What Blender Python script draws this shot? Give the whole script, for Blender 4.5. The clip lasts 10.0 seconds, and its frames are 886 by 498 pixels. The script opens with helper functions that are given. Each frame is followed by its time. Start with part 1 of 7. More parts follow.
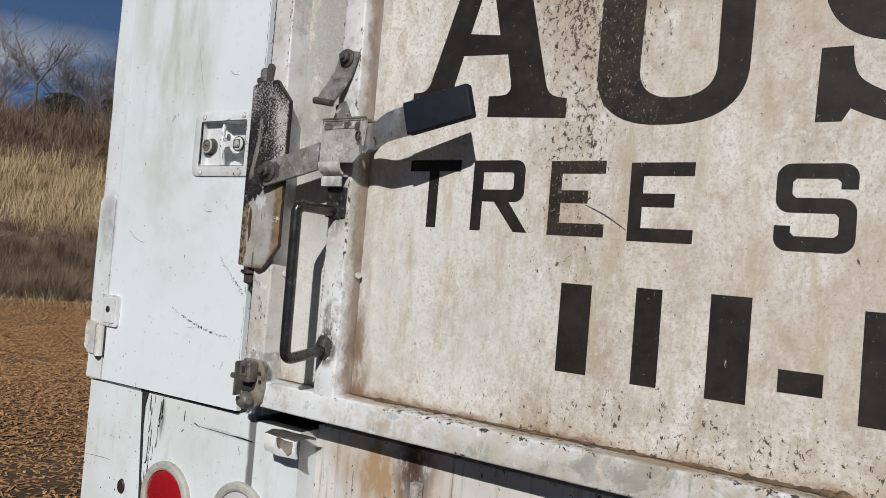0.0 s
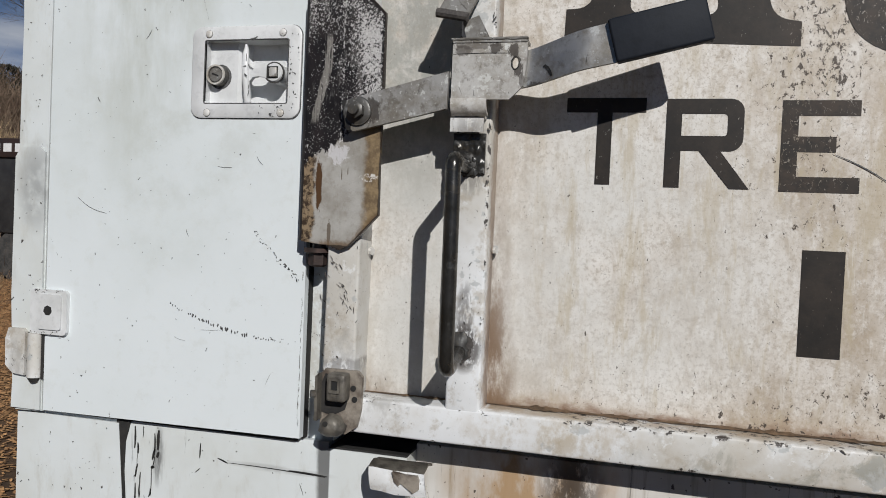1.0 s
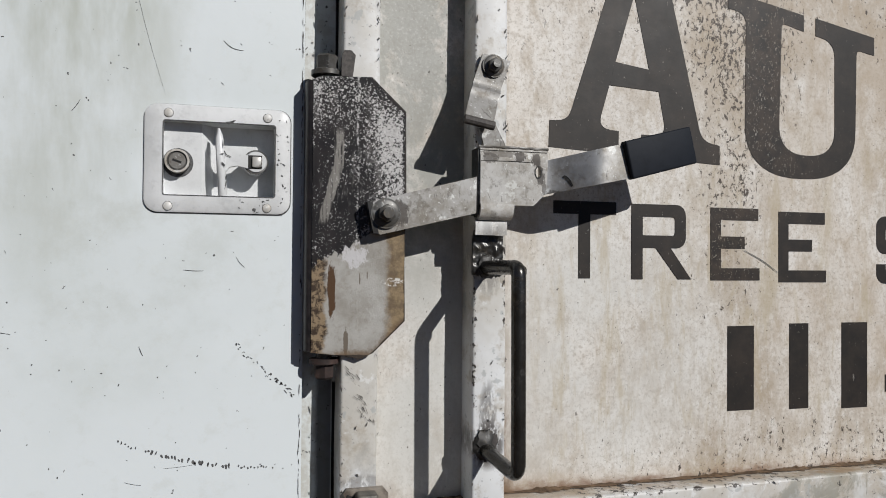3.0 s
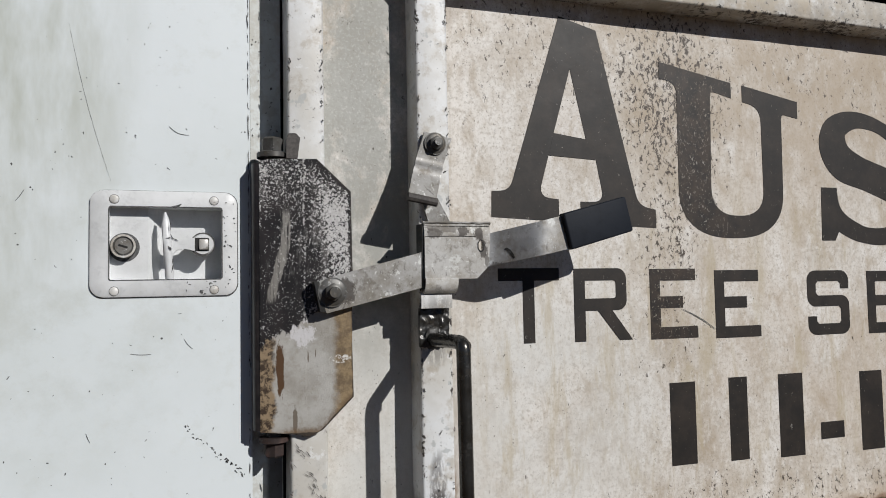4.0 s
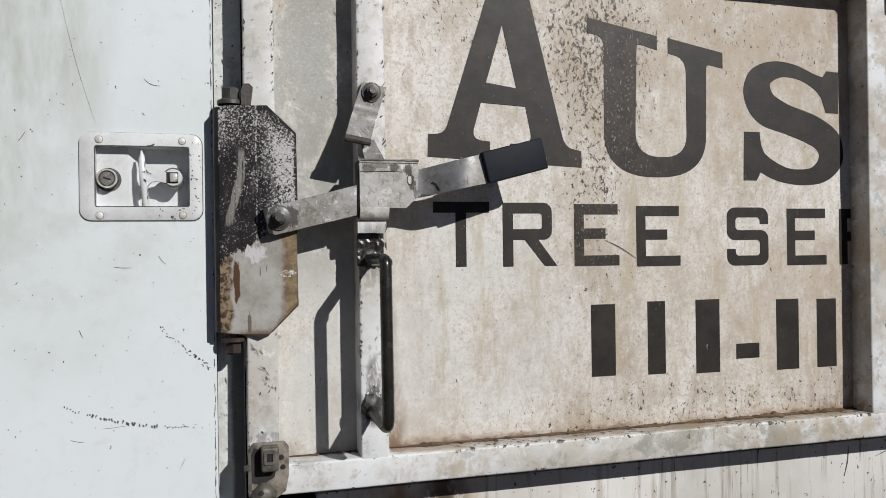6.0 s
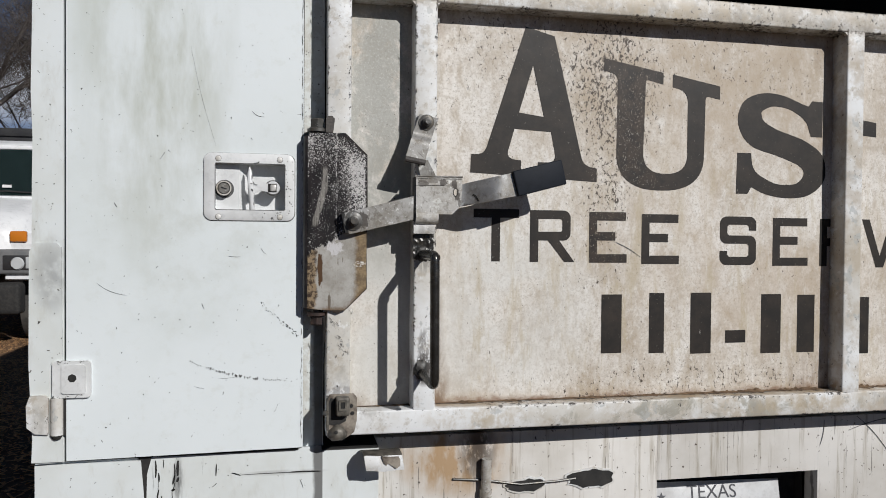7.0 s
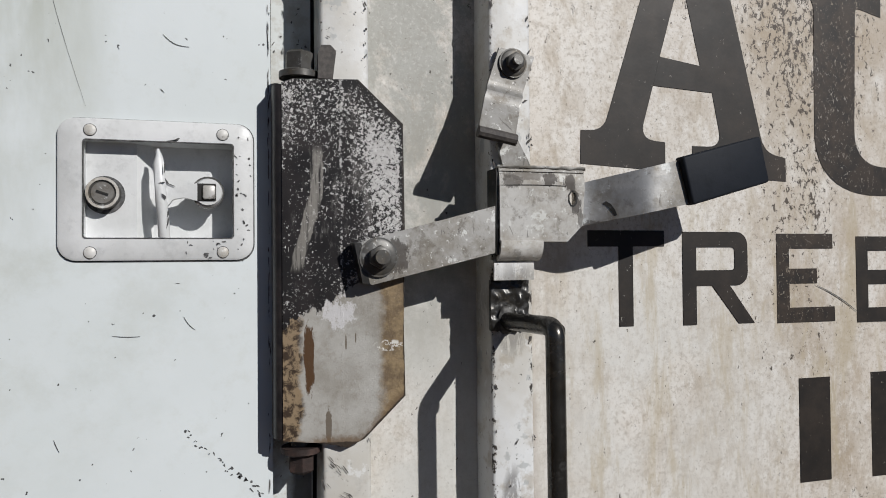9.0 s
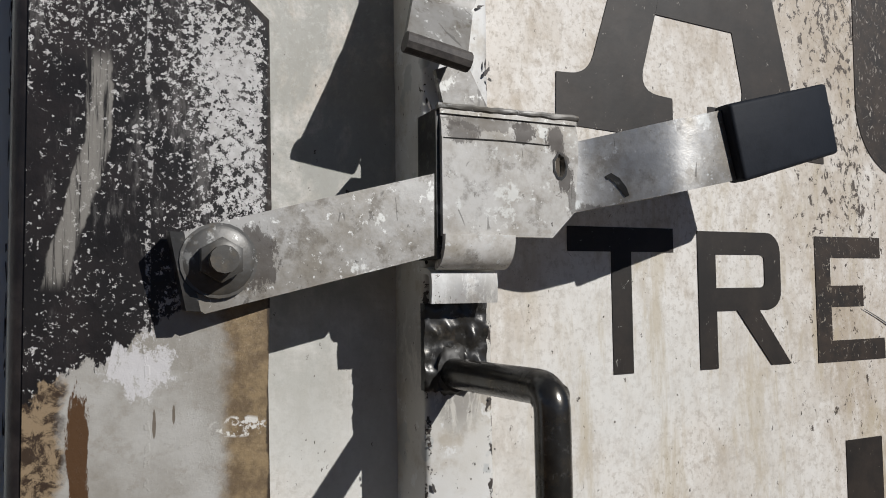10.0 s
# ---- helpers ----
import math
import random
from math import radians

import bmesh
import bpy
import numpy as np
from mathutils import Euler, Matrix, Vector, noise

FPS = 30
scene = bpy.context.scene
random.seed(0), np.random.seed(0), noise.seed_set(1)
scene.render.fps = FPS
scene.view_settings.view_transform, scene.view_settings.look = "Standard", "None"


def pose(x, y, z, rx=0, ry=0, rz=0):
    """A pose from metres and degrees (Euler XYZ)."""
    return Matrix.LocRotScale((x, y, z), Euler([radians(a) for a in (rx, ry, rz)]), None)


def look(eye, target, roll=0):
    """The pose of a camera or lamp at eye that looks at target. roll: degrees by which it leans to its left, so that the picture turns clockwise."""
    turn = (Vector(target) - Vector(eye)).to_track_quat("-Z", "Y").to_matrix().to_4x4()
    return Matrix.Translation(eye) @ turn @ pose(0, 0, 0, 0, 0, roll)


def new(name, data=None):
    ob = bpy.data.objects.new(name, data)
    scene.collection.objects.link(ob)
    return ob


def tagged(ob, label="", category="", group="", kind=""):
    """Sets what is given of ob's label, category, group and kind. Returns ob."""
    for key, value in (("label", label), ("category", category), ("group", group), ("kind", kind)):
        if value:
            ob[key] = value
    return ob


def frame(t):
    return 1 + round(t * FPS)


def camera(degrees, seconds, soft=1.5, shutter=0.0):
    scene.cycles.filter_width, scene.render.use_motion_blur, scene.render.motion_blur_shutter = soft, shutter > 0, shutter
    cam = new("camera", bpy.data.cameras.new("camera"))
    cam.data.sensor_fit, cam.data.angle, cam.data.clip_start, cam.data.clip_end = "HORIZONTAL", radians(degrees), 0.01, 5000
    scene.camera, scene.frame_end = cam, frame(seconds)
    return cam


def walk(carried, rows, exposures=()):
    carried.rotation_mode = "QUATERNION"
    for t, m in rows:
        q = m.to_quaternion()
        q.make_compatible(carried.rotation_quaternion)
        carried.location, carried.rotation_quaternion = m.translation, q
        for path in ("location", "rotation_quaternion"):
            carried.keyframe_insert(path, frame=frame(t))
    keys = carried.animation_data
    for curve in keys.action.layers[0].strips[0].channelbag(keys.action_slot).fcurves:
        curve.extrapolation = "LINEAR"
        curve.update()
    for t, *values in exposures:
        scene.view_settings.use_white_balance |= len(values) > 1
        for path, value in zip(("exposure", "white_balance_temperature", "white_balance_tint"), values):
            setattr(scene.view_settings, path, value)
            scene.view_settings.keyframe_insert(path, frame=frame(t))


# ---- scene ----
cam = camera(61.0, 10.0, soft=0.95)
PATH = [
    (0, (0.814, -0.905, 1.369), (-0.279, 0.769, 1.414), 4.7),
    (0.5, (0.514, -0.935, 1.374), (-0.292, 0.896, 1.35), 5.1),
    (1, (0.244, -0.873, 1.367), (-0.263, 1.061, 1.311), 2.5),
    (1.5, (-0.059, -0.773, 1.375), (-0.23, 1.218, 1.316), 1.7),
    (2, (-0.216, -0.809, 1.461), (0.109, 1.164, 1.484), 1.7),
    (2.5, (-0.262, -0.854, 1.443), (0.247, 1.08, 1.493), 0.6),
    (2.7, (-0.254, -0.862, 1.446), (0.273, 1.067, 1.477), 0.6),
    (3.8, (-0.229, -0.883, 1.44), (0.418, 1.009, 1.499), -0.6),
    (4, (-0.231, -0.895, 1.496), (0.426, 0.991, 1.604), -1.1),
    (4.5, (-0.231, -0.917, 1.526), (0.431, 0.959, 1.735), -1.9),
    (5, (-0.226, -0.939, 1.556), (0.435, 0.932, 1.806), -2.0),
    (5.5, (-0.223, -0.987, 1.509), (0.408, 0.901, 1.701), -1.3),
    (6, (-0.131, -1.083, 1.449), (0.404, 0.844, 1.453), -0.8),
    (6.2, (-0.092, -1.155, 1.447), (0.371, 0.787, 1.34), -1.3),
    (7.3, (-0.226, -1.374, 1.477), (0.147, 0.591, 1.492), 2.2),
    (7.5, (-0.235, -1.352, 1.447), (0.13, 0.614, 1.489), 3.9),
    (8, (-0.17, -1.187, 1.427), (0.246, 0.77, 1.45), 3.8),
    (8.5, (-0.13, -0.936, 1.469), (0.318, 1.013, 1.439), 0.4),
    (9, (-0.204, -0.68, 1.49), (0.379, 1.232, 1.528), -0.5),
    (9.5, (-0.197, -0.508, 1.517), (0.63, 1.312, 1.587), -0.6),
    (10, (-0.123, -0.407, 1.482), (0.72, 1.404, 1.588), -0.7),
]
walk(cam, [(t, look(eye, target, roll)) for t, eye, target, roll in PATH], [(0.0, 0.04), (0.5, 0.0), (1.0, -0.08), (2.0, -0.13), (4.0, -0.10), (4.8, -0.03), (5.5, 0.03), (6.2, -0.04), (7.5, -0.02), (8.5, -0.11), (9.2, -0.11), (10.0, 0.03)])

# world: clear winter sky with thin cloud low over the trees
world = bpy.data.worlds.new("world")
scene.world = world
world.use_nodes = True
wt = world.node_tree
wt.nodes.clear()
w_out = wt.nodes.new("ShaderNodeOutputWorld")
w_bg = wt.nodes.new("ShaderNodeBackground")
w_sky = wt.nodes.new("ShaderNodeTexSky")
w_sky.sky_type = "NISHITA"
w_sky.sun_disc = False
w_sky.sun_elevation = radians(29.0)
w_sky.sun_rotation = radians(151.6)
w_sky.air_density, w_sky.dust_density, w_sky.ozone_density = 1.0, 0.0, 5.0
w_tc = wt.nodes.new("ShaderNodeTexCoord")
w_map = wt.nodes.new("ShaderNodeMapping")
w_map.inputs["Scale"].default_value = (1.6, 1.6, 6.0)
w_noise = wt.nodes.new("ShaderNodeTexNoise")
w_noise.inputs["Scale"].default_value = 2.2
w_noise.inputs["Detail"].default_value = 6
w_ramp = wt.nodes.new("ShaderNodeValToRGB")
w_ramp.color_ramp.elements[0].position, w_ramp.color_ramp.elements[1].position = 0.44, 0.60
w_mix = wt.nodes.new("ShaderNodeMix")
w_mix.data_type = "RGBA"
w_mix.inputs[7].default_value = (31.0, 33.0, 37.0, 1)
wt.links.new(w_tc.outputs["Generated"], w_map.inputs["Vector"])
wt.links.new(w_map.outputs[0], w_noise.inputs["Vector"])
wt.links.new(w_noise.outputs["Fac"], w_ramp.inputs[0])
w_sep = wt.nodes.new("ShaderNodeSeparateXYZ")
wt.links.new(w_tc.outputs["Generated"], w_sep.inputs[0])
w_low = wt.nodes.new("ShaderNodeMapRange")
w_low.inputs[1].default_value, w_low.inputs[2].default_value, w_low.inputs[3].default_value, w_low.inputs[4].default_value = 0.19, 0.245, 1.0, 0.0
wt.links.new(w_sep.outputs[2], w_low.inputs[0])
w_cover = wt.nodes.new("ShaderNodeMath")
w_cover.operation = "MULTIPLY"
wt.links.new(w_ramp.outputs[0], w_cover.inputs[0])
wt.links.new(w_low.outputs[0], w_cover.inputs[1])
w_bank = wt.nodes.new("ShaderNodeMapRange")
w_bank.interpolation_type = "SMOOTHSTEP"
w_bank.inputs[1].default_value, w_bank.inputs[2].default_value = -0.3, 0.35
wt.links.new(w_sep.outputs[1], w_bank.inputs[0])
w_half = wt.nodes.new("ShaderNodeMath")
w_half.operation = "MULTIPLY"
wt.links.new(w_cover.outputs[0], w_half.inputs[0])
wt.links.new(w_bank.outputs[0], w_half.inputs[1])
wt.links.new(w_half.outputs[0], w_mix.inputs[0])
w_tint = wt.nodes.new("ShaderNodeMix")
w_tint.data_type, w_tint.blend_type = "RGBA", "MULTIPLY"
w_tint.inputs[0].default_value = 1.0
w_tint.inputs[7].default_value = (0.74, 1.0, 1.48, 1)
wt.links.new(w_sky.outputs[0], w_tint.inputs[6])
w_haze = wt.nodes.new("ShaderNodeMix")
w_haze.data_type = "RGBA"
w_haze.inputs[0].default_value = 0.7
w_haze.inputs[7].default_value = (6.0, 11.5, 23.0, 1)
wt.links.new(w_tint.outputs[2], w_haze.inputs[6])
wt.links.new(w_haze.outputs[2], w_mix.inputs[6])
# the clear sky deepens quickly above the pale band over the trees
w_deep = wt.nodes.new("ShaderNodeMapRange")
w_deep.inputs[1].default_value, w_deep.inputs[2].default_value, w_deep.inputs[3].default_value, w_deep.inputs[4].default_value = 0.16, 0.50, 1.30, 0.25
wt.links.new(w_sep.outputs[2], w_deep.inputs[0])
w_grade = wt.nodes.new("ShaderNodeVectorMath")
w_grade.operation = "SCALE"
wt.links.new(w_mix.outputs[2], w_grade.inputs[0])
wt.links.new(w_deep.outputs[0], w_grade.inputs["Scale"])
wt.links.new(w_grade.outputs[0], w_bg.inputs[0])
w_bg.inputs[1].default_value = 0.0108
wt.links.new(w_bg.outputs[0], w_out.inputs[0])

SUN_WAY = Vector((-0.54, 1.0, -0.63))
sun = new("sun", bpy.data.lights.new("sun", "SUN"))
sun.data.energy, sun.data.angle, sun.data.color = 3.92, radians(0.5), (1.0, 0.98, 0.955)
sun.matrix_world = look((6, -12, 9), Vector((6, -12, 9)) + SUN_WAY)


# ---- materials ----
class Nodes:
    """A principled material with a few short cuts; textures are laid out in world metres."""

    def __init__(self, name, rough=0.5, metal=0.0, spec=0.5):
        self.mat = bpy.data.materials.new(name)
        self.mat.use_nodes = True
        self.nt = self.mat.node_tree
        self.b = self.nt.nodes["Principled BSDF"]
        self.b.inputs["Roughness"].default_value = rough
        self.b.inputs["Metallic"].default_value = metal
        self.b.inputs["Specular IOR Level"].default_value = spec
        self.pos = self.nt.nodes.new("ShaderNodeNewGeometry").outputs["Position"]
        self.bumps = None

    def put(self, socket, value):
        if hasattr(value, "is_linked"):
            self.nt.links.new(value, socket)
        elif isinstance(value, (tuple, list)) and len(value) == 3 and socket.type == "RGBA":
            socket.default_value = (*value, 1)
        else:
            socket.default_value = value

    def at(self, scale=(1, 1, 1), rot=(0, 0, 0), move=(0, 0, 0)):
        n = self.nt.nodes.new("ShaderNodeMapping")
        n.inputs["Scale"].default_value = scale
        n.inputs["Rotation"].default_value = [radians(a) for a in rot]
        n.inputs["Location"].default_value = move
        self.nt.links.new(self.pos, n.inputs["Vector"])
        return n.outputs[0]

    def noise(self, scale, detail=4, rough=0.55, vec=None, distort=0.0):
        n = self.nt.nodes.new("ShaderNodeTexNoise")
        n.inputs["Scale"].default_value, n.inputs["Detail"].default_value = scale, detail
        n.inputs["Roughness"].default_value, n.inputs["Distortion"].default_value = rough, distort
        self.nt.links.new(vec or self.pos, n.inputs["Vector"])
        return n.outputs["Fac"]

    def voro(self, scale, vec=None, feature="F1"):
        n = self.nt.nodes.new("ShaderNodeTexVoronoi")
        n.feature = feature
        n.inputs["Scale"].default_value = scale
        self.nt.links.new(vec or self.pos, n.inputs["Vector"])
        return n.outputs["Distance"]

    def step(self, fac, lo, hi):
        n = self.nt.nodes.new("ShaderNodeMapRange")
        n.interpolation_type = "SMOOTHSTEP"
        self.nt.links.new(fac, n.inputs[0])
        n.inputs[1].default_value, n.inputs[2].default_value = lo, hi
        return n.outputs[0]

    def math(self, op, a, b=0.0):
        n = self.nt.nodes.new("ShaderNodeMath")
        n.operation = op
        self.put(n.inputs[0], a)
        self.put(n.inputs[1], b)
        return n.outputs[0]

    def mix(self, fac, a, b, blend="MIX"):
        n = self.nt.nodes.new("ShaderNodeMix")
        n.data_type, n.blend_type = "RGBA", blend
        self.put(n.inputs[0], fac)
        self.put(n.inputs[6], a)
        self.put(n.inputs[7], b)
        return n.outputs[2]

    def axis(self, k):
        n = self.nt.nodes.new("ShaderNodeSeparateXYZ")
        self.nt.links.new(self.pos, n.inputs[0])
        return n.outputs[k]

    def spot(self, x, z, rx, rz):
        """A soft patch about (x, z) on an upright plane: 1 in its middle, 0 at its rim."""
        a = self.math("DIVIDE", self.math("SUBTRACT", self.axis(0), x), rx)
        c = self.math("DIVIDE", self.math("SUBTRACT", self.axis(2), z), rz)
        d = self.math("ADD", self.math("MULTIPLY", a, a), self.math("MULTIPLY", c, c))
        return self.math("MAXIMUM", self.math("SUBTRACT", 1.0, d), 0.0)

    def bump(self, height, strength=0.3, dist=0.002):
        n = self.nt.nodes.new("ShaderNodeBump")
        n.inputs["Strength"].default_value, n.inputs["Distance"].default_value = strength, dist
        self.put(n.inputs["Height"], height)
        if self.bumps is not None:
            self.nt.links.new(self.bumps, n.inputs["Normal"])
        self.bumps = n.outputs[0]
        self.nt.links.new(self.bumps, self.b.inputs["Normal"])

    def done(self, colour, rough=None, metal=None):
        self.put(self.b.inputs["Base Color"], colour)
        if rough is not None:
            self.put(self.b.inputs["Roughness"], rough)
        if metal is not None:
            self.put(self.b.inputs["Metallic"], metal)
        return self.mat


def scratches(m, scale, width, rot, keep, stretch=4.0):
    """Hairline curved marks, kept only where a coarse noise is high."""
    v = m.at((scale, scale, scale / stretch), (0, rot, 0), (rot * 0.013, 0, rot * 0.007))
    line = m.math("ABSOLUTE", m.math("SUBTRACT", m.noise(1.0, 1.5, 0.4, v), 0.5))
    thin = m.math("SUBTRACT", 1.0, m.step(line, width * 0.25, width * 0.5))
    return m.math("MULTIPLY", thin, m.step(m.noise(scale * 0.9, 2, 0.5, m.at((1, 1, 1), (0, rot, 0), (rot, 0, 3))), keep, keep + 0.03))


def door_paint():
    m = Nodes("white_door_paint", 0.42)
    c = m.mix(m.step(m.noise(2.3, 5, 0.6), 0.40, 0.78), (0.70, 0.745, 0.76), (0.60, 0.645, 0.635))
    smear = m.math("MULTIPLY", m.spot(-0.40, 1.80, 0.14, 0.42), m.step(m.noise(5, 6, 0.65, m.at((1.6, 1, 0.45))), 0.36, 0.66))
    c = m.mix(m.math("MINIMUM", m.math("MULTIPLY", smear, 1.1), 0.8), c, (0.42, 0.44, 0.38))
    smear2 = m.math("MULTIPLY", m.spot(-0.36, 1.50, 0.20, 0.22), m.step(m.noise(13, 6, 0.7, m.at((1, 1, 1.1), (0, 30, 0))), 0.45, 0.7))
    c = m.mix(m.math("MULTIPLY", smear2, 0.5), c, (0.5, 0.52, 0.48))
    c = m.mix(m.math("MULTIPLY", m.step(m.noise(40, 5, 0.7), 0.52, 0.75), 0.28), c, (0.55, 0.57, 0.53))
    c = m.mix(m.step(m.noise(170, 2, 0.5), 0.745, 0.77), c, (0.08, 0.08, 0.08))
    m.bump(m.noise(120, 3, 0.6), 0.07, 0.001)
    m.bump(m.noise(6, 2, 0.5), 0.10, 0.012)
    return m.done(c, m.math("ADD", 0.33, m.math("MULTIPLY", m.noise(18, 4), 0.25)))


def body_paint():
    m = Nodes("white_body_paint", 0.5)
    c = m.mix(m.step(m.noise(3.1, 5, 0.6), 0.38, 0.75), (0.68, 0.72, 0.73), (0.55, 0.565, 0.53))
    c = m.mix(m.math("MULTIPLY", m.step(m.noise(30, 6, 0.7, m.at((1, 1, 0.35))), 0.5, 0.75), 0.45), c, (0.42, 0.40, 0.34))
    edge = m.math("MULTIPLY", m.step(m.axis(0), -0.18, -0.155), m.math("SUBTRACT", 1.0, m.step(m.axis(0), -0.10, -0.05)))
    edge = m.math("MULTIPLY", edge, m.step(m.axis(2), 1.10, 1.16))
    c = m.mix(m.math("MULTIPLY", edge, m.math("MULTIPLY", m.step(m.noise(60, 5, 0.7), 0.42, 0.62), 0.6)), c, (0.44, 0.42, 0.37))
    # shade of the gap beside the gate, painted near black with a ragged edge
    gap_shade = m.step(m.math("ADD", m.axis(0), m.math("MULTIPLY", m.math("SUBTRACT", m.noise(22, 6, 0.7, m.at((1, 1, 0.3))), 0.5), 0.016)), -0.140, -0.133)
    gap_shade = m.math("MULTIPLY", gap_shade, m.math("MULTIPLY", m.math("SUBTRACT", 1.0, m.step(m.axis(0), -0.121, -0.119)), m.math("SUBTRACT", 1.0, m.step(m.axis(2), 1.60, 1.75))))
    c = m.mix(m.math("MULTIPLY", gap_shade, 0.8), c, (0.05, 0.046, 0.044))
    smoke = m.math("MULTIPLY", m.spot(-0.366, 1.045, 0.011, 0.045), m.step(m.noise(60, 5, 0.7, m.at((2.5, 1, 0.3))), 0.34, 0.6))
    c = m.mix(m.math("MULTIPLY", smoke, 0.9), c, (0.10, 0.10, 0.10))
    rubbed = m.math("MULTIPLY", m.spot(-0.19, 1.049, 0.085, 0.006), m.step(m.noise(40, 4, 0.6, m.at((0.5, 1, 2))), 0.3, 0.55))
    c = m.mix(m.math("MULTIPLY", rubbed, 0.5), c, (0.25, 0.25, 0.24))
    c = m.mix(m.math("MULTIPLY", m.math("MULTIPLY", m.spot(-0.562, 1.40, 0.035, 0.07), m.step(m.noise(30, 5), 0.3, 0.6)), 0.8), c, (0.3, 0.31, 0.31))
    c = m.mix(m.step(m.noise(150, 2, 0.5), 0.715, 0.74), c, (0.07, 0.065, 0.06))
    drip = m.math("MULTIPLY", m.spot(-0.36, 1.03, 0.06, 0.08), m.step(m.noise(26, 5, 0.65, m.at((3.0, 1, 0.35))), 0.60, 0.66))
    c = m.mix(drip, c, (0.035, 0.035, 0.035))
    m.bump(m.noise(100, 3, 0.6), 0.1, 0.001)
    m.bump(m.noise(7, 2, 0.5), 0.12, 0.012)
    return m.done(c, m.math("ADD", 0.38, m.math("MULTIPLY", m.noise(18, 4), 0.25)))


def sill_paint():
    m = Nodes("stained_sill_paint", 0.6)
    c = m.mix(m.step(m.noise(4, 5, 0.6), 0.35, 0.7), (0.62, 0.605, 0.58), (0.46, 0.435, 0.395))
    streak = m.step(m.noise(22, 6, 0.65, m.at((3.2, 1, 0.16))), 0.52, 0.70)
    c = m.mix(m.math("MULTIPLY", streak, 0.8), c, (0.26, 0.225, 0.17))
    rust = m.math("MULTIPLY", m.spot(0.135, 1.05, 0.13, 0.09), m.step(m.noise(11, 6, 0.65, m.at((1.2, 1, 0.5))), 0.30, 0.66))
    c = m.mix(m.math("MINIMUM", m.math("MULTIPLY", rust, 1.5), 0.88), c, (0.34, 0.205, 0.085))
    c = m.mix(m.math("MULTIPLY", m.math("MULTIPLY", m.spot(0.178, 1.06, 0.045, 0.075), m.step(m.noise(26, 6, 0.75, m.at((1.5, 1, 0.6))), 0.34, 0.5)), 0.97), c, (0.045, 0.028, 0.015))
    dark = m.step(m.noise(30, 5, 0.65, m.at((4, 1, 0.2), (0, 0, 0), (3, 0, 1))), 0.61, 0.68)
    c = m.mix(m.math("MULTIPLY", dark, 0.8), c, (0.085, 0.075, 0.065))
    c = m.mix(m.step(m.noise(140, 2, 0.5), 0.70, 0.73), c, (0.08, 0.06, 0.05))
    m.bump(m.noise(90, 3, 0.6), 0.15, 0.001)
    m.bump(m.noise(6, 2, 0.5), 0.15, 0.012)
    return m.done(c)


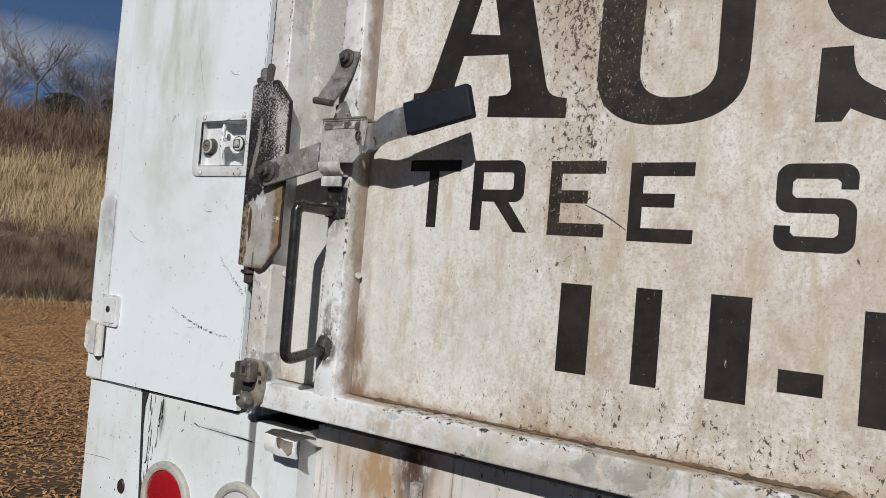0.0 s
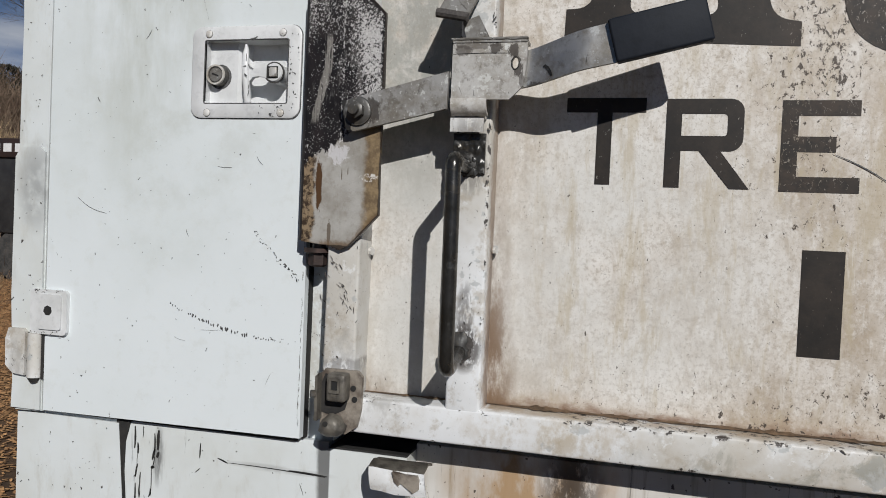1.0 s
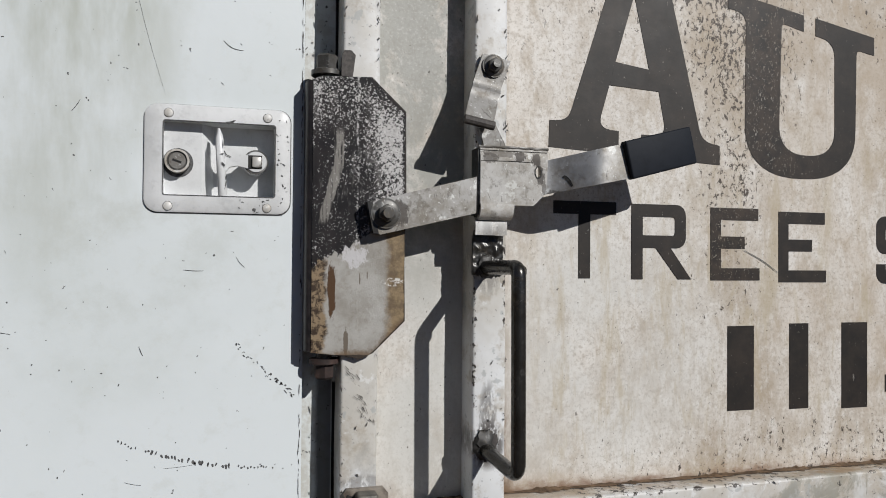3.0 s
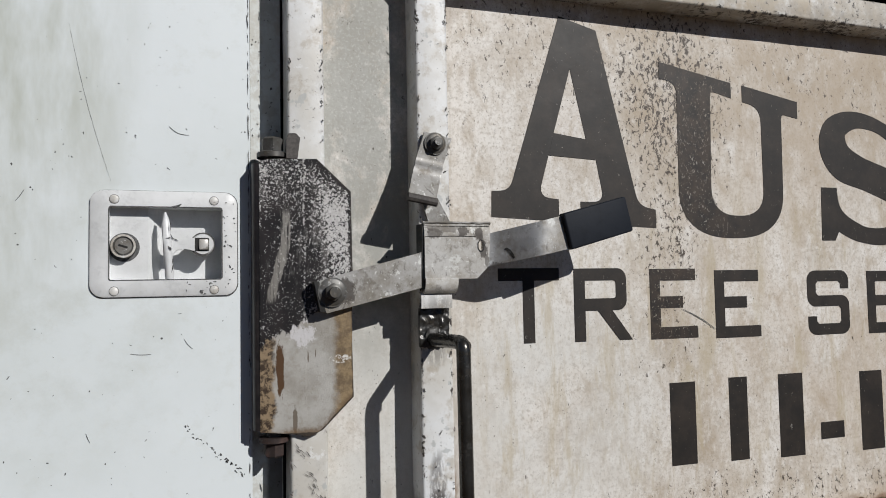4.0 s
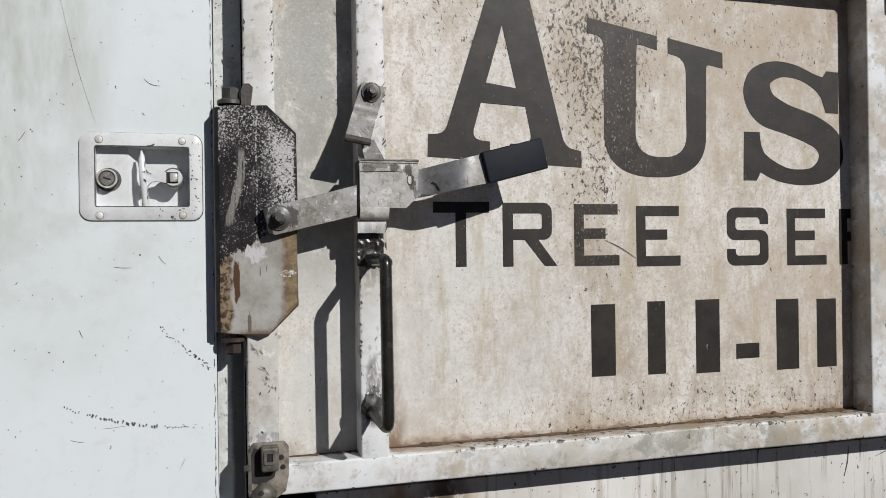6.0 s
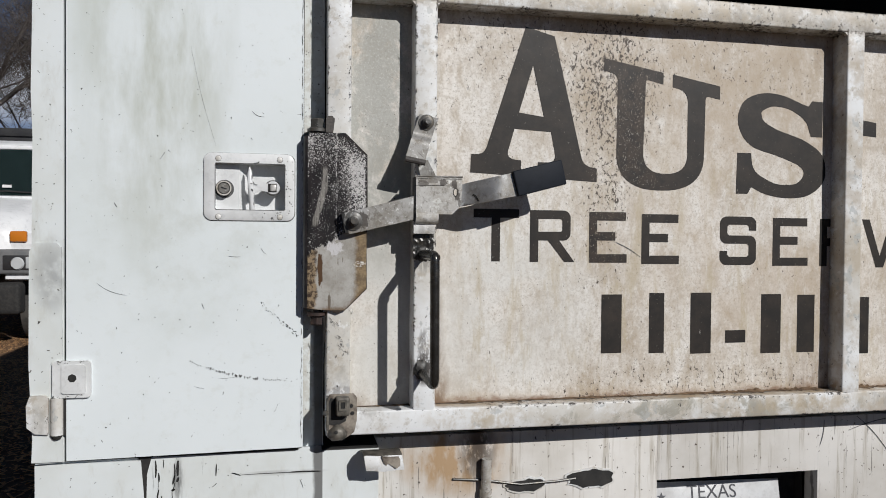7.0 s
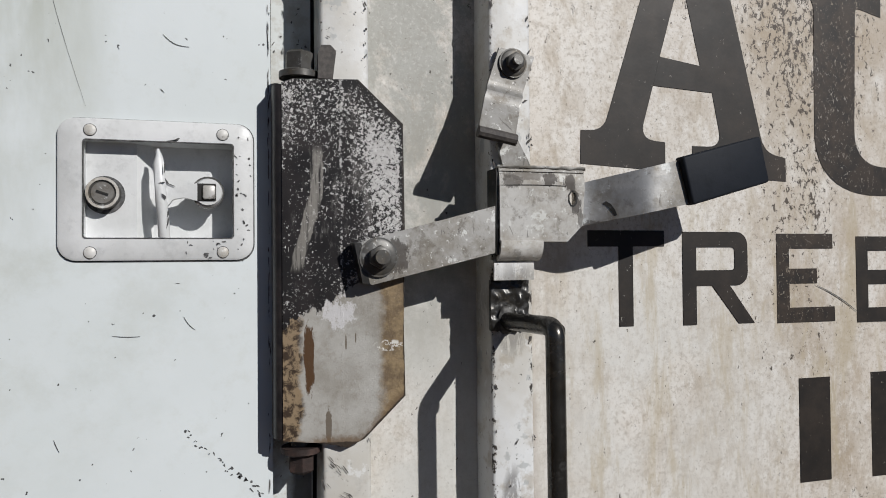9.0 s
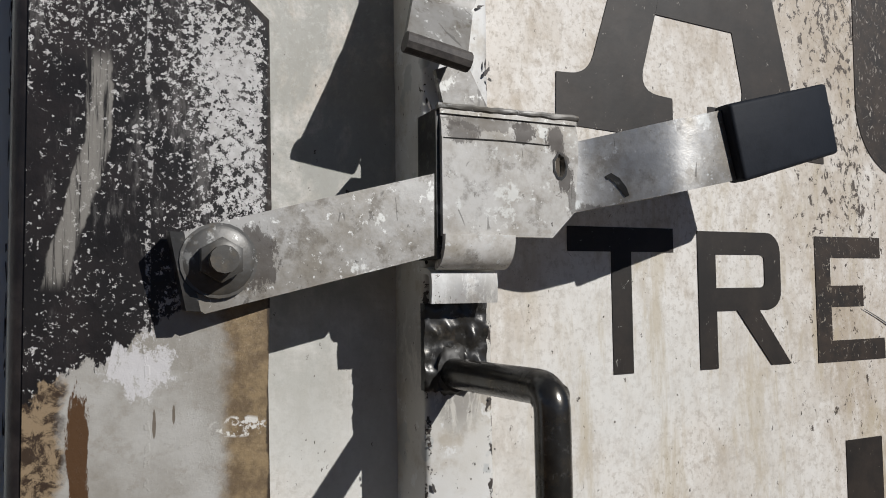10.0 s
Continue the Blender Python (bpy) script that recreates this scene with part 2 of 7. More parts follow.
def panel_colour(m):
    """Chalky cream paint under years of wood dust, with brown mottling and pale scuffs."""
    c = m.mix(m.step(m.noise(3.0, 6, 0.66), 0.40, 0.60), (0.675, 0.645, 0.600), (0.43, 0.37, 0.30))
    c = m.mix(m.math("MULTIPLY", m.step(m.noise(9, 7, 0.74, m.at((1.3, 1, 0.75), (0, 0, 0), (2, 1, 4)), 0.4), 0.43, 0.62), 0.6), c, (0.74, 0.72, 0.69))
    c = m.mix(m.math("MULTIPLY", m.step(m.noise(24, 7, 0.75, m.at((1.5, 1, 0.8), (0, 0, 0), (5, 0, 0)), 0.4), 0.46, 0.68), 0.66), c, (0.37, 0.30, 0.215))
    c = m.mix(m.math("MULTIPLY", m.step(m.noise(60, 6, 0.75, m.at((1.2, 1, 0.8), (0, 0, 0), (1, 3, 8)), 0.3), 0.48, 0.68), 0.6), c, (0.76, 0.745, 0.715))
    c = m.mix(m.math("MULTIPLY", m.step(m.noise(85, 5, 0.75, m.at((1, 1, 1), (0, 0, 0), (4, 3, 8))), 0.49, 0.68), 0.5), c, (0.31, 0.255, 0.195))
    c = m.mix(m.math("MULTIPLY", m.step(m.noise(230, 4, 0.75), 0.50, 0.64), 0.55), c, (0.31, 0.265, 0.21))
    clean = m.math("MULTIPLY", m.spot(0.17, 1.35, 0.26, 0.24), m.step(m.noise(7, 6, 0.65), 0.28, 0.6))
    c = m.mix(m.math("MULTIPLY", clean, 0.7), c, (0.61, 0.61, 0.585))
    bay = m.math("MULTIPLY", m.spot(-0.02, 1.32, 0.12, 0.30), m.step(m.noise(9, 6, 0.65), 0.28, 0.56))
    c = m.mix(m.math("MULTIPLY", bay, 0.7), c, (0.58, 0.585, 0.56))
    cell = m.math("MULTIPLY", m.spot(-0.02, 1.70, 0.12, 0.34), m.step(m.noise(16, 7, 0.75, m.at((1, 1, 0.8)), 0.3), 0.32, 0.60))
    c = m.mix(m.math("MINIMUM", m.math("MULTIPLY", cell, 1.3), 0.8), c, (0.30, 0.305, 0.28))
    rubbed = m.math("MULTIPLY", m.spot(-0.02, 1.76, 0.10, 0.20), m.step(m.noise(230, 6, 0.78, m.at((1, 1, 1), (0, 0, 0), (6, 6, 1))), 0.53, 0.60))
    c = m.mix(m.math("MULTIPLY", rubbed, 0.45), c, (0.62, 0.615, 0.59))
    brown = m.math("MULTIPLY", m.spot(0.66, 1.84, 0.52, 0.30), m.step(m.noise(12, 7, 0.72, m.at((1.3, 1, 0.8), (0, 0, 0), (6, 2, 2)), 0.6), 0.36, 0.60))
    c = m.mix(m.math("MULTIPLY", brown, 0.8), c, (0.40, 0.325, 0.24))
    tan = m.math("MULTIPLY", m.spot(0.80, 1.46, 0.50, 0.36), m.step(m.noise(6, 7, 0.72, m.at((1.2, 1, 0.8), (0, 0, 0), (9, 1, 4)), 0.6), 0.40, 0.62))
    c = m.mix(m.math("MULTIPLY", tan, 0.5), c, (0.45, 0.36, 0.265))
    run = m.step(m.noise(30, 5, 0.6, m.at((3.0, 1, 0.11), (0, 0, 0), (1, 7, 2))), 0.62, 0.72)
    c = m.mix(m.math("MULTIPLY", run, 0.22), c, (0.33, 0.275, 0.21))
    # olive and tan runs down the middle of the panel, with pale scrubbed streaks between them
    field = m.math("MULTIPLY", m.step(m.axis(0), 0.08, 0.16), m.math("SUBTRACT", 1.0, m.step(m.axis(2), 1.50, 1.72)))
    olive = m.step(m.noise(13, 7, 0.74, m.at((2.4, 1, 0.42), (0, 4, 0), (5, 2, 3)), 0.4), 0.50, 0.64)
    c = m.mix(m.math("MULTIPLY", m.math("MULTIPLY", olive, field), 0.55), c, (0.43, 0.365, 0.25))
    scrub = m.step(m.noise(44, 6, 0.72, m.at((2.2, 1, 0.30), (0, 3, 0), (2, 8, 1))), 0.57, 0.66)
    c = m.mix(m.math("MULTIPLY", m.math("MULTIPLY", scrub, field), 0.45), c, (0.66, 0.645, 0.60))
    wet = m.math("ADD", m.axis(2), m.math("MULTIPLY", m.math("SUBTRACT", m.noise(24, 6, 0.7, m.at((0.7, 1, 1.3))), 0.5), 0.05))
    beyond = m.math("ADD", 0.25, m.math("MULTIPLY", m.step(m.axis(0), 0.03, 0.09), 0.75))
    low = m.math("MULTIPLY", m.math("SUBTRACT", 1.0, m.step(wet, 1.155, 1.187)), beyond)
    c = m.mix(m.math("MULTIPLY", low, 0.6), c, (0.38, 0.28, 0.18))
    base = m.math("MULTIPLY", m.math("SUBTRACT", 1.0, m.step(wet, 1.158, 1.173)), beyond)
    c = m.mix(m.math("MULTIPLY", base, 0.85), c, (0.17, 0.085, 0.045))
    for x, z, rx, rz, k in ((0.074, 1.165, 0.042, 0.15, 1.0), (0.074, 1.20, 0.030, 0.30, 0.8), (-0.078, 1.165, 0.045, 0.030, 0.6), (0.90, 1.165, 0.10, 0.08, 0.7), (0.074, 1.885, 0.05, 0.06, 0.6), (0.918, 1.885, 0.07, 0.10, 0.6)):
        c = m.mix(m.math("MULTIPLY", m.math("MULTIPLY", m.spot(x, z, rx, rz), m.step(m.noise(34, 6, 0.7, m.at((1.6, 1, 0.6))), 0.30, 0.62)), k), c, (0.17, 0.105, 0.06))
    return c


def panel_flecks(m):
    """Dark flaked specks: thick and clustered between the big letters, thinner elsewhere."""
    patch = m.math("ADD", m.spot(0.425, 1.71, 0.13, 0.22), m.math("MULTIPLY", m.spot(0.42, 1.47, 0.09, 0.16), 0.6))
    patch = m.math("ADD", patch, m.math("MULTIPLY", m.spot(0.16, 1.80, 0.20, 0.14), 0.40))
    patch = m.math("ADD", patch, m.math("MULTIPLY", m.spot(0.62, 1.18, 0.5, 0.075), 0.7))
    patch = m.math("ADD", patch, m.math("MULTIPLY", m.spot(0.58, 1.86, 0.50, 0.20), 0.5))
    clump = m.math("SUBTRACT", m.noise(30, 4, 0.6, m.at((1.2, 1, 0.8), (0, 20, 0))), 0.5)
    n = m.noise(125, 6, 0.75, m.at((1.25, 1, 0.85), (0, 25, 0)), 0.5)
    v = m.math("ADD", m.math("ADD", n, m.math("MULTIPLY", patch, 0.125)), m.math("MULTIPLY", clump, 0.26))
    dense = m.step(v, 0.665, 0.675)
    sparse = m.step(m.math("ADD", m.noise(180, 3, 0.6, m.at((1.2, 1, 0.8), (0, 15, 0), (1, 0, 5)), 0.3), m.math("MULTIPLY", clump, 0.16)), 0.71, 0.72)
    return m.math("MAXIMUM", dense, sparse)


def panel_paint():
    m = Nodes("cream_panel_paint", 0.62)
    f = panel_flecks(m)
    c = m.mix(m.math("MULTIPLY", f, 0.94), panel_colour(m), (0.042, 0.028, 0.019))
    m.bump(m.noise(160, 4, 0.7), 0.14, 0.001)
    m.bump(f, -0.35, 0.0006)
    m.bump(m.noise(5, 2, 0.5), 0.2, 0.01)
    return m.done(c, m.math("ADD", 0.45, m.math("MULTIPLY", m.noise(20, 4), 0.3)))


def letter_paint():
    m = Nodes("worn_black_letter_paint", 0.5, 0.0, 0.32)
    c = m.mix(m.step(m.noise(24, 6, 0.7), 0.35, 0.72), (0.0120, 0.0098, 0.0084), (0.0300, 0.0225, 0.0175))
    patch = m.math("ADD", m.spot(0.47, 1.69, 0.13, 0.22), m.math("MULTIPLY", m.spot(0.41, 1.47, 0.07, 0.12), 0.9))
    n = m.noise(230, 5, 0.72, m.at((1.2, 1, 0.75), (0, -20, 0), (2, 0, 0)), 0.8)
    clump = m.math("SUBTRACT", m.noise(40, 4, 0.6, m.at((1.2, 1, 0.8), (0, 20, 0), (4, 0, 0))), 0.5)
    worn = m.step(m.math("ADD", m.math("ADD", n, m.math("MULTIPLY", patch, 0.085)), m.math("MULTIPLY", clump, 0.2)), 0.668, 0.69)
    c = m.mix(m.math("MULTIPLY", worn, 0.5), c, panel_colour(m))
    brown = m.math("MULTIPLY", patch, m.step(m.noise(40, 5, 0.7), 0.40, 0.6))
    c = m.mix(m.math("MULTIPLY", brown, 0.4), c, (0.075, 0.05, 0.034))
    m.bump(m.noise(160, 4, 0.7), 0.10, 0.001)
    return m.done(c, m.math("ADD", 0.46, m.math("MULTIPLY", m.noise(30, 5, 0.65), 0.16)))


def tube_paint():
    m = Nodes("chipped_tube_paint", 0.5)
    c = m.mix(m.step(m.noise(6, 5, 0.6), 0.38, 0.66), (0.71, 0.725, 0.735), (0.52, 0.50, 0.455))
    c = m.mix(m.math("MULTIPLY", m.step(m.noise(38, 6, 0.72), 0.5, 0.68), 0.6), c, (0.36, 0.31, 0.24))
    far = m.math("MULTIPLY", m.step(m.axis(0), 0.1, 0.7), m.step(m.noise(20, 5, 0.65), 0.40, 0.62))
    c = m.mix(m.math("MULTIPLY", far, 0.6), c, (0.38, 0.31, 0.22))
    c = m.mix(m.math("MULTIPLY", m.step(m.noise(60, 5, 0.7, m.at((1, 1, 1), (0, 0, 0), (4, 4, 4))), 0.60, 0.66), 0.6), c, (0.72, 0.73, 0.73))
    grey = m.math("MULTIPLY", m.step(m.noise(24, 4, 0.6, m.at((1, 1, 1), (0, 0, 0), (8, 2, 1))), 0.60, 0.63), 0.6)
    c = m.mix(grey, c, (0.36, 0.38, 0.38))
    rail = m.math("MULTIPLY", m.step(m.axis(2), 1.876, 1.884), m.step(m.noise(28, 7, 0.75, m.at((1, 1, 1), (0, 0, 0), (2, 6, 6)), 0.6), 0.42, 0.58))
    c = m.mix(m.math("MULTIPLY", rail, 0.65), c, (0.36, 0.315, 0.25))
    green = m.math("MULTIPLY", m.spot(0.62, 1.14, 0.45, 0.05), m.step(m.noise(16, 7, 0.75, m.at((1, 1, 0.8), (0, 0, 0), (1, 5, 3)), 0.7), 0.50, 0.60))
    c = m.mix(m.math("MULTIPLY", green, 0.75), c, (0.27, 0.26, 0.215))
    top = m.math("MULTIPLY", m.step(m.axis(2), 1.1605, 1.1625), m.math("SUBTRACT", 1.0, m.step(m.axis(2), 1.17, 1.19)))
    top = m.math("MULTIPLY", top, m.math("MULTIPLY", m.step(m.axis(0), 0.08, 0.085), m.step(m.math("ADD", m.axis(1), m.math("MULTIPLY", m.noise(24, 5, 0.7), 0.04)), -0.022, -0.006)))
    c = m.mix(m.math("MULTIPLY", m.math("MULTIPLY", top, m.step(m.noise(45, 6, 0.7, m.at((0.5, 1, 1))), 0.34, 0.52)), 0.9), c, (0.30, 0.205, 0.115))
    for x, z, rx, rz in ((0.16, 1.142, 0.12, 0.03), (0.80, 1.142, 0.22, 0.035), (0.06, 1.90, 0.10, 0.03), (0.5, 1.90, 0.3, 0.03)):
        warm = m.math("MULTIPLY", m.spot(x, z, rx, rz), m.step(m.noise(26, 6, 0.72, m.at((1, 1, 0.7), (0, 0, 0), (3, 1, 1))), 0.40, 0.60))
        c = m.mix(m.math("MULTIPLY", warm, 0.75), c, (0.40, 0.33, 0.23))
    for x, z, rx, rz, k in ((0.055, 1.232, 0.024, 0.032, 0.85), (0.055, 1.27, 0.012, 0.04, 0.6), (-0.09, 1.199, 0.03, 0.010, 0.55), (0.055, 1.45, 0.024, 0.05, 0.5)):
        soot = m.math("MULTIPLY", m.math("MINIMUM", m.math("MULTIPLY", m.spot(x, z, rx, rz), 1.8), 1.0), m.step(m.noise(90, 6, 0.78, m.at((1.5, 1, 0.6)), 0.5), 0.40, 0.52))
        c = m.mix(m.math("MULTIPLY", soot, k), c, (0.07, 0.06, 0.055))
    # brown run-off on the inner flank that faces the lettered panel
    flank = m.math("MULTIPLY", m.step(m.axis(0), 0.0750, 0.0760), m.math("SUBTRACT", 1.0, m.step(m.axis(0), 0.0785, 0.080)))
    flank = m.math("MULTIPLY", flank, m.step(m.math("ADD", m.axis(1), m.math("MULTIPLY", m.math("SUBTRACT", m.noise(36, 6, 0.7), 0.5), 0.05)), -0.036, -0.018))
    c = m.mix(m.math("MULTIPLY", flank, 0.8), c, m.mix(m.step(m.noise(50, 5, 0.7, m.at((1, 1, 0.4))), 0.4, 0.65), (0.21, 0.135, 0.085), (0.36, 0.28, 0.21)))
    # paint breaks away first along the arrises
    rim = None
    for k, places in ((0, (-0.1165, -0.0765, 0.037, 0.0755)), (2, (1.9265, 1.8855, 1.1605, 1.1205))):
        for v in places:
            d_ = m.math("ABSOLUTE", m.math("SUBTRACT", m.axis(k), v))
            if k == 0:
                d_ = m.math("ADD", d_, m.math("MULTIPLY", m.step(m.axis(1), -0.0405, -0.0365), 0.01))
            rim = d_ if rim is None else m.math("MINIMUM", rim, d_)
    rim = m.math("SUBTRACT", 1.0, m.step(rim, 0.0005, 0.0055))
    patchy = m.step(m.noise(9, 3, 0.5, m.at((1, 1, 1), (0, 0, 0), (2, 2, 7))), 0.42, 0.62)
    dirty = m.math("ADD", m.math("MULTIPLY", m.step(m.axis(2), 1.85, 1.89), 0.045), m.math("MULTIPLY", m.step(m.axis(0), 0.3, 0.9), 0.02))
    dirty = m.math("ADD", dirty, m.math("MULTIPLY", m.math("MULTIPLY", rim, patchy), 0.13))
    chip = m.step(m.math("ADD", m.noise(115, 6, 0.72, m.at((1, 1, 0.85)), 0.25), dirty), 0.662, 0.674)
    c = m.mix(chip, c, (0.048, 0.040, 0.035))
    smudge = m.math("MULTIPLY", m.step(m.noise(15, 6, 0.7, m.at((1, 1, 0.7), (0, 0, 0), (8, 8, 8))), 0.55, 0.68), 0.5)
    c = m.mix(smudge, c, (0.30, 0.29, 0.27))
    worn_top = m.math("MULTIPLY", m.step(m.axis(2), 1.86, 1.885), m.step(m.noise(32, 7, 0.78, m.at((1, 1, 1), (0, 0, 0), (1, 9, 5)), 0.4), 0.47, 0.60))
    c = m.mix(m.math("MULTIPLY", worn_top, 0.55), c, (0.33, 0.30, 0.26))
    fine = m.step(m.noise(330, 3, 0.6), 0.69, 0.71)
    c = m.mix(m.math("MULTIPLY", fine, 0.8), c, (0.07, 0.055, 0.045))
    m.bump(m.noise(140, 4, 0.7), 0.16, 0.001)
    m.bump(chip, -0.4, 0.0005)
    return m.done(c, m.math("ADD", 0.34, m.math("MULTIPLY", m.noise(25, 4), 0.3)))


def plate_paint():
    """Flaking black over grey primer; the lower third bare, ochre along one edge and rusty along the other."""
    m = Nodes("flaking_black_plate_paint", 0.5, 0.0, 0.4)
    x, z = m.axis(0), m.axis(2)
    black = m.mix(m.step(m.noise(26, 5, 0.7), 0.4, 0.68), (0.0080, 0.0070, 0.0075), (0.0220, 0.0175, 0.0175))
    more = m.math("ADD", m.math("MULTIPLY", m.step(x, -0.108, -0.062), 0.120), m.math("MULTIPLY", m.step(z, 1.53, 1.63), 0.060))
    # the paint held better along the cut corner and the free edge
    cut = m.math("MULTIPLY", m.math("SUBTRACT", 1.5603, m.math("ADD", x, z)), 0.707)
    inside = m.math("MINIMUM", cut, m.math("SUBTRACT", -0.0485, x))
    more = m.math("SUBTRACT", more, m.math("MULTIPLY", m.math("SUBTRACT", 1.0, m.step(cut, 0.004, 0.024)), 0.085))
    more = m.math("SUBTRACT", more, m.math("MULTIPLY", m.math("SUBTRACT", 1.0, m.step(inside, 0.001, 0.006)), 0.10))
    clump = m.math("SUBTRACT", m.noise(34, 5, 0.65, m.at((1, 1, 0.7), (0, 10, 0))), 0.5)
    fl = m.math("ADD", m.noise(400, 5, 0.72, None, 0.2), m.math("ADD", more, m.math("MULTIPLY", clump, 0.30)))
    flake = m.step(fl, 0.614, 0.632)
    wide = m.math("ADD", m.noise(190, 6, 0.75, m.at((1, 1, 0.9), (0, 0, 0), (5, 1, 2))), m.math("ADD", more, m.math("MULTIPLY", clump, 0.30)))
    flake = m.math("MAXIMUM", flake, m.step(wide, 0.660, 0.676))
    seam = m.math("ABSOLUTE", m.math("ADD", m.math("ADD", x, 0.101), m.math("MULTIPLY", m.math("SUBTRACT", m.noise(40, 3), 0.5), 0.006)))
    seam = m.math("MULTIPLY", m.math("SUBTRACT", 1.0, m.step(seam, 0.0007, 0.0014)), m.step(m.noise(160, 4, 0.7), 0.50, 0.54))
    flake = m.math("MAXIMUM", flake, m.math("MULTIPLY", seam, 0.8))
    # scuffed to grey in upright smears, then flaked to the primer
    scuff = m.step(m.math("ADD", m.noise(70, 6, 0.75, m.at((1.3, 1, 0.35), (0, 0, 0), (3, 0, 9))), m.math("MULTIPLY", more, 0.6)), 0.56, 0.70)
    black = m.mix(m.math("MULTIPLY", scuff, 0.55), black, (0.17, 0.162, 0.155))
    black = m.mix(flake, black, m.mix(m.noise(260, 3), (0.72, 0.715, 0.71), (0.30, 0.285, 0.27)))
    # a long rubbed stripe, bowed towards the edge at its lower end
    bow = m.math("MULTIPLY", m.math("MAXIMUM", m.math("SUBTRACT", 1.552, z), 0.0), 0.25)
    off = m.math("ABSOLUTE", m.math("ADD", m.math("ADD", x, 0.1215), m.math("ADD", bow, m.math("MULTIPLY", m.math("SUBTRACT", m.noise(40, 5, 0.7, m.at((1, 1, 0.6))), 0.5), 0.010))))
    rub = m.math("MULTIPLY", m.math("SUBTRACT", 1.0, m.step(off, 0.0044, 0.0056)), m.math("MULTIPLY", m.step(z, 1.482, 1.490), m.math("SUBTRACT", 1.0, m.step(z, 1.580, 1.592))))
    rub = m.math("MULTIPLY", rub, m.step(m.noise(110, 6, 0.75, m.at((2.2, 1, 0.10), (0, 8, 0))), 0.40, 0.52))
    black = m.mix(m.math("MULTIPLY", rub, 0.60), black, m.mix(m.noise(90, 4, 0.7, m.at((2, 1, 0.1))), (0.46, 0.44, 0.40), (0.24, 0.225, 0.20)))
    # bare lower part
    ragged = m.math("ADD", z, m.math("MULTIPLY", m.math("SUBTRACT", m.noise(48, 6, 0.72, m.at((1.4, 1, 0.7))), 0.5), 0.050))
    slope = m.math("SUBTRACT", ragged, m.math("MULTIPLY", x, 0.70))
    low = m.math("SUBTRACT", 1.0, m.step(slope, 1.5375, 1.5395))
    bare = m.mix(m.step(m.noise(20, 6, 0.65), 0.34, 0.66), (0.43, 0.42, 0.395), (0.29, 0.272, 0.24))
    bare = m.mix(m.math("MULTIPLY", m.step(m.noise(110, 5, 0.7), 0.52, 0.66), 0.3), bare, (0.22, 0.19, 0.15))
    edge = m.math("ADD", x, m.math("MULTIPLY", m.math("SUBTRACT", m.noise(26, 6, 0.68), 0.5), 0.032))
    ochre = m.mix(m.step(m.noise(70, 6, 0.72), 0.38, 0.62), (0.28, 0.20, 0.105), (0.13, 0.085, 0.042))
    bare = m.mix(m.math("MULTIPLY", m.step(edge, -0.074, -0.063), 0.92), bare, ochre)
    pale = m.math("MULTIPLY", m.step(m.math("ADD", m.spot(-0.104, 1.452, 0.030, 0.024), m.math("MULTIPLY", m.math("SUBTRACT", m.noise(75, 7, 0.82, m.at((1, 1, 0.7))), 0.5), 3.4)), 0.62, 0.80), 0.85)
    bare = m.mix(m.math("MULTIPLY", pale, m.step(m.spot(-0.104, 1.452, 0.045, 0.036), 0.0, 0.25)), bare, (0.60, 0.59, 0.60))
    skin = m.math("MULTIPLY", m.step(m.spot(-0.062, 1.421, 0.016, 0.006), 0.2, 0.6), m.step(m.noise(190, 5, 0.75), 0.52, 0.57))
    bare = m.mix(skin, bare, (0.66, 0.64, 0.60))
    tan = m.mix(m.step(m.noise(120, 6, 0.75, None, 0.5), 0.44, 0.56), (0.27, 0.20, 0.125), (0.045, 0.029, 0.019))
    bare = m.mix(m.math("SUBTRACT", 1.0, m.step(edge, -0.1395, -0.1335)), bare, tan)
    run = m.step(m.math("ADD", m.spot(-0.1285, 1.412, 0.0062, 0.042), m.math("MULTIPLY", m.math("SUBTRACT", m.noise(60, 7, 0.8, m.at((2.2, 1, 0.5))), 0.5), 2.6)), 0.42, 0.56)
    bare = m.mix(run, bare, (0.085, 0.044, 0.020))
    for sx, sz, rx, rz in ((-0.1125, 1.354, 0.0036, 0.024), (-0.098, 1.424, 0.0011, 0.010), (-0.090, 1.428, 0.0009, 0.006)):
        s_ = m.step(m.math("ADD", m.spot(sx, sz, rx, rz), m.math("MULTIPLY", m.math("SUBTRACT", m.noise(100, 6, 0.8), 0.5), 1.7)), 0.46, 0.60)
        bare = m.mix(m.math("MULTIPLY", s_, 0.85), bare, (0.115, 0.088, 0.062))
    # rust creeping in from the lower edges
    under = m.math("MINIMUM", m.math("MULTIPLY", m.math("SUBTRACT", m.math("SUBTRACT", z, x), 1.4265), 0.707), m.math("SUBTRACT", z, 1.340))
    creep = m.math("SUBTRACT", 1.0, m.step(m.math("ADD", under, m.math("MULTIPLY", m.math("SUBTRACT", m.noise(55, 6, 0.75), 0.5), 0.024)), 0.001, 0.0085))
    bare = m.mix(m.math("MULTIPLY", creep, 0.8), bare, m.mix(m.noise(80, 5, 0.7), (0.20, 0.125, 0.062), (0.065, 0.042, 0.026)))
    inside = m.math("MINIMUM", inside, under)
    c = m.mix(low, black, bare)
    rim = m.math("ADD", inside, m.math("MULTIPLY", m.math("SUBTRACT", m.noise(90, 5, 0.7, m.at((1, 1, 1), (0, 0, 0), (7, 0, 4))), 0.5), 0.004))
    c = m.mix(m.math("MULTIPLY", m.math("SUBTRACT", 1.0, m.step(rim, 0.0009, 0.0019)), 0.9), c, (0.030, 0.022, 0.017))
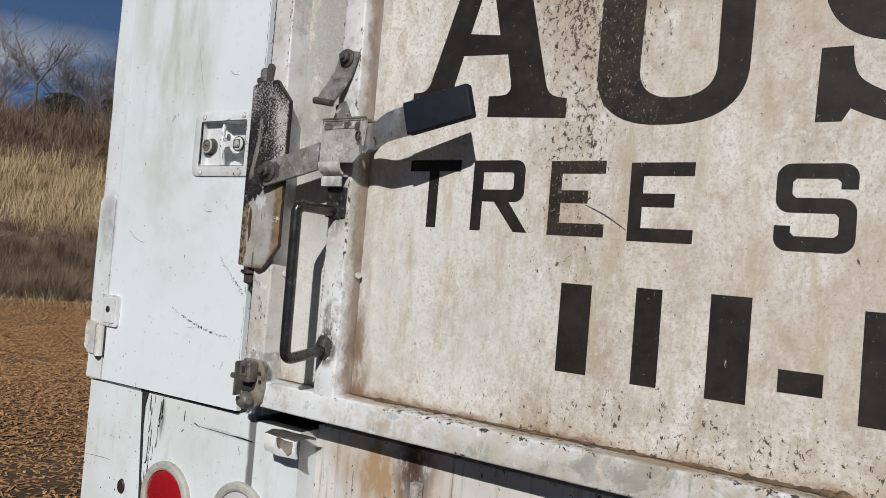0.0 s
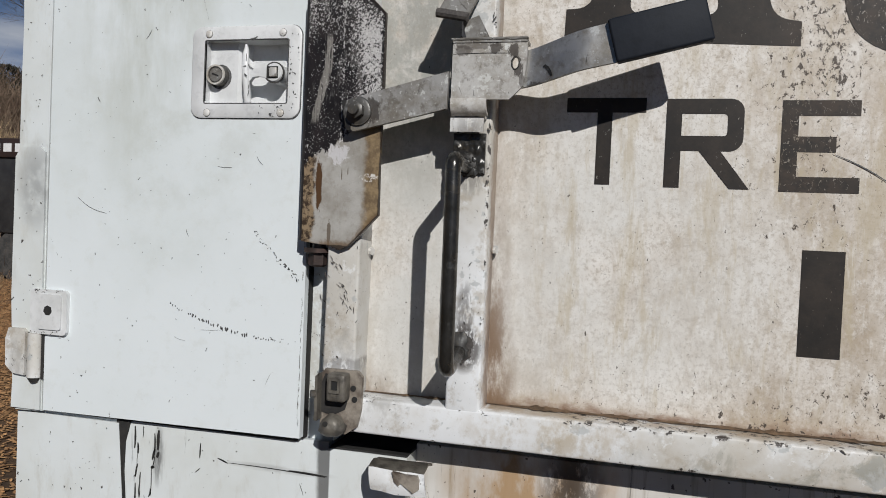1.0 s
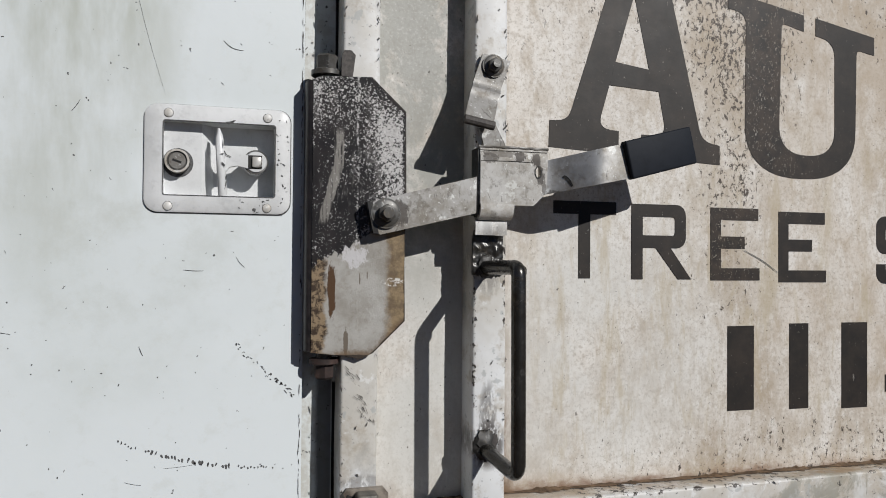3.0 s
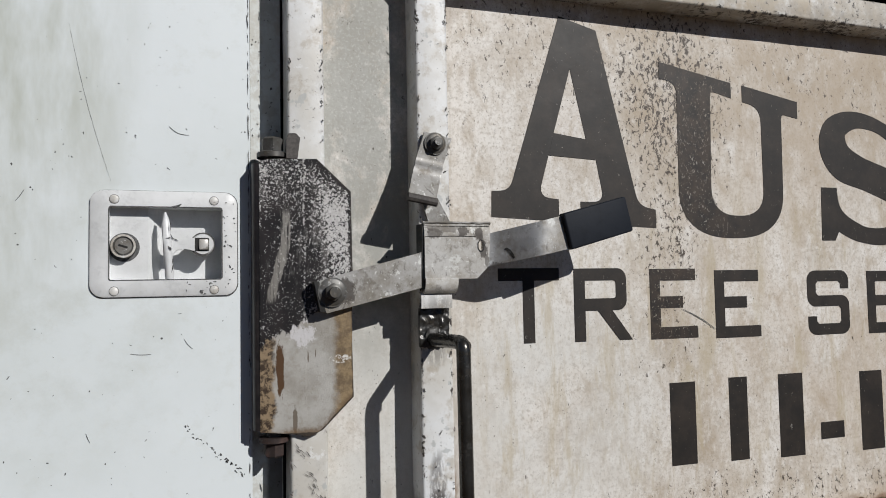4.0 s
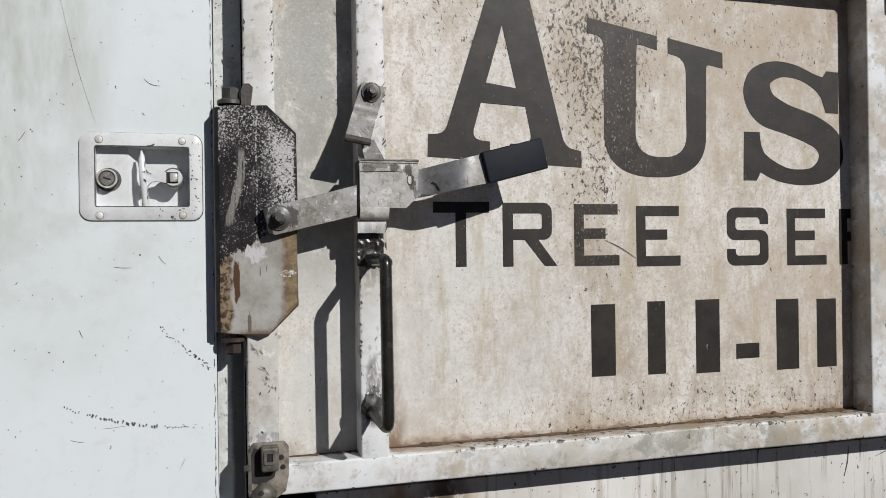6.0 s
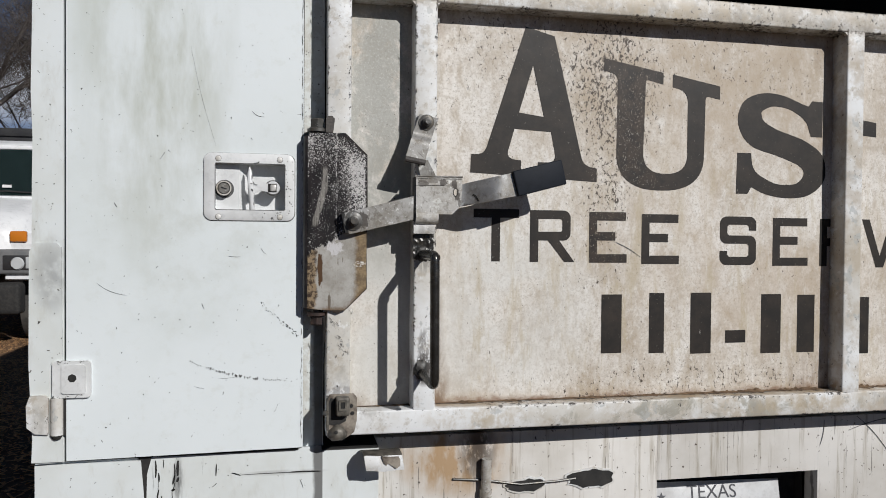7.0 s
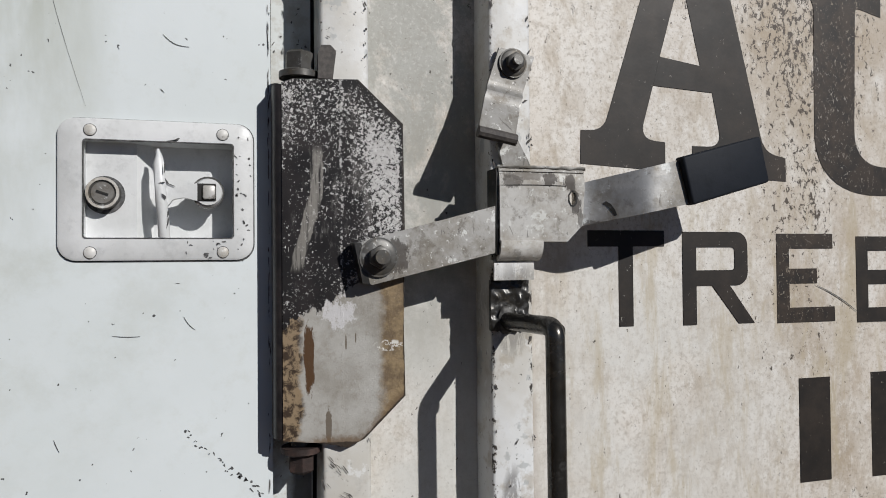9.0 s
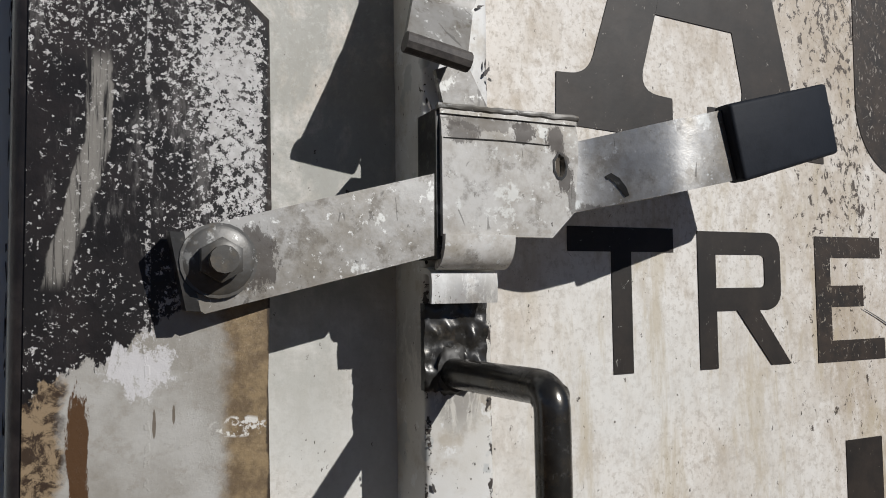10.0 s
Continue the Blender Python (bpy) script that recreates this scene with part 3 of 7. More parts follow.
    m.bump(m.noise(130, 4, 0.7), 0.25, 0.001)
    m.bump(flake, 0.25, 0.0006)
    return m.done(c, m.math("ADD", 0.32, m.math("MULTIPLY", m.noise(40, 4), 0.25)))


def steel(name, bright=0.42, rough=0.38, dirt=0.5, metal=0.75, pale=0.7, grime=()):
    m = Nodes(name, rough, metal)
    c = m.mix(m.step(m.noise(26, 6, 0.7), 0.38, 0.68), (bright, bright * 0.985, bright * 0.95), (bright * 0.55, bright * 0.50, bright * 0.42))
    c = m.mix(m.math("MULTIPLY", m.step(m.noise(70, 5, 0.7), 0.52, 0.66), dirt), c, (0.10, 0.085, 0.065))
    c = m.mix(m.math("MULTIPLY", m.step(m.noise(48, 5, 0.7, m.at((1, 1, 1), (0, 0, 0), (7, 3, 2))), 0.60, 0.66), pale), c, (0.62, 0.63, 0.61))
    c = m.mix(m.math("MULTIPLY", scratches(m, 60, 0.02, 35, 0.6, 4.0), 0.6), c, (0.05, 0.045, 0.04))
    c = m.mix(m.math("MULTIPLY", m.step(m.noise(190, 5, 0.75, m.at((1, 1, 1), (0, 0, 0), (2, 8, 2))), 0.60, 0.65), pale), c, (0.66, 0.665, 0.65))
    c = m.mix(m.math("MULTIPLY", m.step(m.noise(150, 5, 0.75, m.at((1, 1, 1), (0, 0, 0), (9, 4, 2))), 0.62, 0.67), dirt), c, (0.05, 0.042, 0.034))
    for x, z, rx, rz, k in grime:
        spot_ = m.step(m.math("ADD", m.spot(x, z, rx, rz), m.math("MULTIPLY", m.math("SUBTRACT", m.noise(150, 6, 0.8, m.at((1.3, 1, 0.6))), 0.5), 2.6)), 0.42, 0.62)
        c = m.mix(m.math("MULTIPLY", spot_, k), c, (0.045, 0.036, 0.03))
    m.bump(m.noise(150, 4, 0.7), 0.15, 0.001)
    r = m.math("ADD", rough - 0.1, m.math("MULTIPLY", m.noise(35, 5), 0.3))
    return m.done(c, r, m.math("SUBTRACT", metal, m.math("MULTIPLY", m.noise(40, 4), 0.3)))


def plain(name, a, b, scale=20, rough=0.6, metal=0.0, bump=0.1, fine=120):
    m = Nodes(name, rough, metal)
    c = m.mix(m.step(m.noise(scale, 5, 0.65), 0.35, 0.7), a, b)
    c = m.mix(m.math("MULTIPLY", m.step(m.noise(scale * 6, 4, 0.7), 0.5, 0.7), 0.35), c, tuple(v * 0.6 for v in a))
    if bump:
        m.bump(m.noise(fine, 4, 0.7), bump, 0.002)
    return m.done(c)


def glass_mat(name, colour, prisms=0.0):
    m = Nodes(name, 0.06)
    if prisms:
        m.bump(m.voro(prisms), 0.25, 0.002)
    return m.done(m.mix(m.noise(3, 3), colour, tuple(v * 0.7 for v in colour)))


MAT = dict(
    door=door_paint(), body=body_paint(), sill=sill_paint(), panel=panel_paint(), letter=letter_paint(), tube=tube_paint(), plate=plate_paint(),
    steel=steel("worn_zinc_steel", 0.35, 0.42, 0.65, 0.5, 0.75, ((-0.058, 1.497, 0.016, 0.02, 0.8),)), bar=steel("bare_lever_steel", 0.48, 0.30, 0.35, 0.85, 0.7, ((0.152, 1.548, 0.03, 0.012, 0.15), (0.125, 1.524, 0.012, 0.006, 0.6))),
    clamp=steel("stained_clamp_steel", 0.46, 0.56, 0.5, 0.25, 0.7, ((0.06, 1.567, 0.032, 0.006, 0.6), (0.083, 1.564, 0.012, 0.008, 0.9), (0.102, 1.562, 0.009, 0.012, 0.9), (0.107, 1.543, 0.007, 0.014, 0.9), (0.045, 1.562, 0.014, 0.008, 0.7), (0.112, 1.530, 0.004, 0.012, 0.7))),
    clip=steel("dull_clip_steel", 0.24, 0.44, 0.85, 0.35, 0.6),
    greasy=steel("greasy_dark_steel", 0.045, 0.26, 0.8, 0.5, 0.10), pipe=steel("dark_handle_steel", 0.07, 0.2, 0.5, 0.9, 0.1),
    bolt=steel("dirty_bolt_steel", 0.10, 0.42, 0.8, 0.5, 0.3), latch=plain("painted_latch_metal", (0.69, 0.70, 0.705), (0.57, 0.58, 0.575), 14, 0.4),
    blackedge=plain("worn_black_edge_paint", (0.010, 0.009, 0.010), (0.035, 0.029, 0.028), 50, 0.42, 0, 0.2, 160), darkrust=plain("dark_red_rust", (0.022, 0.014, 0.012), (0.070, 0.040, 0.032), 60, 0.75, 0, 0.4, 200), castplate=plain("worn_cast_plate", (0.31, 0.275, 0.23), (0.075, 0.055, 0.042), 38, 0.55, 0.1, 0.3, 160), burnt=steel("burnt_weld_steel", 0.04, 0.5, 0.8, 0.3, 0.1), bracket=plain("rusty_bracket_steel", (0.155, 0.142, 0.12), (0.055, 0.05, 0.044), 60, 0.5, 0.2, 0.35, 160),
    rust=plain("rust_crust", (0.070, 0.044, 0.025), (0.215, 0.140, 0.082), 55, 0.9, 0, 0.6, 200),
    rubber=plain("black_vinyl_grip", (0.009, 0.012, 0.018), (0.015, 0.018, 0.025), 12, 0.62, 0, 0.12),
    grommet=plain("chalky_grommet_rubber", (0.42, 0.41, 0.37), (0.28, 0.27, 0.24), 30, 0.7),
    gasket=plain("black_rubber_seal", (0.012, 0.012, 0.012), (0.03, 0.028, 0.026), 30, 0.8),
    mark=plain("dark_rub_mark", (0.04, 0.04, 0.042), (0.15, 0.15, 0.15), 220, 0.7),
    soot=plain("dark_chipped_steel", (0.045, 0.04, 0.038), (0.09, 0.08, 0.072), 220, 0.7), handle=steel("worn_latch_metal", 0.56, 0.38, 0.75, 0.35, 0.8), rivet=steel("grimy_rivet_metal", 0.66, 0.40, 0.45, 0.1, 0.9),
    # near black in colour, so the box interior stays dark
    inside=plain("darkened_box_interior", (0.012, 0.012, 0.013), (0.022, 0.020, 0.018), 4, 0.9),
    red=glass_mat("red_lens", (0.33, 0.008, 0.014), 120), clear=glass_mat("milky_lens", (0.55, 0.55, 0.53)),
    plateface=plain("plate_white", (0.52, 0.53, 0.54), (0.40, 0.40, 0.40), 20, 0.4), ink=plain("plate_ink", (0.04, 0.04, 0.05), (0.07, 0.07, 0.08), 30, 0.5),
    cab=plain("white_cab_paint", (0.76, 0.77, 0.78), (0.68, 0.69, 0.70), 2, 0.3, 0, 0.0), blackplastic=plain("black_plastic", (0.02, 0.02, 0.022), (0.035, 0.035, 0.035), 5, 0.5),
    greyplastic=plain("grey_plastic", (0.12, 0.125, 0.13), (0.17, 0.17, 0.17), 5, 0.5), amber=glass_mat("amber_lens", (0.62, 0.20, 0.02)),
    windshield=glass_mat("dark_windshield", (0.030, 0.050, 0.050)), lamp=glass_mat("headlamp_lens", (0.55, 0.57, 0.58)),
    tyre=plain("tyre_rubber", (0.03, 0.03, 0.03), (0.07, 0.065, 0.06), 8, 0.85), dark=plain("dark_red_body", (0.035, 0.02, 0.018), (0.02, 0.014, 0.013), 1.5, 0.5),
    white=plain("white_lettering", (0.7, 0.7, 0.7), (0.6, 0.6, 0.6), 9, 0.6),
    bark=plain("grey_bark", (0.07, 0.06, 0.052), (0.12, 0.105, 0.09), 6, 0.9, 0, 0.4, 60), twig=plain("bare_twigs", (0.095, 0.082, 0.076), (0.17, 0.15, 0.14), 2, 0.9),
    cedar=plain("cedar_leaves", (0.030, 0.034, 0.022), (0.075, 0.055, 0.038), 1.2, 0.9), pale_straw=plain("pale_dry_grass", (0.52, 0.40, 0.235), (0.27, 0.19, 0.105), 0.9, 0.9, 0, 0.0), straw=plain("dry_grass", (0.36, 0.27, 0.15), (0.22, 0.16, 0.09), 1.3, 0.9, 0, 0.0),
    brush=plain("grey_brush", (0.085, 0.055, 0.038), (0.27, 0.195, 0.135), 1.6, 0.9, 0, 0.0), chips=plain("wood_chips", (0.56, 0.32, 0.145), (0.27, 0.145, 0.062), 26, 0.9, 0, 0.0),
)


def ground_material():
    m = Nodes("mulched_earth", 0.95)
    c = m.mix(m.step(m.noise(0.35, 6, 0.6), 0.35, 0.68), (0.060, 0.037, 0.022), (0.034, 0.022, 0.013))
    c = m.mix(m.math("MULTIPLY", m.step(m.noise(14, 5, 0.7), 0.48, 0.66), 0.7), c, (0.095, 0.058, 0.031))
    c = m.mix(m.math("MULTIPLY", m.step(m.noise(45, 4, 0.7), 0.55, 0.7), 0.6), c, (0.05, 0.028, 0.016))
    dx_, dy_ = m.math("ADD", m.axis(0), 9.5), m.math("SUBTRACT", m.axis(1), 6.5)
    far_ = m.math("SQRT", m.math("ADD", m.math("MULTIPLY", dx_, dx_), m.math("MULTIPLY", dy_, dy_)))
    mulch = m.math("SUBTRACT", 1.0, m.step(m.math("ADD", far_, m.math("MULTIPLY", m.noise(0.6, 4), 3.0)), 6.5, 11.0))
    c = m.mix(m.math("MULTIPLY", mulch, 0.85), c, m.mix(m.step(m.noise(9, 6, 0.7), 0.4, 0.62), (0.25, 0.138, 0.064), (0.13, 0.070, 0.034)))
    bank = m.step(m.math("ADD", m.axis(2), m.math("MULTIPLY", m.noise(0.5, 5, 0.6), 0.8)), 0.7, 1.3)
    dry = m.mix(m.step(m.noise(1.1, 6, 0.65), 0.36, 0.66), (0.42, 0.31, 0.185), (0.20, 0.14, 0.09))
    dry = m.mix(m.math("MULTIPLY", m.step(m.noise(4.5, 6, 0.75), 0.58, 0.64), 0.8), dry, (0.60, 0.53, 0.43))
    dry = m.mix(m.math("MULTIPLY", m.step(m.noise(2.6, 6, 0.75, m.at((1, 1, 1), (0, 0, 0), (3, 8, 1))), 0.54, 0.62), 0.8), dry, (0.09, 0.06, 0.04))
    c = m.mix(bank, c, dry)
    m.bump(m.noise(25, 5, 0.7), 0.45, 0.03)
    return m.done(c)


MAT["ground"] = ground_material()

MAT["rubber"].node_tree.nodes["Principled BSDF"].inputs["Specular IOR Level"].default_value = 0.18


# ---- builders ----
BASE = {}


def thing(name, base, label, category, group="", kind=""):
    ob = new(name)
    ob.location = base
    ob.empty_display_size = 0.1
    BASE[ob.name] = Vector(base)
    return tagged(ob, label, category, group, kind)


def smooth_by_angle(me, degrees=35):
    b = bmesh.new()
    b.from_mesh(me)
    for f in b.faces:
        f.smooth = True
    for e in b.edges:
        e.smooth = len(e.link_faces) == 2 and e.calc_face_angle(3.0) < radians(degrees)
    b.to_mesh(me)
    b.free()


def part(name, bm, material, parent=None, label="", angle=35):
    """Links a bmesh, built in world metres, as one mesh object under a thing or a part."""
    base = BASE[parent.name] if parent else Vector((0, 0, 0))
    bmesh.ops.recalc_face_normals(bm, faces=bm.faces)
    bmesh.ops.translate(bm, verts=bm.verts, vec=-base)
    me = bpy.data.meshes.new(name)
    bm.to_mesh(me)
    bm.free()
    if angle:
        smooth_by_angle(me, angle)
    me.materials.append(MAT[material] if isinstance(material, str) else material)
    ob = new(name, me)
    if parent:
        ob.parent = parent
    BASE[ob.name] = base
    return tagged(ob, label)


def solid(name, bm, material, label, category, kind="", group="", angle=35):
    """A thing that is one mesh."""
    return tagged(part(name, bm, material, None, "", angle), label, category, group, kind)


def join(bm, other):
    me = bpy.data.meshes.new("tmp")
    other.to_mesh(me)
    other.free()
    bm.from_mesh(me)
    bpy.data.meshes.remove(me)
    return bm


def box(lo, hi, bevel=0.0, seg=2, bm=None, turn=None):
    b = bmesh.new()
    bmesh.ops.create_cube(b, size=1.0)
    size, mid = [hi[k] - lo[k] for k in range(3)], [(hi[k] + lo[k]) / 2 for k in range(3)]
    bmesh.ops.scale(b, verts=b.verts, vec=size)
    if bevel:
        bmesh.ops.bevel(b, geom=list(b.edges), offset=bevel, segments=seg, profile=0.5, affect="EDGES")
    if turn is not None:
        bmesh.ops.transform(b, matrix=turn, verts=b.verts)
    bmesh.ops.translate(b, verts=b.verts, vec=mid)
    return join(bm, b) if bm else b


def prism(outline, y0, y1, bevel=0.0, bm=None, seg=1, lean=None):
    """An outline in (x, z), clockwise or not, made solid from y0 (front) to y1. lean(x, z) adds to y."""
    b = bmesh.new()
    front = [b.verts.new((x, y0, z)) for x, z in outline]
    back = [b.verts.new((x, y1, z)) for x, z in outline]
    b.faces.new(front)
    b.faces.new(back[::-1])
    n = len(outline)
    for k in range(n):
        b.faces.new((front[k], back[k], back[(k + 1) % n], front[(k + 1) % n]))
    if bevel:
        edges = [e for e in b.edges if all(v.co.y == y0 for v in e.verts)]
        bmesh.ops.bevel(b, geom=edges, offset=bevel, segments=seg, affect="EDGES")
    if lean:
        for v in b.verts:
            v.co.y += lean(v.co.x, v.co.z)
    return join(bm, b) if bm else b


def rod(a, b, r, n=12, bm=None, r2=None, caps=True):
    a, b = Vector(a), Vector(b)
    m = bmesh.new()
    bmesh.ops.create_cone(m, cap_ends=caps, segments=n, radius1=r, radius2=r if r2 is None else r2, depth=(b - a).length)
    turn = (b - a).to_track_quat("Z", "Y").to_matrix().to_4x4()
    bmesh.ops.transform(m, matrix=Matrix.Translation((a + b) / 2) @ turn, verts=m.verts)
    return join(bm, m) if bm else m


def sweep(points, r, n=14, bm=None):
    """A round bar along a path."""
    b = bm or bmesh.new()
    pts = [Vector(p) for p in points]
    rings, side = [], None
    for k, p in enumerate(pts):
        d = (pts[min(k + 1, len(pts) - 1)] - pts[max(k - 1, 0)]).normalized()
        if side is None:
            side = d.orthogonal().normalized()
        side = (side - d * side.dot(d)).normalized()
        up = d.cross(side)
        rings.append([b.verts.new(p + r * (math.cos(a) * side + math.sin(a) * up)) for a in [2 * math.pi * j / n for j in range(n)]])
    for r0, r1 in zip(rings, rings[1:]):
        for j in range(n):
            b.faces.new((r0[j], r0[(j + 1) % n], r1[(j + 1) % n], r1[j]))
    b.faces.new(rings[0][::-1])
    b.faces.new(rings[-1])
    return b


def bend(a, corner, b, r, n=7):
    """Points of a rounded corner between two straight runs."""
    a, corner, b = Vector(a), Vector(corner), Vector(b)
    p, q = corner + (a - corner).normalized() * r, corner + (b - corner).normalized() * r
    return [(1 - t) ** 2 * p + 2 * t * (1 - t) * corner + t * t * q for t in [k / n for k in range(n + 1)]]


def hexbolt(at, r, h, bm=None, way=(0, -1, 0), washer=0.0, n=6, tip=0.0):
    """A nut or bolt head that stands out from a surface along way, with a washer under it."""
    at, way = Vector(at), Vector(way).normalized()
    b = bm or bmesh.new()
    if washer:
        rod(at, at + way * h * 0.25, washer, 24, b)
        rod(at + way * h * 0.25, at + way * h * 0.34, washer * 0.92, 24, b, washer * 0.8)
    rod(at + way * h * 0.25, at + way * h, r, n, b)
    rod(at + way * h, at + way * h * 1.12, r, n, b, r * 0.75)
    if tip:
        rod(at + way * h, at + way * h * 1.6, tip, 12, b)
    return b


def arc(cx, cz, rx, rz, a0, a1, n=10):
    return [(cx + rx * math.cos(radians(a0 + (a1 - a0) * k / n)), cz + rz * math.sin(radians(a0 + (a1 - a0) * k / n))) for k in range(n + 1)]


def round_rect(x0, x1, z0, z1, r, n=6):
    return arc(x1 - r, z1 - r, r, r, 90, 0, n) + arc(x1 - r, z0 + r, r, r, 0, -90, n) + arc(x0 + r, z0 + r, r, r, 270, 180, n) + arc(x0 + r, z1 - r, r, r, 180, 90, n)


def ring_frame(outer, inner, y0, y1, bm=None):
    """A flat frame between two outlines of equal count."""
    b = bm or bmesh.new()
    n = len(outer)
    rows = [[b.verts.new((x, y, z)) for x, z in o] for o, y in ((outer, y0), (inner, y0), (inner, y1), (outer, y1))]
    for r0, r1 in zip(rows, rows[1:] + rows[:1]):
        for k in range(n):
            b.faces.new((r0[k], r0[(k + 1) % n], r1[(k + 1) % n], r1[k]))
    return b


def sheet(rows, thick):
    """A bent sheet from rows of points, given a thickness."""
    b = bmesh.new()
    g = [[b.verts.new(p) for p in r] for r in rows]
    for r0, r1 in zip(g, g[1:]):
        for k in range(len(r0) - 1):
            b.faces.new((r0[k], r0[k + 1], r1[k + 1], r1[k]))
    bmesh.ops.recalc_face_normals(b, faces=b.faces)
    bmesh.ops.solidify(b, geom=list(b.faces), thickness=thick)
    return b


# ---- ground ----
def ground_height(x, y):
    """Level yard with an earth bank round its far side."""
    far = math.hypot(x, y)
    side = math.degrees(math.atan2(-x, y + 1.0))
    rise = max(0.0, min(1.0, (far - 18.5) / 11.0))
    h = 5.0 * rise * rise * (3 - 2 * rise) * max(0.25, min(1.0, (side - 20.0) / 25.0)) if -160 < side < 170 else 0.0
    rough = 0.5 * noise.noise(Vector((x * 0.13, y * 0.13, 0.0))) * rise + 0.018 * noise.noise(Vector((x * 0.9, y * 0.9, 4.0)))
    return h + rough


steps = [-900, -400, -200, -120, -80] + [-60 + 1.0 * k for k in range(121)] + [80, 120, 200, 400, 900]
gb = bmesh.new()
grid = [[gb.verts.new((x, y, ground_height(x, y))) for y in steps] for x in steps]
for i in range(len(steps) - 1):
    for j in range(len(steps) - 1):
        gb.faces.new((grid[i][j], grid[i + 1][j], grid[i + 1][j + 1], grid[i][j + 1]))
solid("ground", gb, "ground", "brown mulched earth yard with a dry grass bank", "ground", "structure", angle=80)

# ---- truck body ----
LEFT, RIGHT, TOP, FRONT = -0.593, 1.818, 3.32, 6.2
truck = thing("truck_body", (0.63, 3.0, 0.0), "white box body of a work truck, dark inside, stained rear frame", "truck body")
# corner post behind the compartment door, with a battered outer edge
edge = []
for k in range(37):
    z = 0.55 + (TOP - 0.55) * k / 36
    edge.append((LEFT + 0.004 * noise.noise(Vector((z * 9, 0, 0))) + (0.004 if 1.0 < z < 1.2 else 0), z))
post = prism(edge + [(-0.310, TOP), (-0.310, 0.55)], 0.0, 0.05)
prism([(-0.1835, 0.55), (-0.1835, 1.092), (-0.122, 1.092), (-0.122, 0.55)], 0.0, 0.05, 0.0, post)
prism([(-0.1835, 1.092), (-0.1835, TOP), (-0.119, TOP), (-0.119, 1.092)], 0.009, 0.05, 0.0, post)
prism([(-0.310, 0.55), (-0.310, 1.507), (-0.1835, 1.507), (-0.1835, 0.55)], 0.0, 0.05, 0.0, post)
prism([(-0.310, 1.598), (-0.310, TOP), (-0.1835, TOP), (-0.1835, 1.598)], 0.0, 0.05, 0.0, post)
# its outer strip stands forward, almost flush with the door
prism([(x, z) for x, z in edge if z > 1.08] + [(-0.5448, TOP), (-0.5448, 1.09)], -0.0125, 0.0, 0.002, post)
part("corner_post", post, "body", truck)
# outer wrap, a second sheet over the lower edge of the post
part("corner_wrap", prism([(-0.5935, 1.092), (-0.592, 1.13), (-0.5975, 1.25), (-0.5965, 1.44), (-0.588, 1.4535), (-0.556, 1.4545), (-0.5475, 1.447), (-0.5455, 1.092)], -0.0160, -0.0120, 0.0015), "body", truck)
# lower rear panel: left piece, seam, main piece round the plate recess
part("lower_panel", prism([(-0.591, 0.55), (-0.592, 1.0845), (-0.426, 1.0845), (-0.409, 0.88), (-0.409, 0.55)], -0.0045, 0.0, 0.001), "body", truck)
part("panel_seam", prism([(-0.430, 1.089), (-0.409, 1.089), (-0.4165, 1.06), (-0.4175, 1.02), (-0.4135, 0.97), (-0.4115, 0.93), (-0.4045, 0.90), (-0.403, 0.88), (-0.403, 0.55), (-0.409, 0.55), (-0.4095, 0.88), (-0.4165, 0.95), (-0.4215, 1.0), (-0.4235, 1.045)], -0.0042, -0.001), "gasket", truck, "black torn sealant")
SY = 0.040
RX0, RX1, RZ0, RZ1 = 0.554, 0.926, 0.78, 0.978
sb = box((-0.019, SY, 0.55), (RX0, 0.09, 1.092), 0.0015)
box((RX1, SY, 0.55), (RIGHT, 0.09, 1.092), 0.0015, 2, sb)
box((RX0, SY, RZ1), (RX1, 0.09, 1.092), 0.0, 1, sb)
box((RX0, SY, 0.55), (RX1, 0.09, RZ0), 0.0, 1, sb)
part("lamp_panel", box((-0.122, 0.0, 0.55), (-0.019, 0.06, 1.084)), "body", truck)
# thin black sheet gives the ledge the deep shade under the gate
part("ledge_shade", box((-0.121, 0.0015, 1.084), (-0.0195, 0.09, 1.0865)), "gasket", truck, "black sheet standing in for shade on the ledge")
part("rear_sill", sb, "sill", truck, "stained cream sill with rust runs")
part("plate_recess", join(box((RX0, 0.115, RZ0), (RX1, 0.12, RZ1)), join(box((RX0 - 0.004, 0.08, RZ0), (RX0, 0.12, RZ1)), join(box((RX1, 0.08, RZ0), (RX1 + 0.004, 0.12, RZ1)), box((RX0, 0.08, RZ1), (RX1, 0.12, RZ1 + 0.004))))), "gasket", truck)
part("sill_ledge", box((-0.12, 0.088, 1.065), (RIGHT, 0.30, 1.089)), "rust", truck)
part("side_wall", box((LEFT + 0.002, 0.05, 0.9), (LEFT + 0.04, FRONT, TOP)), "body", truck)
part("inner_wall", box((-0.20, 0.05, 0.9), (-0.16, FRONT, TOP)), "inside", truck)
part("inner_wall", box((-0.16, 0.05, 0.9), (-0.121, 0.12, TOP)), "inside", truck)
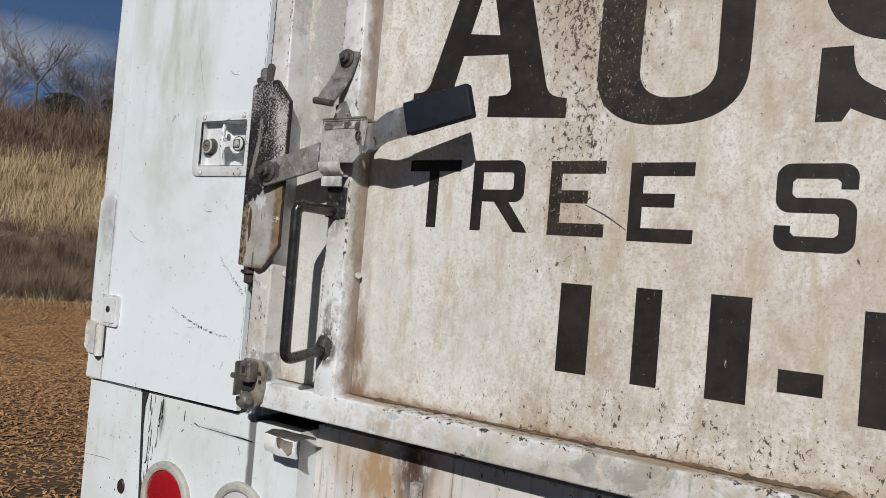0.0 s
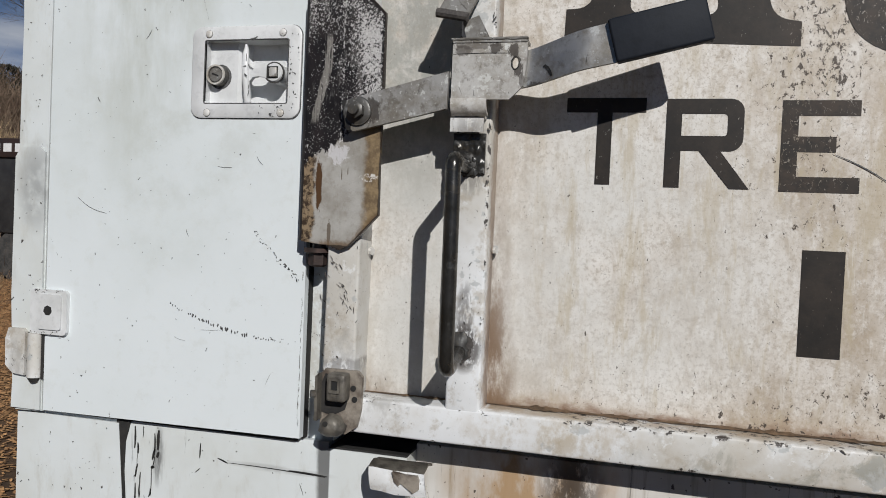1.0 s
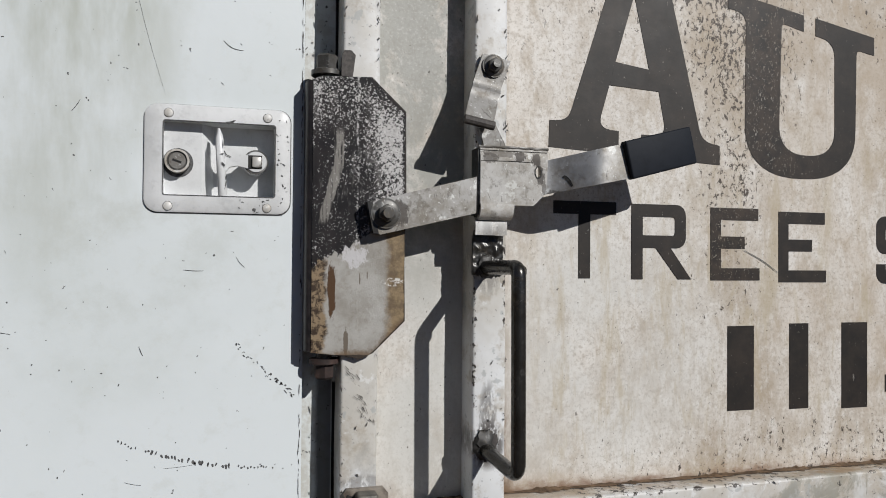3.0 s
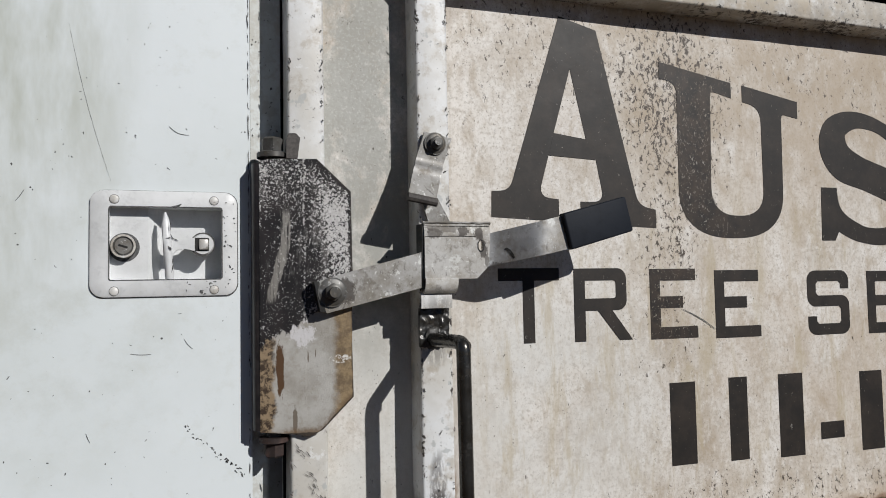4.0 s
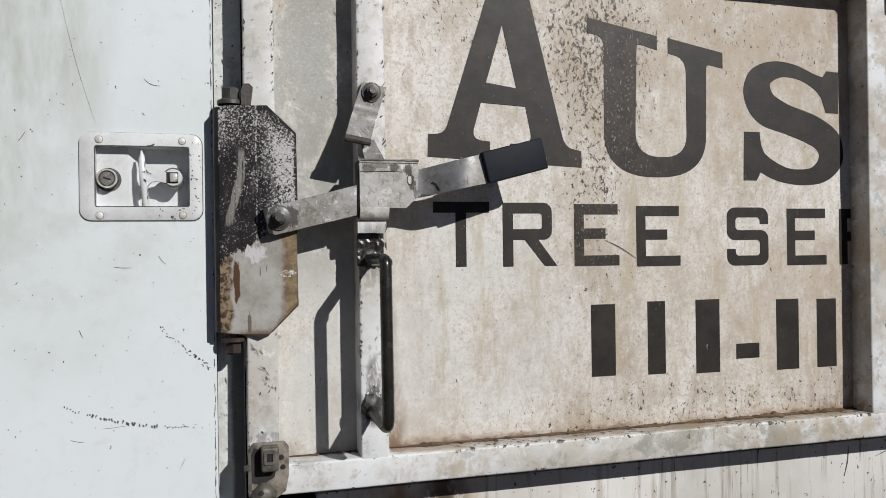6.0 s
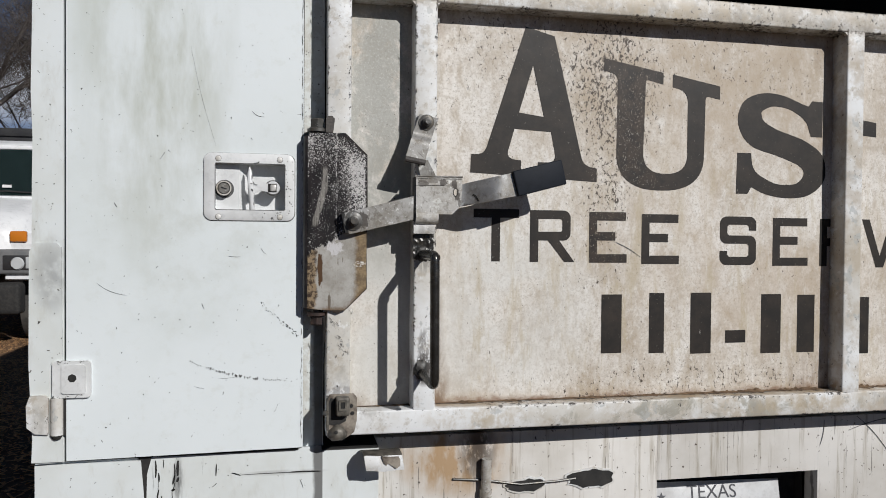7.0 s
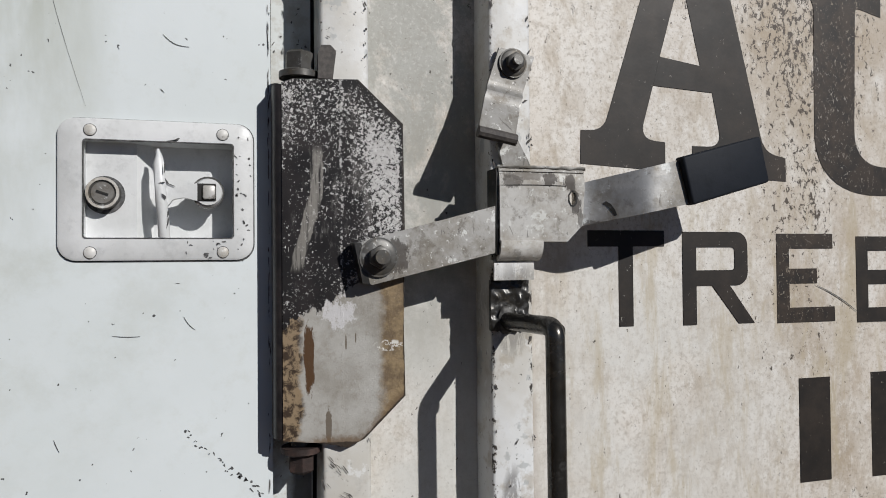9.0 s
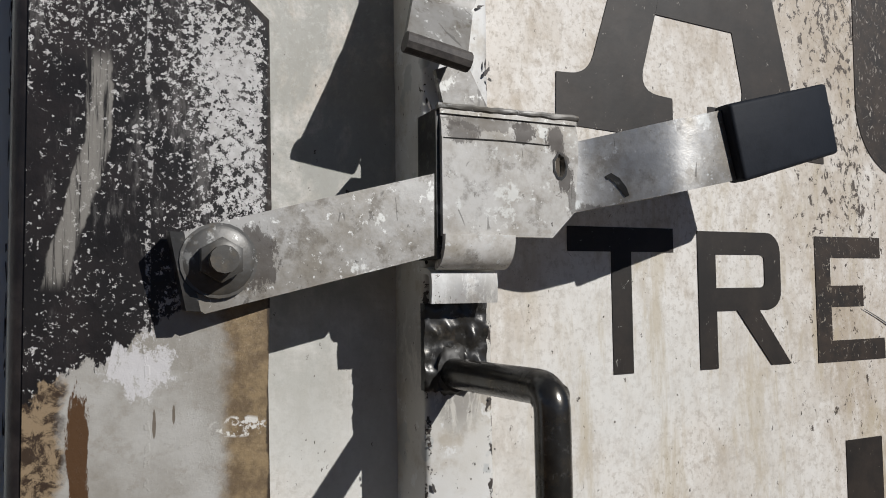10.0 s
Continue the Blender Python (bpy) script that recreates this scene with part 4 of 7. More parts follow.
# right wall pierced by three slotted vents
VENTS = [(1.445, 2.815), (2.42, 2.83), (3.395, 2.83)]
VL, VH = 0.30, 0.092
wall = box((1.80, 0.0, 0.9), (RIGHT, FRONT, 2.80))
box((1.80, 0.0, 2.94), (RIGHT, FRONT, TOP), 0, 1, wall)
stops = [0.0] + [v for y, z in VENTS for v in (y, y + VL)] + [FRONT]
for a, b in zip(stops[::2], stops[1::2]):
    box((1.80, a, 2.80), (RIGHT, b, 2.94), 0, 1, wall)
for y, z in VENTS:
    box((1.80, y, 2.80), (RIGHT, y + VL, z), 0, 1, wall)
    box((1.80, y, z + VH), (RIGHT, y + VL, 2.94), 0, 1, wall)
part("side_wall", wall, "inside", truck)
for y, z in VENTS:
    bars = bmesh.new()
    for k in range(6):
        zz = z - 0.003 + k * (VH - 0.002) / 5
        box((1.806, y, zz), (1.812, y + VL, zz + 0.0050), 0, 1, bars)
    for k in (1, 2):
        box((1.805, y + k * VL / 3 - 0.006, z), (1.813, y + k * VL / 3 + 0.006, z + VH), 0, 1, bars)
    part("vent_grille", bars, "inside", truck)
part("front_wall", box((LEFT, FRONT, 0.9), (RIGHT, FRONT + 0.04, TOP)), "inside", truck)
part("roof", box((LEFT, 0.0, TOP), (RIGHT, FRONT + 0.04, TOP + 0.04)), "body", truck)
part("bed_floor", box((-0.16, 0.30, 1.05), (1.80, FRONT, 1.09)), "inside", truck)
part("underframe", box((0.0, 0.5, 0.6), (1.3, 8.4, 0.9)), "blackplastic", truck)
part("header", box((-0.121, 0.0, 3.10), (1.80, 0.05, TOP), 0.003), "body", truck)
for sx in (-0.45, 1.35):
    wheel = part("wheel", rod((sx, 4.4, 0.5), (sx + 0.36, 4.4, 0.5), 0.5, 28), "tyre", truck)

# ---- tailgate ----
GX0, GX1, GZ0, GZ1, FACE = -0.117, 1.756, 1.120, 1.927, -0.042
gate = thing("tailgate", (0.82, -0.02, GZ0), "weathered cream steel tailgate framed in square tube, lettered black", "tailgate")


def dented(bm, amount, scale):
    for v in bm.verts:
        v.co.y += amount * noise.noise(Vector((v.co.x * scale, v.co.z * scale, 2.0)))
    return bm


def tube(lo, hi):
    b = box(lo, hi, 0.0032, 3)
    long = max(range(3), key=lambda k: hi[k] - lo[k])
    cuts = 40 if hi[long] - lo[long] > 1 else 18
    edges = [e for e in b.edges if abs(e.verts[0].co[long] - e.verts[1].co[long]) > 0.5 * (hi[long] - lo[long])]
    bmesh.ops.subdivide_edges(b, edges=edges, cuts=cuts, use_grid_fill=True)
    for v in b.verts:
        v.co += Vector((0.0009, 0.0009, 0.0009)) * noise.noise(v.co * 11) + Vector((0, 0.0012, 0)) * noise.noise(v.co * 3.1)
    return b


part("frame_tube", tube((GX0, FACE, 1.885), (GX1, 0.002, GZ1)), "tube", gate)
part("frame_tube", tube((GX0, FACE, GZ0), (GX1, 0.002, 1.162)), "tube", gate)
for x0, x1 in ((GX0, -0.0755), (0.036, 0.0765), (0.914, 0.954), (1.716, GX1)):
    part("frame_tube", tube((x0, FACE + 0.0003, 1.157), (x1, 0.002, 1.890)), "tube", gate)
for x0, x1 in ((-0.08, 0.04), (0.07, 0.92), (0.95, 1.72)):
    b = bmesh.new()
    nx, nz = max(4, int((x1 - x0) * 30)), 24
    vs = [[b.verts.new((x0 + (x1 - x0) * i / nx, 0.0, 1.155 + 0.735 * j / nz)) for j in range(nz + 1)] for i in range(nx + 1)]
    for i in range(nx):
        for j in range(nz):
            b.faces.new((vs[i][j], vs[i + 1][j], vs[i + 1][j + 1], vs[i][j + 1]))
    r = bmesh.ops.extrude_face_region(b, geom=list(b.faces))
    bmesh.ops.translate(b, verts=[v for v in r["geom"] if isinstance(v, bmesh.types.BMVert)], vec=(0, 0.004, 0))
    part("panel", b, "panel", gate, angle=60)
# crust of rust and wood dust in the bottom corners of the panels
for x0, x1, h in ((-0.075, 0.036, 0.0030), (0.077, 0.914, 0.0060), (0.955, 1.715, 0.0060)):
    b = bmesh.new()
    n = int((x1 - x0) / 0.002)
    rows = [[], [], []]
    for k in range(n + 1):
        x = x0 + (x1 - x0) * k / n
        a = max(0.12, 0.55 + 0.8 * noise.noise(Vector((x * 17, 1, 0))) + 0.45 * noise.noise(Vector((x * 70, 5, 0))))
        a *= 0.75 + 0.5 * noise.noise(Vector((x * 160, 9, 0)))
        a = max(0.06, a) ** 1.7 * (0.85 + 1.7 * max(0.0, x) ** 2) + 0.06
        rows[0].append(b.verts.new((x, -0.0005, 1.1615 + h * a)))
        rows[1].append(b.verts.new((x, -0.005 * a - 0.001, 1.1625 + h * 0.35 * a)))
        rows[2].append(b.verts.new((x, -0.006 - 0.015 * a, 1.1628)))
    for r0, r1 in zip(rows, rows[1:]):
        for k in range(n):
            b.faces.new((r0[k], r0[k + 1], r1[k + 1], r1[k]))
    part("rust_crust", b, "rust", gate, "crumbly brown rust and wood dust")
# welded gussets in the upper corners
for x0, s in ((-0.0755, 1), (0.036, -1), (0.0765, 1), (0.914, -1)):
    part("weld", prism([(x0, 1.8855), (x0 + s * 0.006, 1.8855), (x0, 1.879)], FACE + 0.002, FACE + 0.012, 0.0015), "tube", gate)
for x, z in ((0.079, 1.344), (-0.0735, 1.335), (0.081, 1.86)):
    part("weld", rod((x, -0.012, z), (x + 0.004, -0.013, z), 0.005, 8), "tube", gate)

# lettering
TH = 0.0006


def letter(outlines, name, z_of=None):
    b = bmesh.new()
    for k, o in enumerate(outlines):
        prism([(x, z_of(x, z)) if z_of else (x, z) for x, z in o], -TH - 0.00012 * (k % 5), 0.0002, 0, b)
    part(name, b, "letter", gate, "worn black painted " + name.split("_")[-1], angle=0)


def plain_word(chars):
    """Square block letters with a stroke of 17 mm, 99 mm tall."""
    z0, z1, s = 1.424, 1.522, 0.0165
    mid = (z0 + z1) / 2 + 0.002
    for ch, x0, x1, drop in chars:
        a, b_ = z0 - drop, z1 - drop * 1.1
        h = s / 2
        if ch == "T":
            c = (x0 + x1) / 2 - 0.001
            o = [[(x0, b_), (x1, b_), (x1, b_ - s), (c + h, b_ - s), (c + h, a), (c - h, a), (c - h, b_ - s), (x0, b_ - s)]]
        elif ch == "E":
            o = [[(x0, b_), (x1, b_), (x1, b_ - s), (x0 + s, b_ - s), (x0 + s, mid - drop + h), (x1 - 0.022, mid - drop + h), (x1 - 0.022, mid - drop - h),
                  (x0 + s, mid - drop - h), (x0 + s, a + s), (x1 + 0.002, a + s), (x1 + 0.002, a), (x0, a)]]
        elif ch == "R":
            zb = mid - drop - h - 0.002
            r = 0.014
            bowl = arc(x1 - r, b_ - r, r, r, 90, 0, 6) + arc(x1 - r, zb + r, r, r, 0, -90, 6)
            hole = arc(x1 - s - 0.004, b_ - s - 0.004, 0.004, 0.004, 90, 0, 3) + arc(x1 - s - 0.004, zb + s + 0.004, 0.004, 0.004, 0, -90, 3)
            o = [[(x0, b_)] + bowl[:7] + hole[:4][::-1] + [(x0 + s, b_ - s), (x0, b_ - s)],
                 bowl[6:] + [(x0 + s, zb), (x0 + s, zb + s)] + hole[4:][::-1] + [hole[3]],
                 [(x0, b_ - s), (x0 + s, b_ - s), (x0 + s, a), (x0, a)],
                 [(x0 + 0.036, zb), (x0 + 0.058, zb), (x1 + 0.008, a), (x1 - 0.012, a)]]
        else:
            r, q = 0.015, 0.004
            m1, m0 = mid - drop + h, mid - drop - h
            top = [(x1, b_ - 0.028)] + arc(x1 - r, b_ - r, r, r, 0, 90, 6) + arc(x0 + r, b_ - r, r, r, 90, 180, 6) + arc(x0 + r, m0 + r, r, r, 180, 270, 6)
            inn = [(x0 + s + q, m1), (x0 + s, m1 + q), (x0 + s, b_ - s - q), (x0 + s + q, b_ - s), (x1 - s - q, b_ - s), (x1 - s, b_ - s - q), (x1 - s, b_ - 0.028)]
            low = [(x0, a + 0.028)] + arc(x0 + r, a + r, r, r, 180, 270, 6) + arc(x1 - r, a + r, r, r, 270, 360, 6) + arc(x1 - r, m1 - r, r, r, 0, 90, 6)
            ilow = [(x1 - s - q, m0), (x1 - s, m0 - q), (x1 - s, a + s + q), (x1 - s - q, a + s), (x0 + s + q, a + s), (x0 + s, a + s + q), (x0 + s, a + 0.028)]
            o = [top + [(x0 + 0.03, m0), (x0 + 0.03, m1)] + inn, low + [(x0 + 0.03, m1), (x0 + 0.03, m0)] + ilow]
        letter(o, "letter")


plain_word([("T", 0.155, 0.243, 0.0), ("R", 0.265, 0.346, 0.001), ("E", 0.384, 0.460, 0.0025), ("E", 0.493, 0.571, 0.005), ("S", 0.662, 0.743, 0.007), ("E", 0.781, 0.860, 0.0085),
            ("R", 0.890, 0.975, 0.009)])


def brow(x):
    """The upper edge of the big word, which dips towards the middle of the gate."""
    return 1.862 - 0.262 * (x - 0.25) + 0.09 * (x - 0.25) ** 2


def foot(x):
    return 1.589 - 0.05 * (x - 0.146)


def fillet(before, corner, after, r, n=6):
    """A rounded corner between two neighbours of an outline."""
    a, c, b = Vector(before), Vector(corner), Vector(after)
    p, q = c + (a - c).normalized() * r, c + (b - c).normalized() * r
    return [tuple((1 - t) ** 2 * p + 2 * t * (1 - t) * c + t * t * q) for t in [k / n for k in range(n + 1)]]


def slab_a(x0, x1):
    top0, top1 = x0 + 0.105, x0 + 0.162
    zt0, zt1 = brow(top0) + 0.003, brow(top1) + 0.003

    def P(u, v):
        return (x0 + u, foot(x0 + u) + v)
    w = x1 - x0
    apex, bl, br = P(0.120, 0.210), P(0.093, 0.119), P(0.142, 0.115)
    cl, cr = P(0.0845, 0.088), P(0.1565, 0.088)
    right = [(top0, zt0), (top1, zt1)] + fillet((top1, zt1), P(w - 0.028, 0.030), P(w, 0.026), 0.016) + [P(w, 0.026), P(w, 0.0), P(0.131, 0.0), P(0.131, 0.029)]
    right += fillet(P(0.131, 0.029), P(0.168, 0.031), cr, 0.018) + [cr, br, apex]
    left = [(top0, zt0), apex, bl, cl] + fillet(cl, P(0.068, 0.031), P(0.098, 0.030), 0.018) + [P(0.098, 0.030), P(0.098, 0.0), P(0.0, 0.0), P(0.001, 0.034)]
    left += fillet(P(0.001, 0.034), P(0.0265, 0.036), (top0, zt0), 0.015)
    letter([right, left, [bl, br, cr, cl]], "letter")


def slab_u(x0, x1):
    zc = 1.637
    la, lb, ra, rb = x0 + 0.027, x0 + 0.084, x1 - 0.070, x1 - 0.0335

    def bowl(a0, a1, b0, depth):
        """A squarish half ring from side a0 to side a1."""
        out = []
        for k in range(25):
            a_ = math.pi * (1 + k / 24)
            c_, s_ = math.cos(a_), math.sin(a_)
            out.append(((a0 + a1) / 2 + (a1 - a0) / 2 * math.copysign(abs(c_) ** 0.8, c_), b0 - depth * abs(s_) ** 0.8))
        return out
    p0, p1, p2, p3 = x0 + 0.124, x1 - 0.103, 0.027, 0.025
    o = [(x0, brow(x0) - 0.008), (p0, brow(p0) - 0.002), (p0, brow(p0) - p3)]
    o += fillet((p0, brow(p0) - p3), (lb + 0.003, brow(lb) - p3), (lb, zc), 0.008)
    o += bowl(lb - 0.001, ra, zc, 0.041)
    o += fillet((ra, zc), (ra, brow(ra) - p3), (p1, brow(p1) - p3), 0.022)
    o += [(p1, brow(p1) - p3), (p1, brow(p1)), (x1, brow(x1) + 0.002), (x1, brow(x1) - 0.024)]
    o += fillet((x1, brow(x1) - 0.024), (rb + 0.002, brow(rb) - 0.025), (rb, zc), 0.008)
    o += bowl(la, rb, zc, 0.074)[::-1]
    o += fillet((la, zc), (la + 0.002, brow(la) - 0.030), (x0, brow(x0) - 0.032), 0.018) + [(x0, brow(x0) - 0.032)]
    letter([o], "letter")


def smooth(pts, n=4):
    """A curve through the points of a drawn stroke's edge."""
    out = []
    for k in range(len(pts) - 1):
        a, b, c, d = (Vector(pts[min(max(k + j, 0), len(pts) - 1)]) for j in (-1, 0, 1, 2))
        for i in range(n):
            t = i / n
            out.append(tuple(0.5 * (2 * b + (c - a) * t + (2 * a - 5 * b + 4 * c - d) * t * t + (3 * b - a - 3 * c + d) * t ** 3)))
    return out + [pts[-1]]


def slab_s(x0, z0):
    """The S: two edges of one swelling stroke, closed by upright serifs."""
    def P(*uv):
        return [(x0 + u / 1000, z0 + v / 1000) for u, v in uv]
    upper = smooth(P((163, 188), (145, 193), (109, 206), (71, 211), (37, 205), (12, 188), (2, 156), (13, 123), (40, 100), (86, 87), (133, 71), (151, 59), (152, 45), (136, 30), (104, 27), (79, 32), (47, 49), (36, 66), (33, 89)))
    lower = smooth(P((34, 21), (67, 7), (114, 0), (164, 6), (198, 32), (204, 64), (192, 94), (156, 117), (124, 128), (91, 138), (62, 153), (55, 167), (57, 174), (71, 182), (89, 185), (119, 180), (146, 166), (160, 152)))
    letter([upper + P((2, 89), (0, 7), (26, 7)) + lower + P((169, 126), (195, 126), (196, 198), (171, 199))], "letter")


slab_a(0.148, 0.398)
slab_u(0.411, 0.658)
slab_s(0.696, 1.553)
letter([[(0.990, 1.512), (1.008, 1.512), (1.034, 1.436), (1.060, 1.512), (1.078, 1.512), (1.043, 1.412), (1.025, 1.412)]], "letter")
letter([[(0.962, brow(0.962)), (1.02, brow(1.02)), (1.02, brow(1.02) - 0.03), (0.988, brow(1.0) - 0.03), (0.988, brow(1.0) - 0.07), (0.962, brow(0.962) - 0.07)]], "letter")
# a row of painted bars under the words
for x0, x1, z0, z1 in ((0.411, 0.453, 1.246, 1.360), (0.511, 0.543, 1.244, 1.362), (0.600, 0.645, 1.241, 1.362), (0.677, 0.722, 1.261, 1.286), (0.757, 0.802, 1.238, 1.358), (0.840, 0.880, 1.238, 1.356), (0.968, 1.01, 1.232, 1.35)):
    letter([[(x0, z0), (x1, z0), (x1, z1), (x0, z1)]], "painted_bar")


# ---- compartment door ----
DX0, DX1, DZ0, DZ1, DY = -0.5405, -0.1575, 1.0935, 2.34, -0.015
door = thing("compartment_door", (-0.35, -0.008, DZ0), "scuffed white steel compartment door, closed, on the truck's rear corner", "door")
HOLE = [(-0.3075, 1.5105), (-0.3075, 1.5950), (-0.1855, 1.5950), (-0.1855, 1.5105)]
b = ring_frame([(DX0, DZ0 - 0.001), (DX0, DZ1), (DX1, DZ1), (DX1 + 0.002, DZ0 + 0.003)], HOLE, DY, -0.0025)
rim = [e for e in b.edges if all(v.co.y == DY and (abs(v.co.x - DX0) < 0.004 or abs(v.co.x - DX1) < 0.004) for v in e.verts)]
bmesh.ops.bevel(b, geom=rim, offset=0.0022, segments=2, affect="EDGES")
part("door_skin", b, "door", door)
part("door_seal", ring_frame(round_rect(DX0 - 0.0022, DX1 - 0.006, DZ0 - 0.0045, DZ1 + 0.002, 0.002, 2), round_rect(DX0 + 0.008, DX1 - 0.02, DZ0 + 0.01, DZ1 - 0.01, 0.002, 2), -0.0045, -0.0002), "gasket", door, "thin black rubber seal")

part("edge_seal", box((DX1 - 0.001, -0.0045, DZ0), (DX1 + 0.0022, 0.0095, DZ1)), "gasket", door, "black rubber seal along the edge")


def hinge(z):
    """A strap hinge: a dished leaf on the door, a leaf on the post, and the knuckle."""
    leaf = prism(round_rect(-0.5605, -0.5015, z - 0.031, z + 0.030, 0.006), -0.021, -0.0145, 0.0025, None, 2)
    leaf2 = prism(round_rect(-0.546, -0.509, z - 0.024, z + 0.024, 0.004), -0.0235, -0.0205, 0.002, None, 2)
    return leaf, leaf2


for z in (1.2295, 2.165):
    leaf, pad = hinge(z)
    lf = part("hinge_leaf", leaf, "latch", door, "painted-over steel hinge leaf")
    part("hinge_pad", pad, "latch", lf)
    hole = bmesh.new()
    rod((-0.5295, -0.0238, z + 0.002), (-0.5295, -0.0230, z + 0.002), 0.007, 7, hole)
    part("bolt_hole", hole, "gasket", lf, "dark dented hole")
    kn = part("hinge_knuckle", rod((-0.5545, -0.0165, z - 0.031), (-0.5545, -0.0165, z - 0.092), 0.0100, 18), "tube", door, "chipped painted knuckle")
    part("hinge_pin", rod((-0.5545, -0.0165, z - 0.0921), (-0.5545, -0.0165, z - 0.099), 0.0098, 16, None, 0.006), "gasket", kn)
    part("hinge_leaf", prism([(-0.594, z - 0.026), (-0.572, z - 0.026), (-0.5665, z - 0.030), (-0.5665, z - 0.090), (-0.586, z - 0.0885), (-0.5985, z - 0.078), (-0.5995, z - 0.042)], -0.0225, -0.012, 0.004, None, 2), "tube", door, "chipped painted leaf")
    part("hinge_gap", box((-0.5445, -0.0168, z - 0.094), (-0.5405, -0.0145, z - 0.031)), "gasket", door, "dark open slot beside the knuckle")


def fleck(b, x, z, length, width, angle, y):
    """A small angular chip with an uneven outline."""
    c, s = math.cos(angle), math.sin(angle)
    n = 7
    pts = []
    for k in range(n):
        r = 0.90 + 0.85 * noise.noise(Vector((x * 913 + k * 7.3, z * 877, k * 1.7)))
        a = 2 * math.pi * (k + 0.5 * noise.noise(Vector((z * 700, x * 800, k * 3.1)))) / n
        pts.append((0.5 * length * max(0.25, r) * math.cos(a), 0.5 * width * max(0.25, r) * math.sin(a)))
    b.faces.new([b.verts.new((x + p * c - q * s, y, z + p * s + q * c)) for p, q in pts])


def stroke(b, pts, width, y):
    """A hair-thin curved mark through a few points."""
    rows = []
    for k, (x, z) in enumerate(pts):
        a, c = Vector(pts[max(k - 1, 0)]), Vector(pts[min(k + 1, len(pts) - 1)])
        d = (c - a).normalized()
        w = width * (0.35 + 0.65 * math.sin(math.pi * (k + 0.5) / len(pts))) / 2
        rows.append((b.verts.new((x - d.y * w, y, z + d.x * w)), b.verts.new((x + d.y * w, y, z - d.x * w))))
    for (p, q), (r, s) in zip(rows, rows[1:]):
        b.faces.new((p, q, s, r))


def curved(a, c, sag, n=7):
    a, c = Vector(a), Vector(c)
    side = Vector((-(c - a).y, (c - a).x)).normalized() * sag
    return [tuple(a.lerp(c, k / n) + side * math.sin(math.pi * k / n)) for k in range(n + 1)]


rng = random.Random(11)
MY = DY - 0.0005
b = bmesh.new()
for k in range(46):
    t = k / 45
    x = -0.345 + 0.152 * t
    z = 1.2525 - 0.066 * t + 0.030 * t * t
    if rng.random() < 0.86:
        fleck(b, x + rng.uniform(-0.001, 0.001), z + rng.uniform(-0.0012, 0.0012), rng.uniform(0.0036, 0.0056) * (1.1 if 0.2 < t < 0.75 else 0.6), rng.uniform(0.0016, 0.0028) * (1.25 if 0.2 < t < 0.75 else 0.8), rng.uniform(-2.0, -1.2), MY)
tagged(part("scuff_mark", b, "mark", door, "dashed black rub mark", angle=0), kind="stuff")
b = bmesh.new()
for k in range(38):
    t = rng.random() ** 0.7
    x, z = -0.238 + 0.075 * t, 1.368 - 0.075 * t ** 0.8 + rng.uniform(-0.004, 0.004)
    fleck(b, x, z, rng.uniform(0.001, 0.0045), rng.uniform(0.0006, 0.0024), rng.uniform(-1.3, -0.2), MY)
tagged(part("scuff_mark", b, "mark", door, "scatter of small black nicks", angle=0), kind="stuff")
b = bmesh.new()
for a, c, sag, w in (((-0.244, 1.683), (-0.223, 1.674), 0.003, 0.0011), ((-0.493, 1.387), (-0.447, 1.367), 0.004, 0.0012), ((-0.283, 1.433), (-0.262, 1.432), 0.0006, 0.0011), ((-0.394, 1.597), (-0.386, 1.609), 0.0005, 0.0013),
                     ((-0.345, 1.79), (-0.303, 1.62), 0.003, 0.0004), ((-0.211, 1.895), (-0.160, 1.902), 0.0015, 0.0024), ((-0.466, 1.522), (-0.462, 1.515), 0.0004, 0.0022), ((-0.228, 1.447), (-0.219, 1.436), 0.001, 0.0009),
                     ((-0.326, 1.352), (-0.322, 1.342), 0.0003, 0.0012), ((-0.338, 1.21), (-0.322, 1.206), 0.0006, 0.0007), ((-0.30, 1.222), (-0.27, 1.224), 0.0004, 0.0006), ((-0.205, 1.16), (-0.198, 1.175), 0.0002, 0.0007)):
    stroke(b, curved(a, c, -sag), w * 0.6, MY)
for k in range(52):
    x, z = rng.uniform(DX0 + 0.01, DX1 - 0.005), rng.uniform(1.11, 2.1)
    if -0.33 < x < -0.165 and 1.48 < z < 1.62:
        continue
    fleck(b, x, z, rng.uniform(0.001, 0.005) * rng.random() + 0.0009, rng.uniform(0.0003, 0.0010), rng.uniform(-1.5, 1.5), MY)
tagged(part("scratch", b, "mark", door, "fine dark scratches and nicks", angle=0), kind="stuff")

# ---- paddle latch on the door ----
lx0, lx1, lz0, lz1 = -0.3235, -0.1715, 1.4945, 1.6100
latch = thing("door_latch", (-0.2475, DY, 1.55), "white painted recessed folding T-handle latch with a key cylinder", "latch")
outer = round_rect(lx0, lx1, lz0, lz1, 0.014, 8)
ix0, ix1, iz0, iz1 = -0.3045, -0.1880, 1.5130, 1.5925
inner = round_rect(ix0, ix1, iz0, iz1, 0.003, 8)
LY, LB = DY - 0.0035, 0.008
fr = bmesh.new()
mid_ = round_rect(lx0 + 0.002, lx1 - 0.002, lz0 + 0.002, lz1 - 0.002, 0.012, 8)
rows = [[fr.verts.new((x, y, z)) for x, z in o] for o, y in ((outer, DY + 0.0005), (outer, LY + 0.0012), (mid_, LY), (inner, LY), (inner, LY + 0.004))]
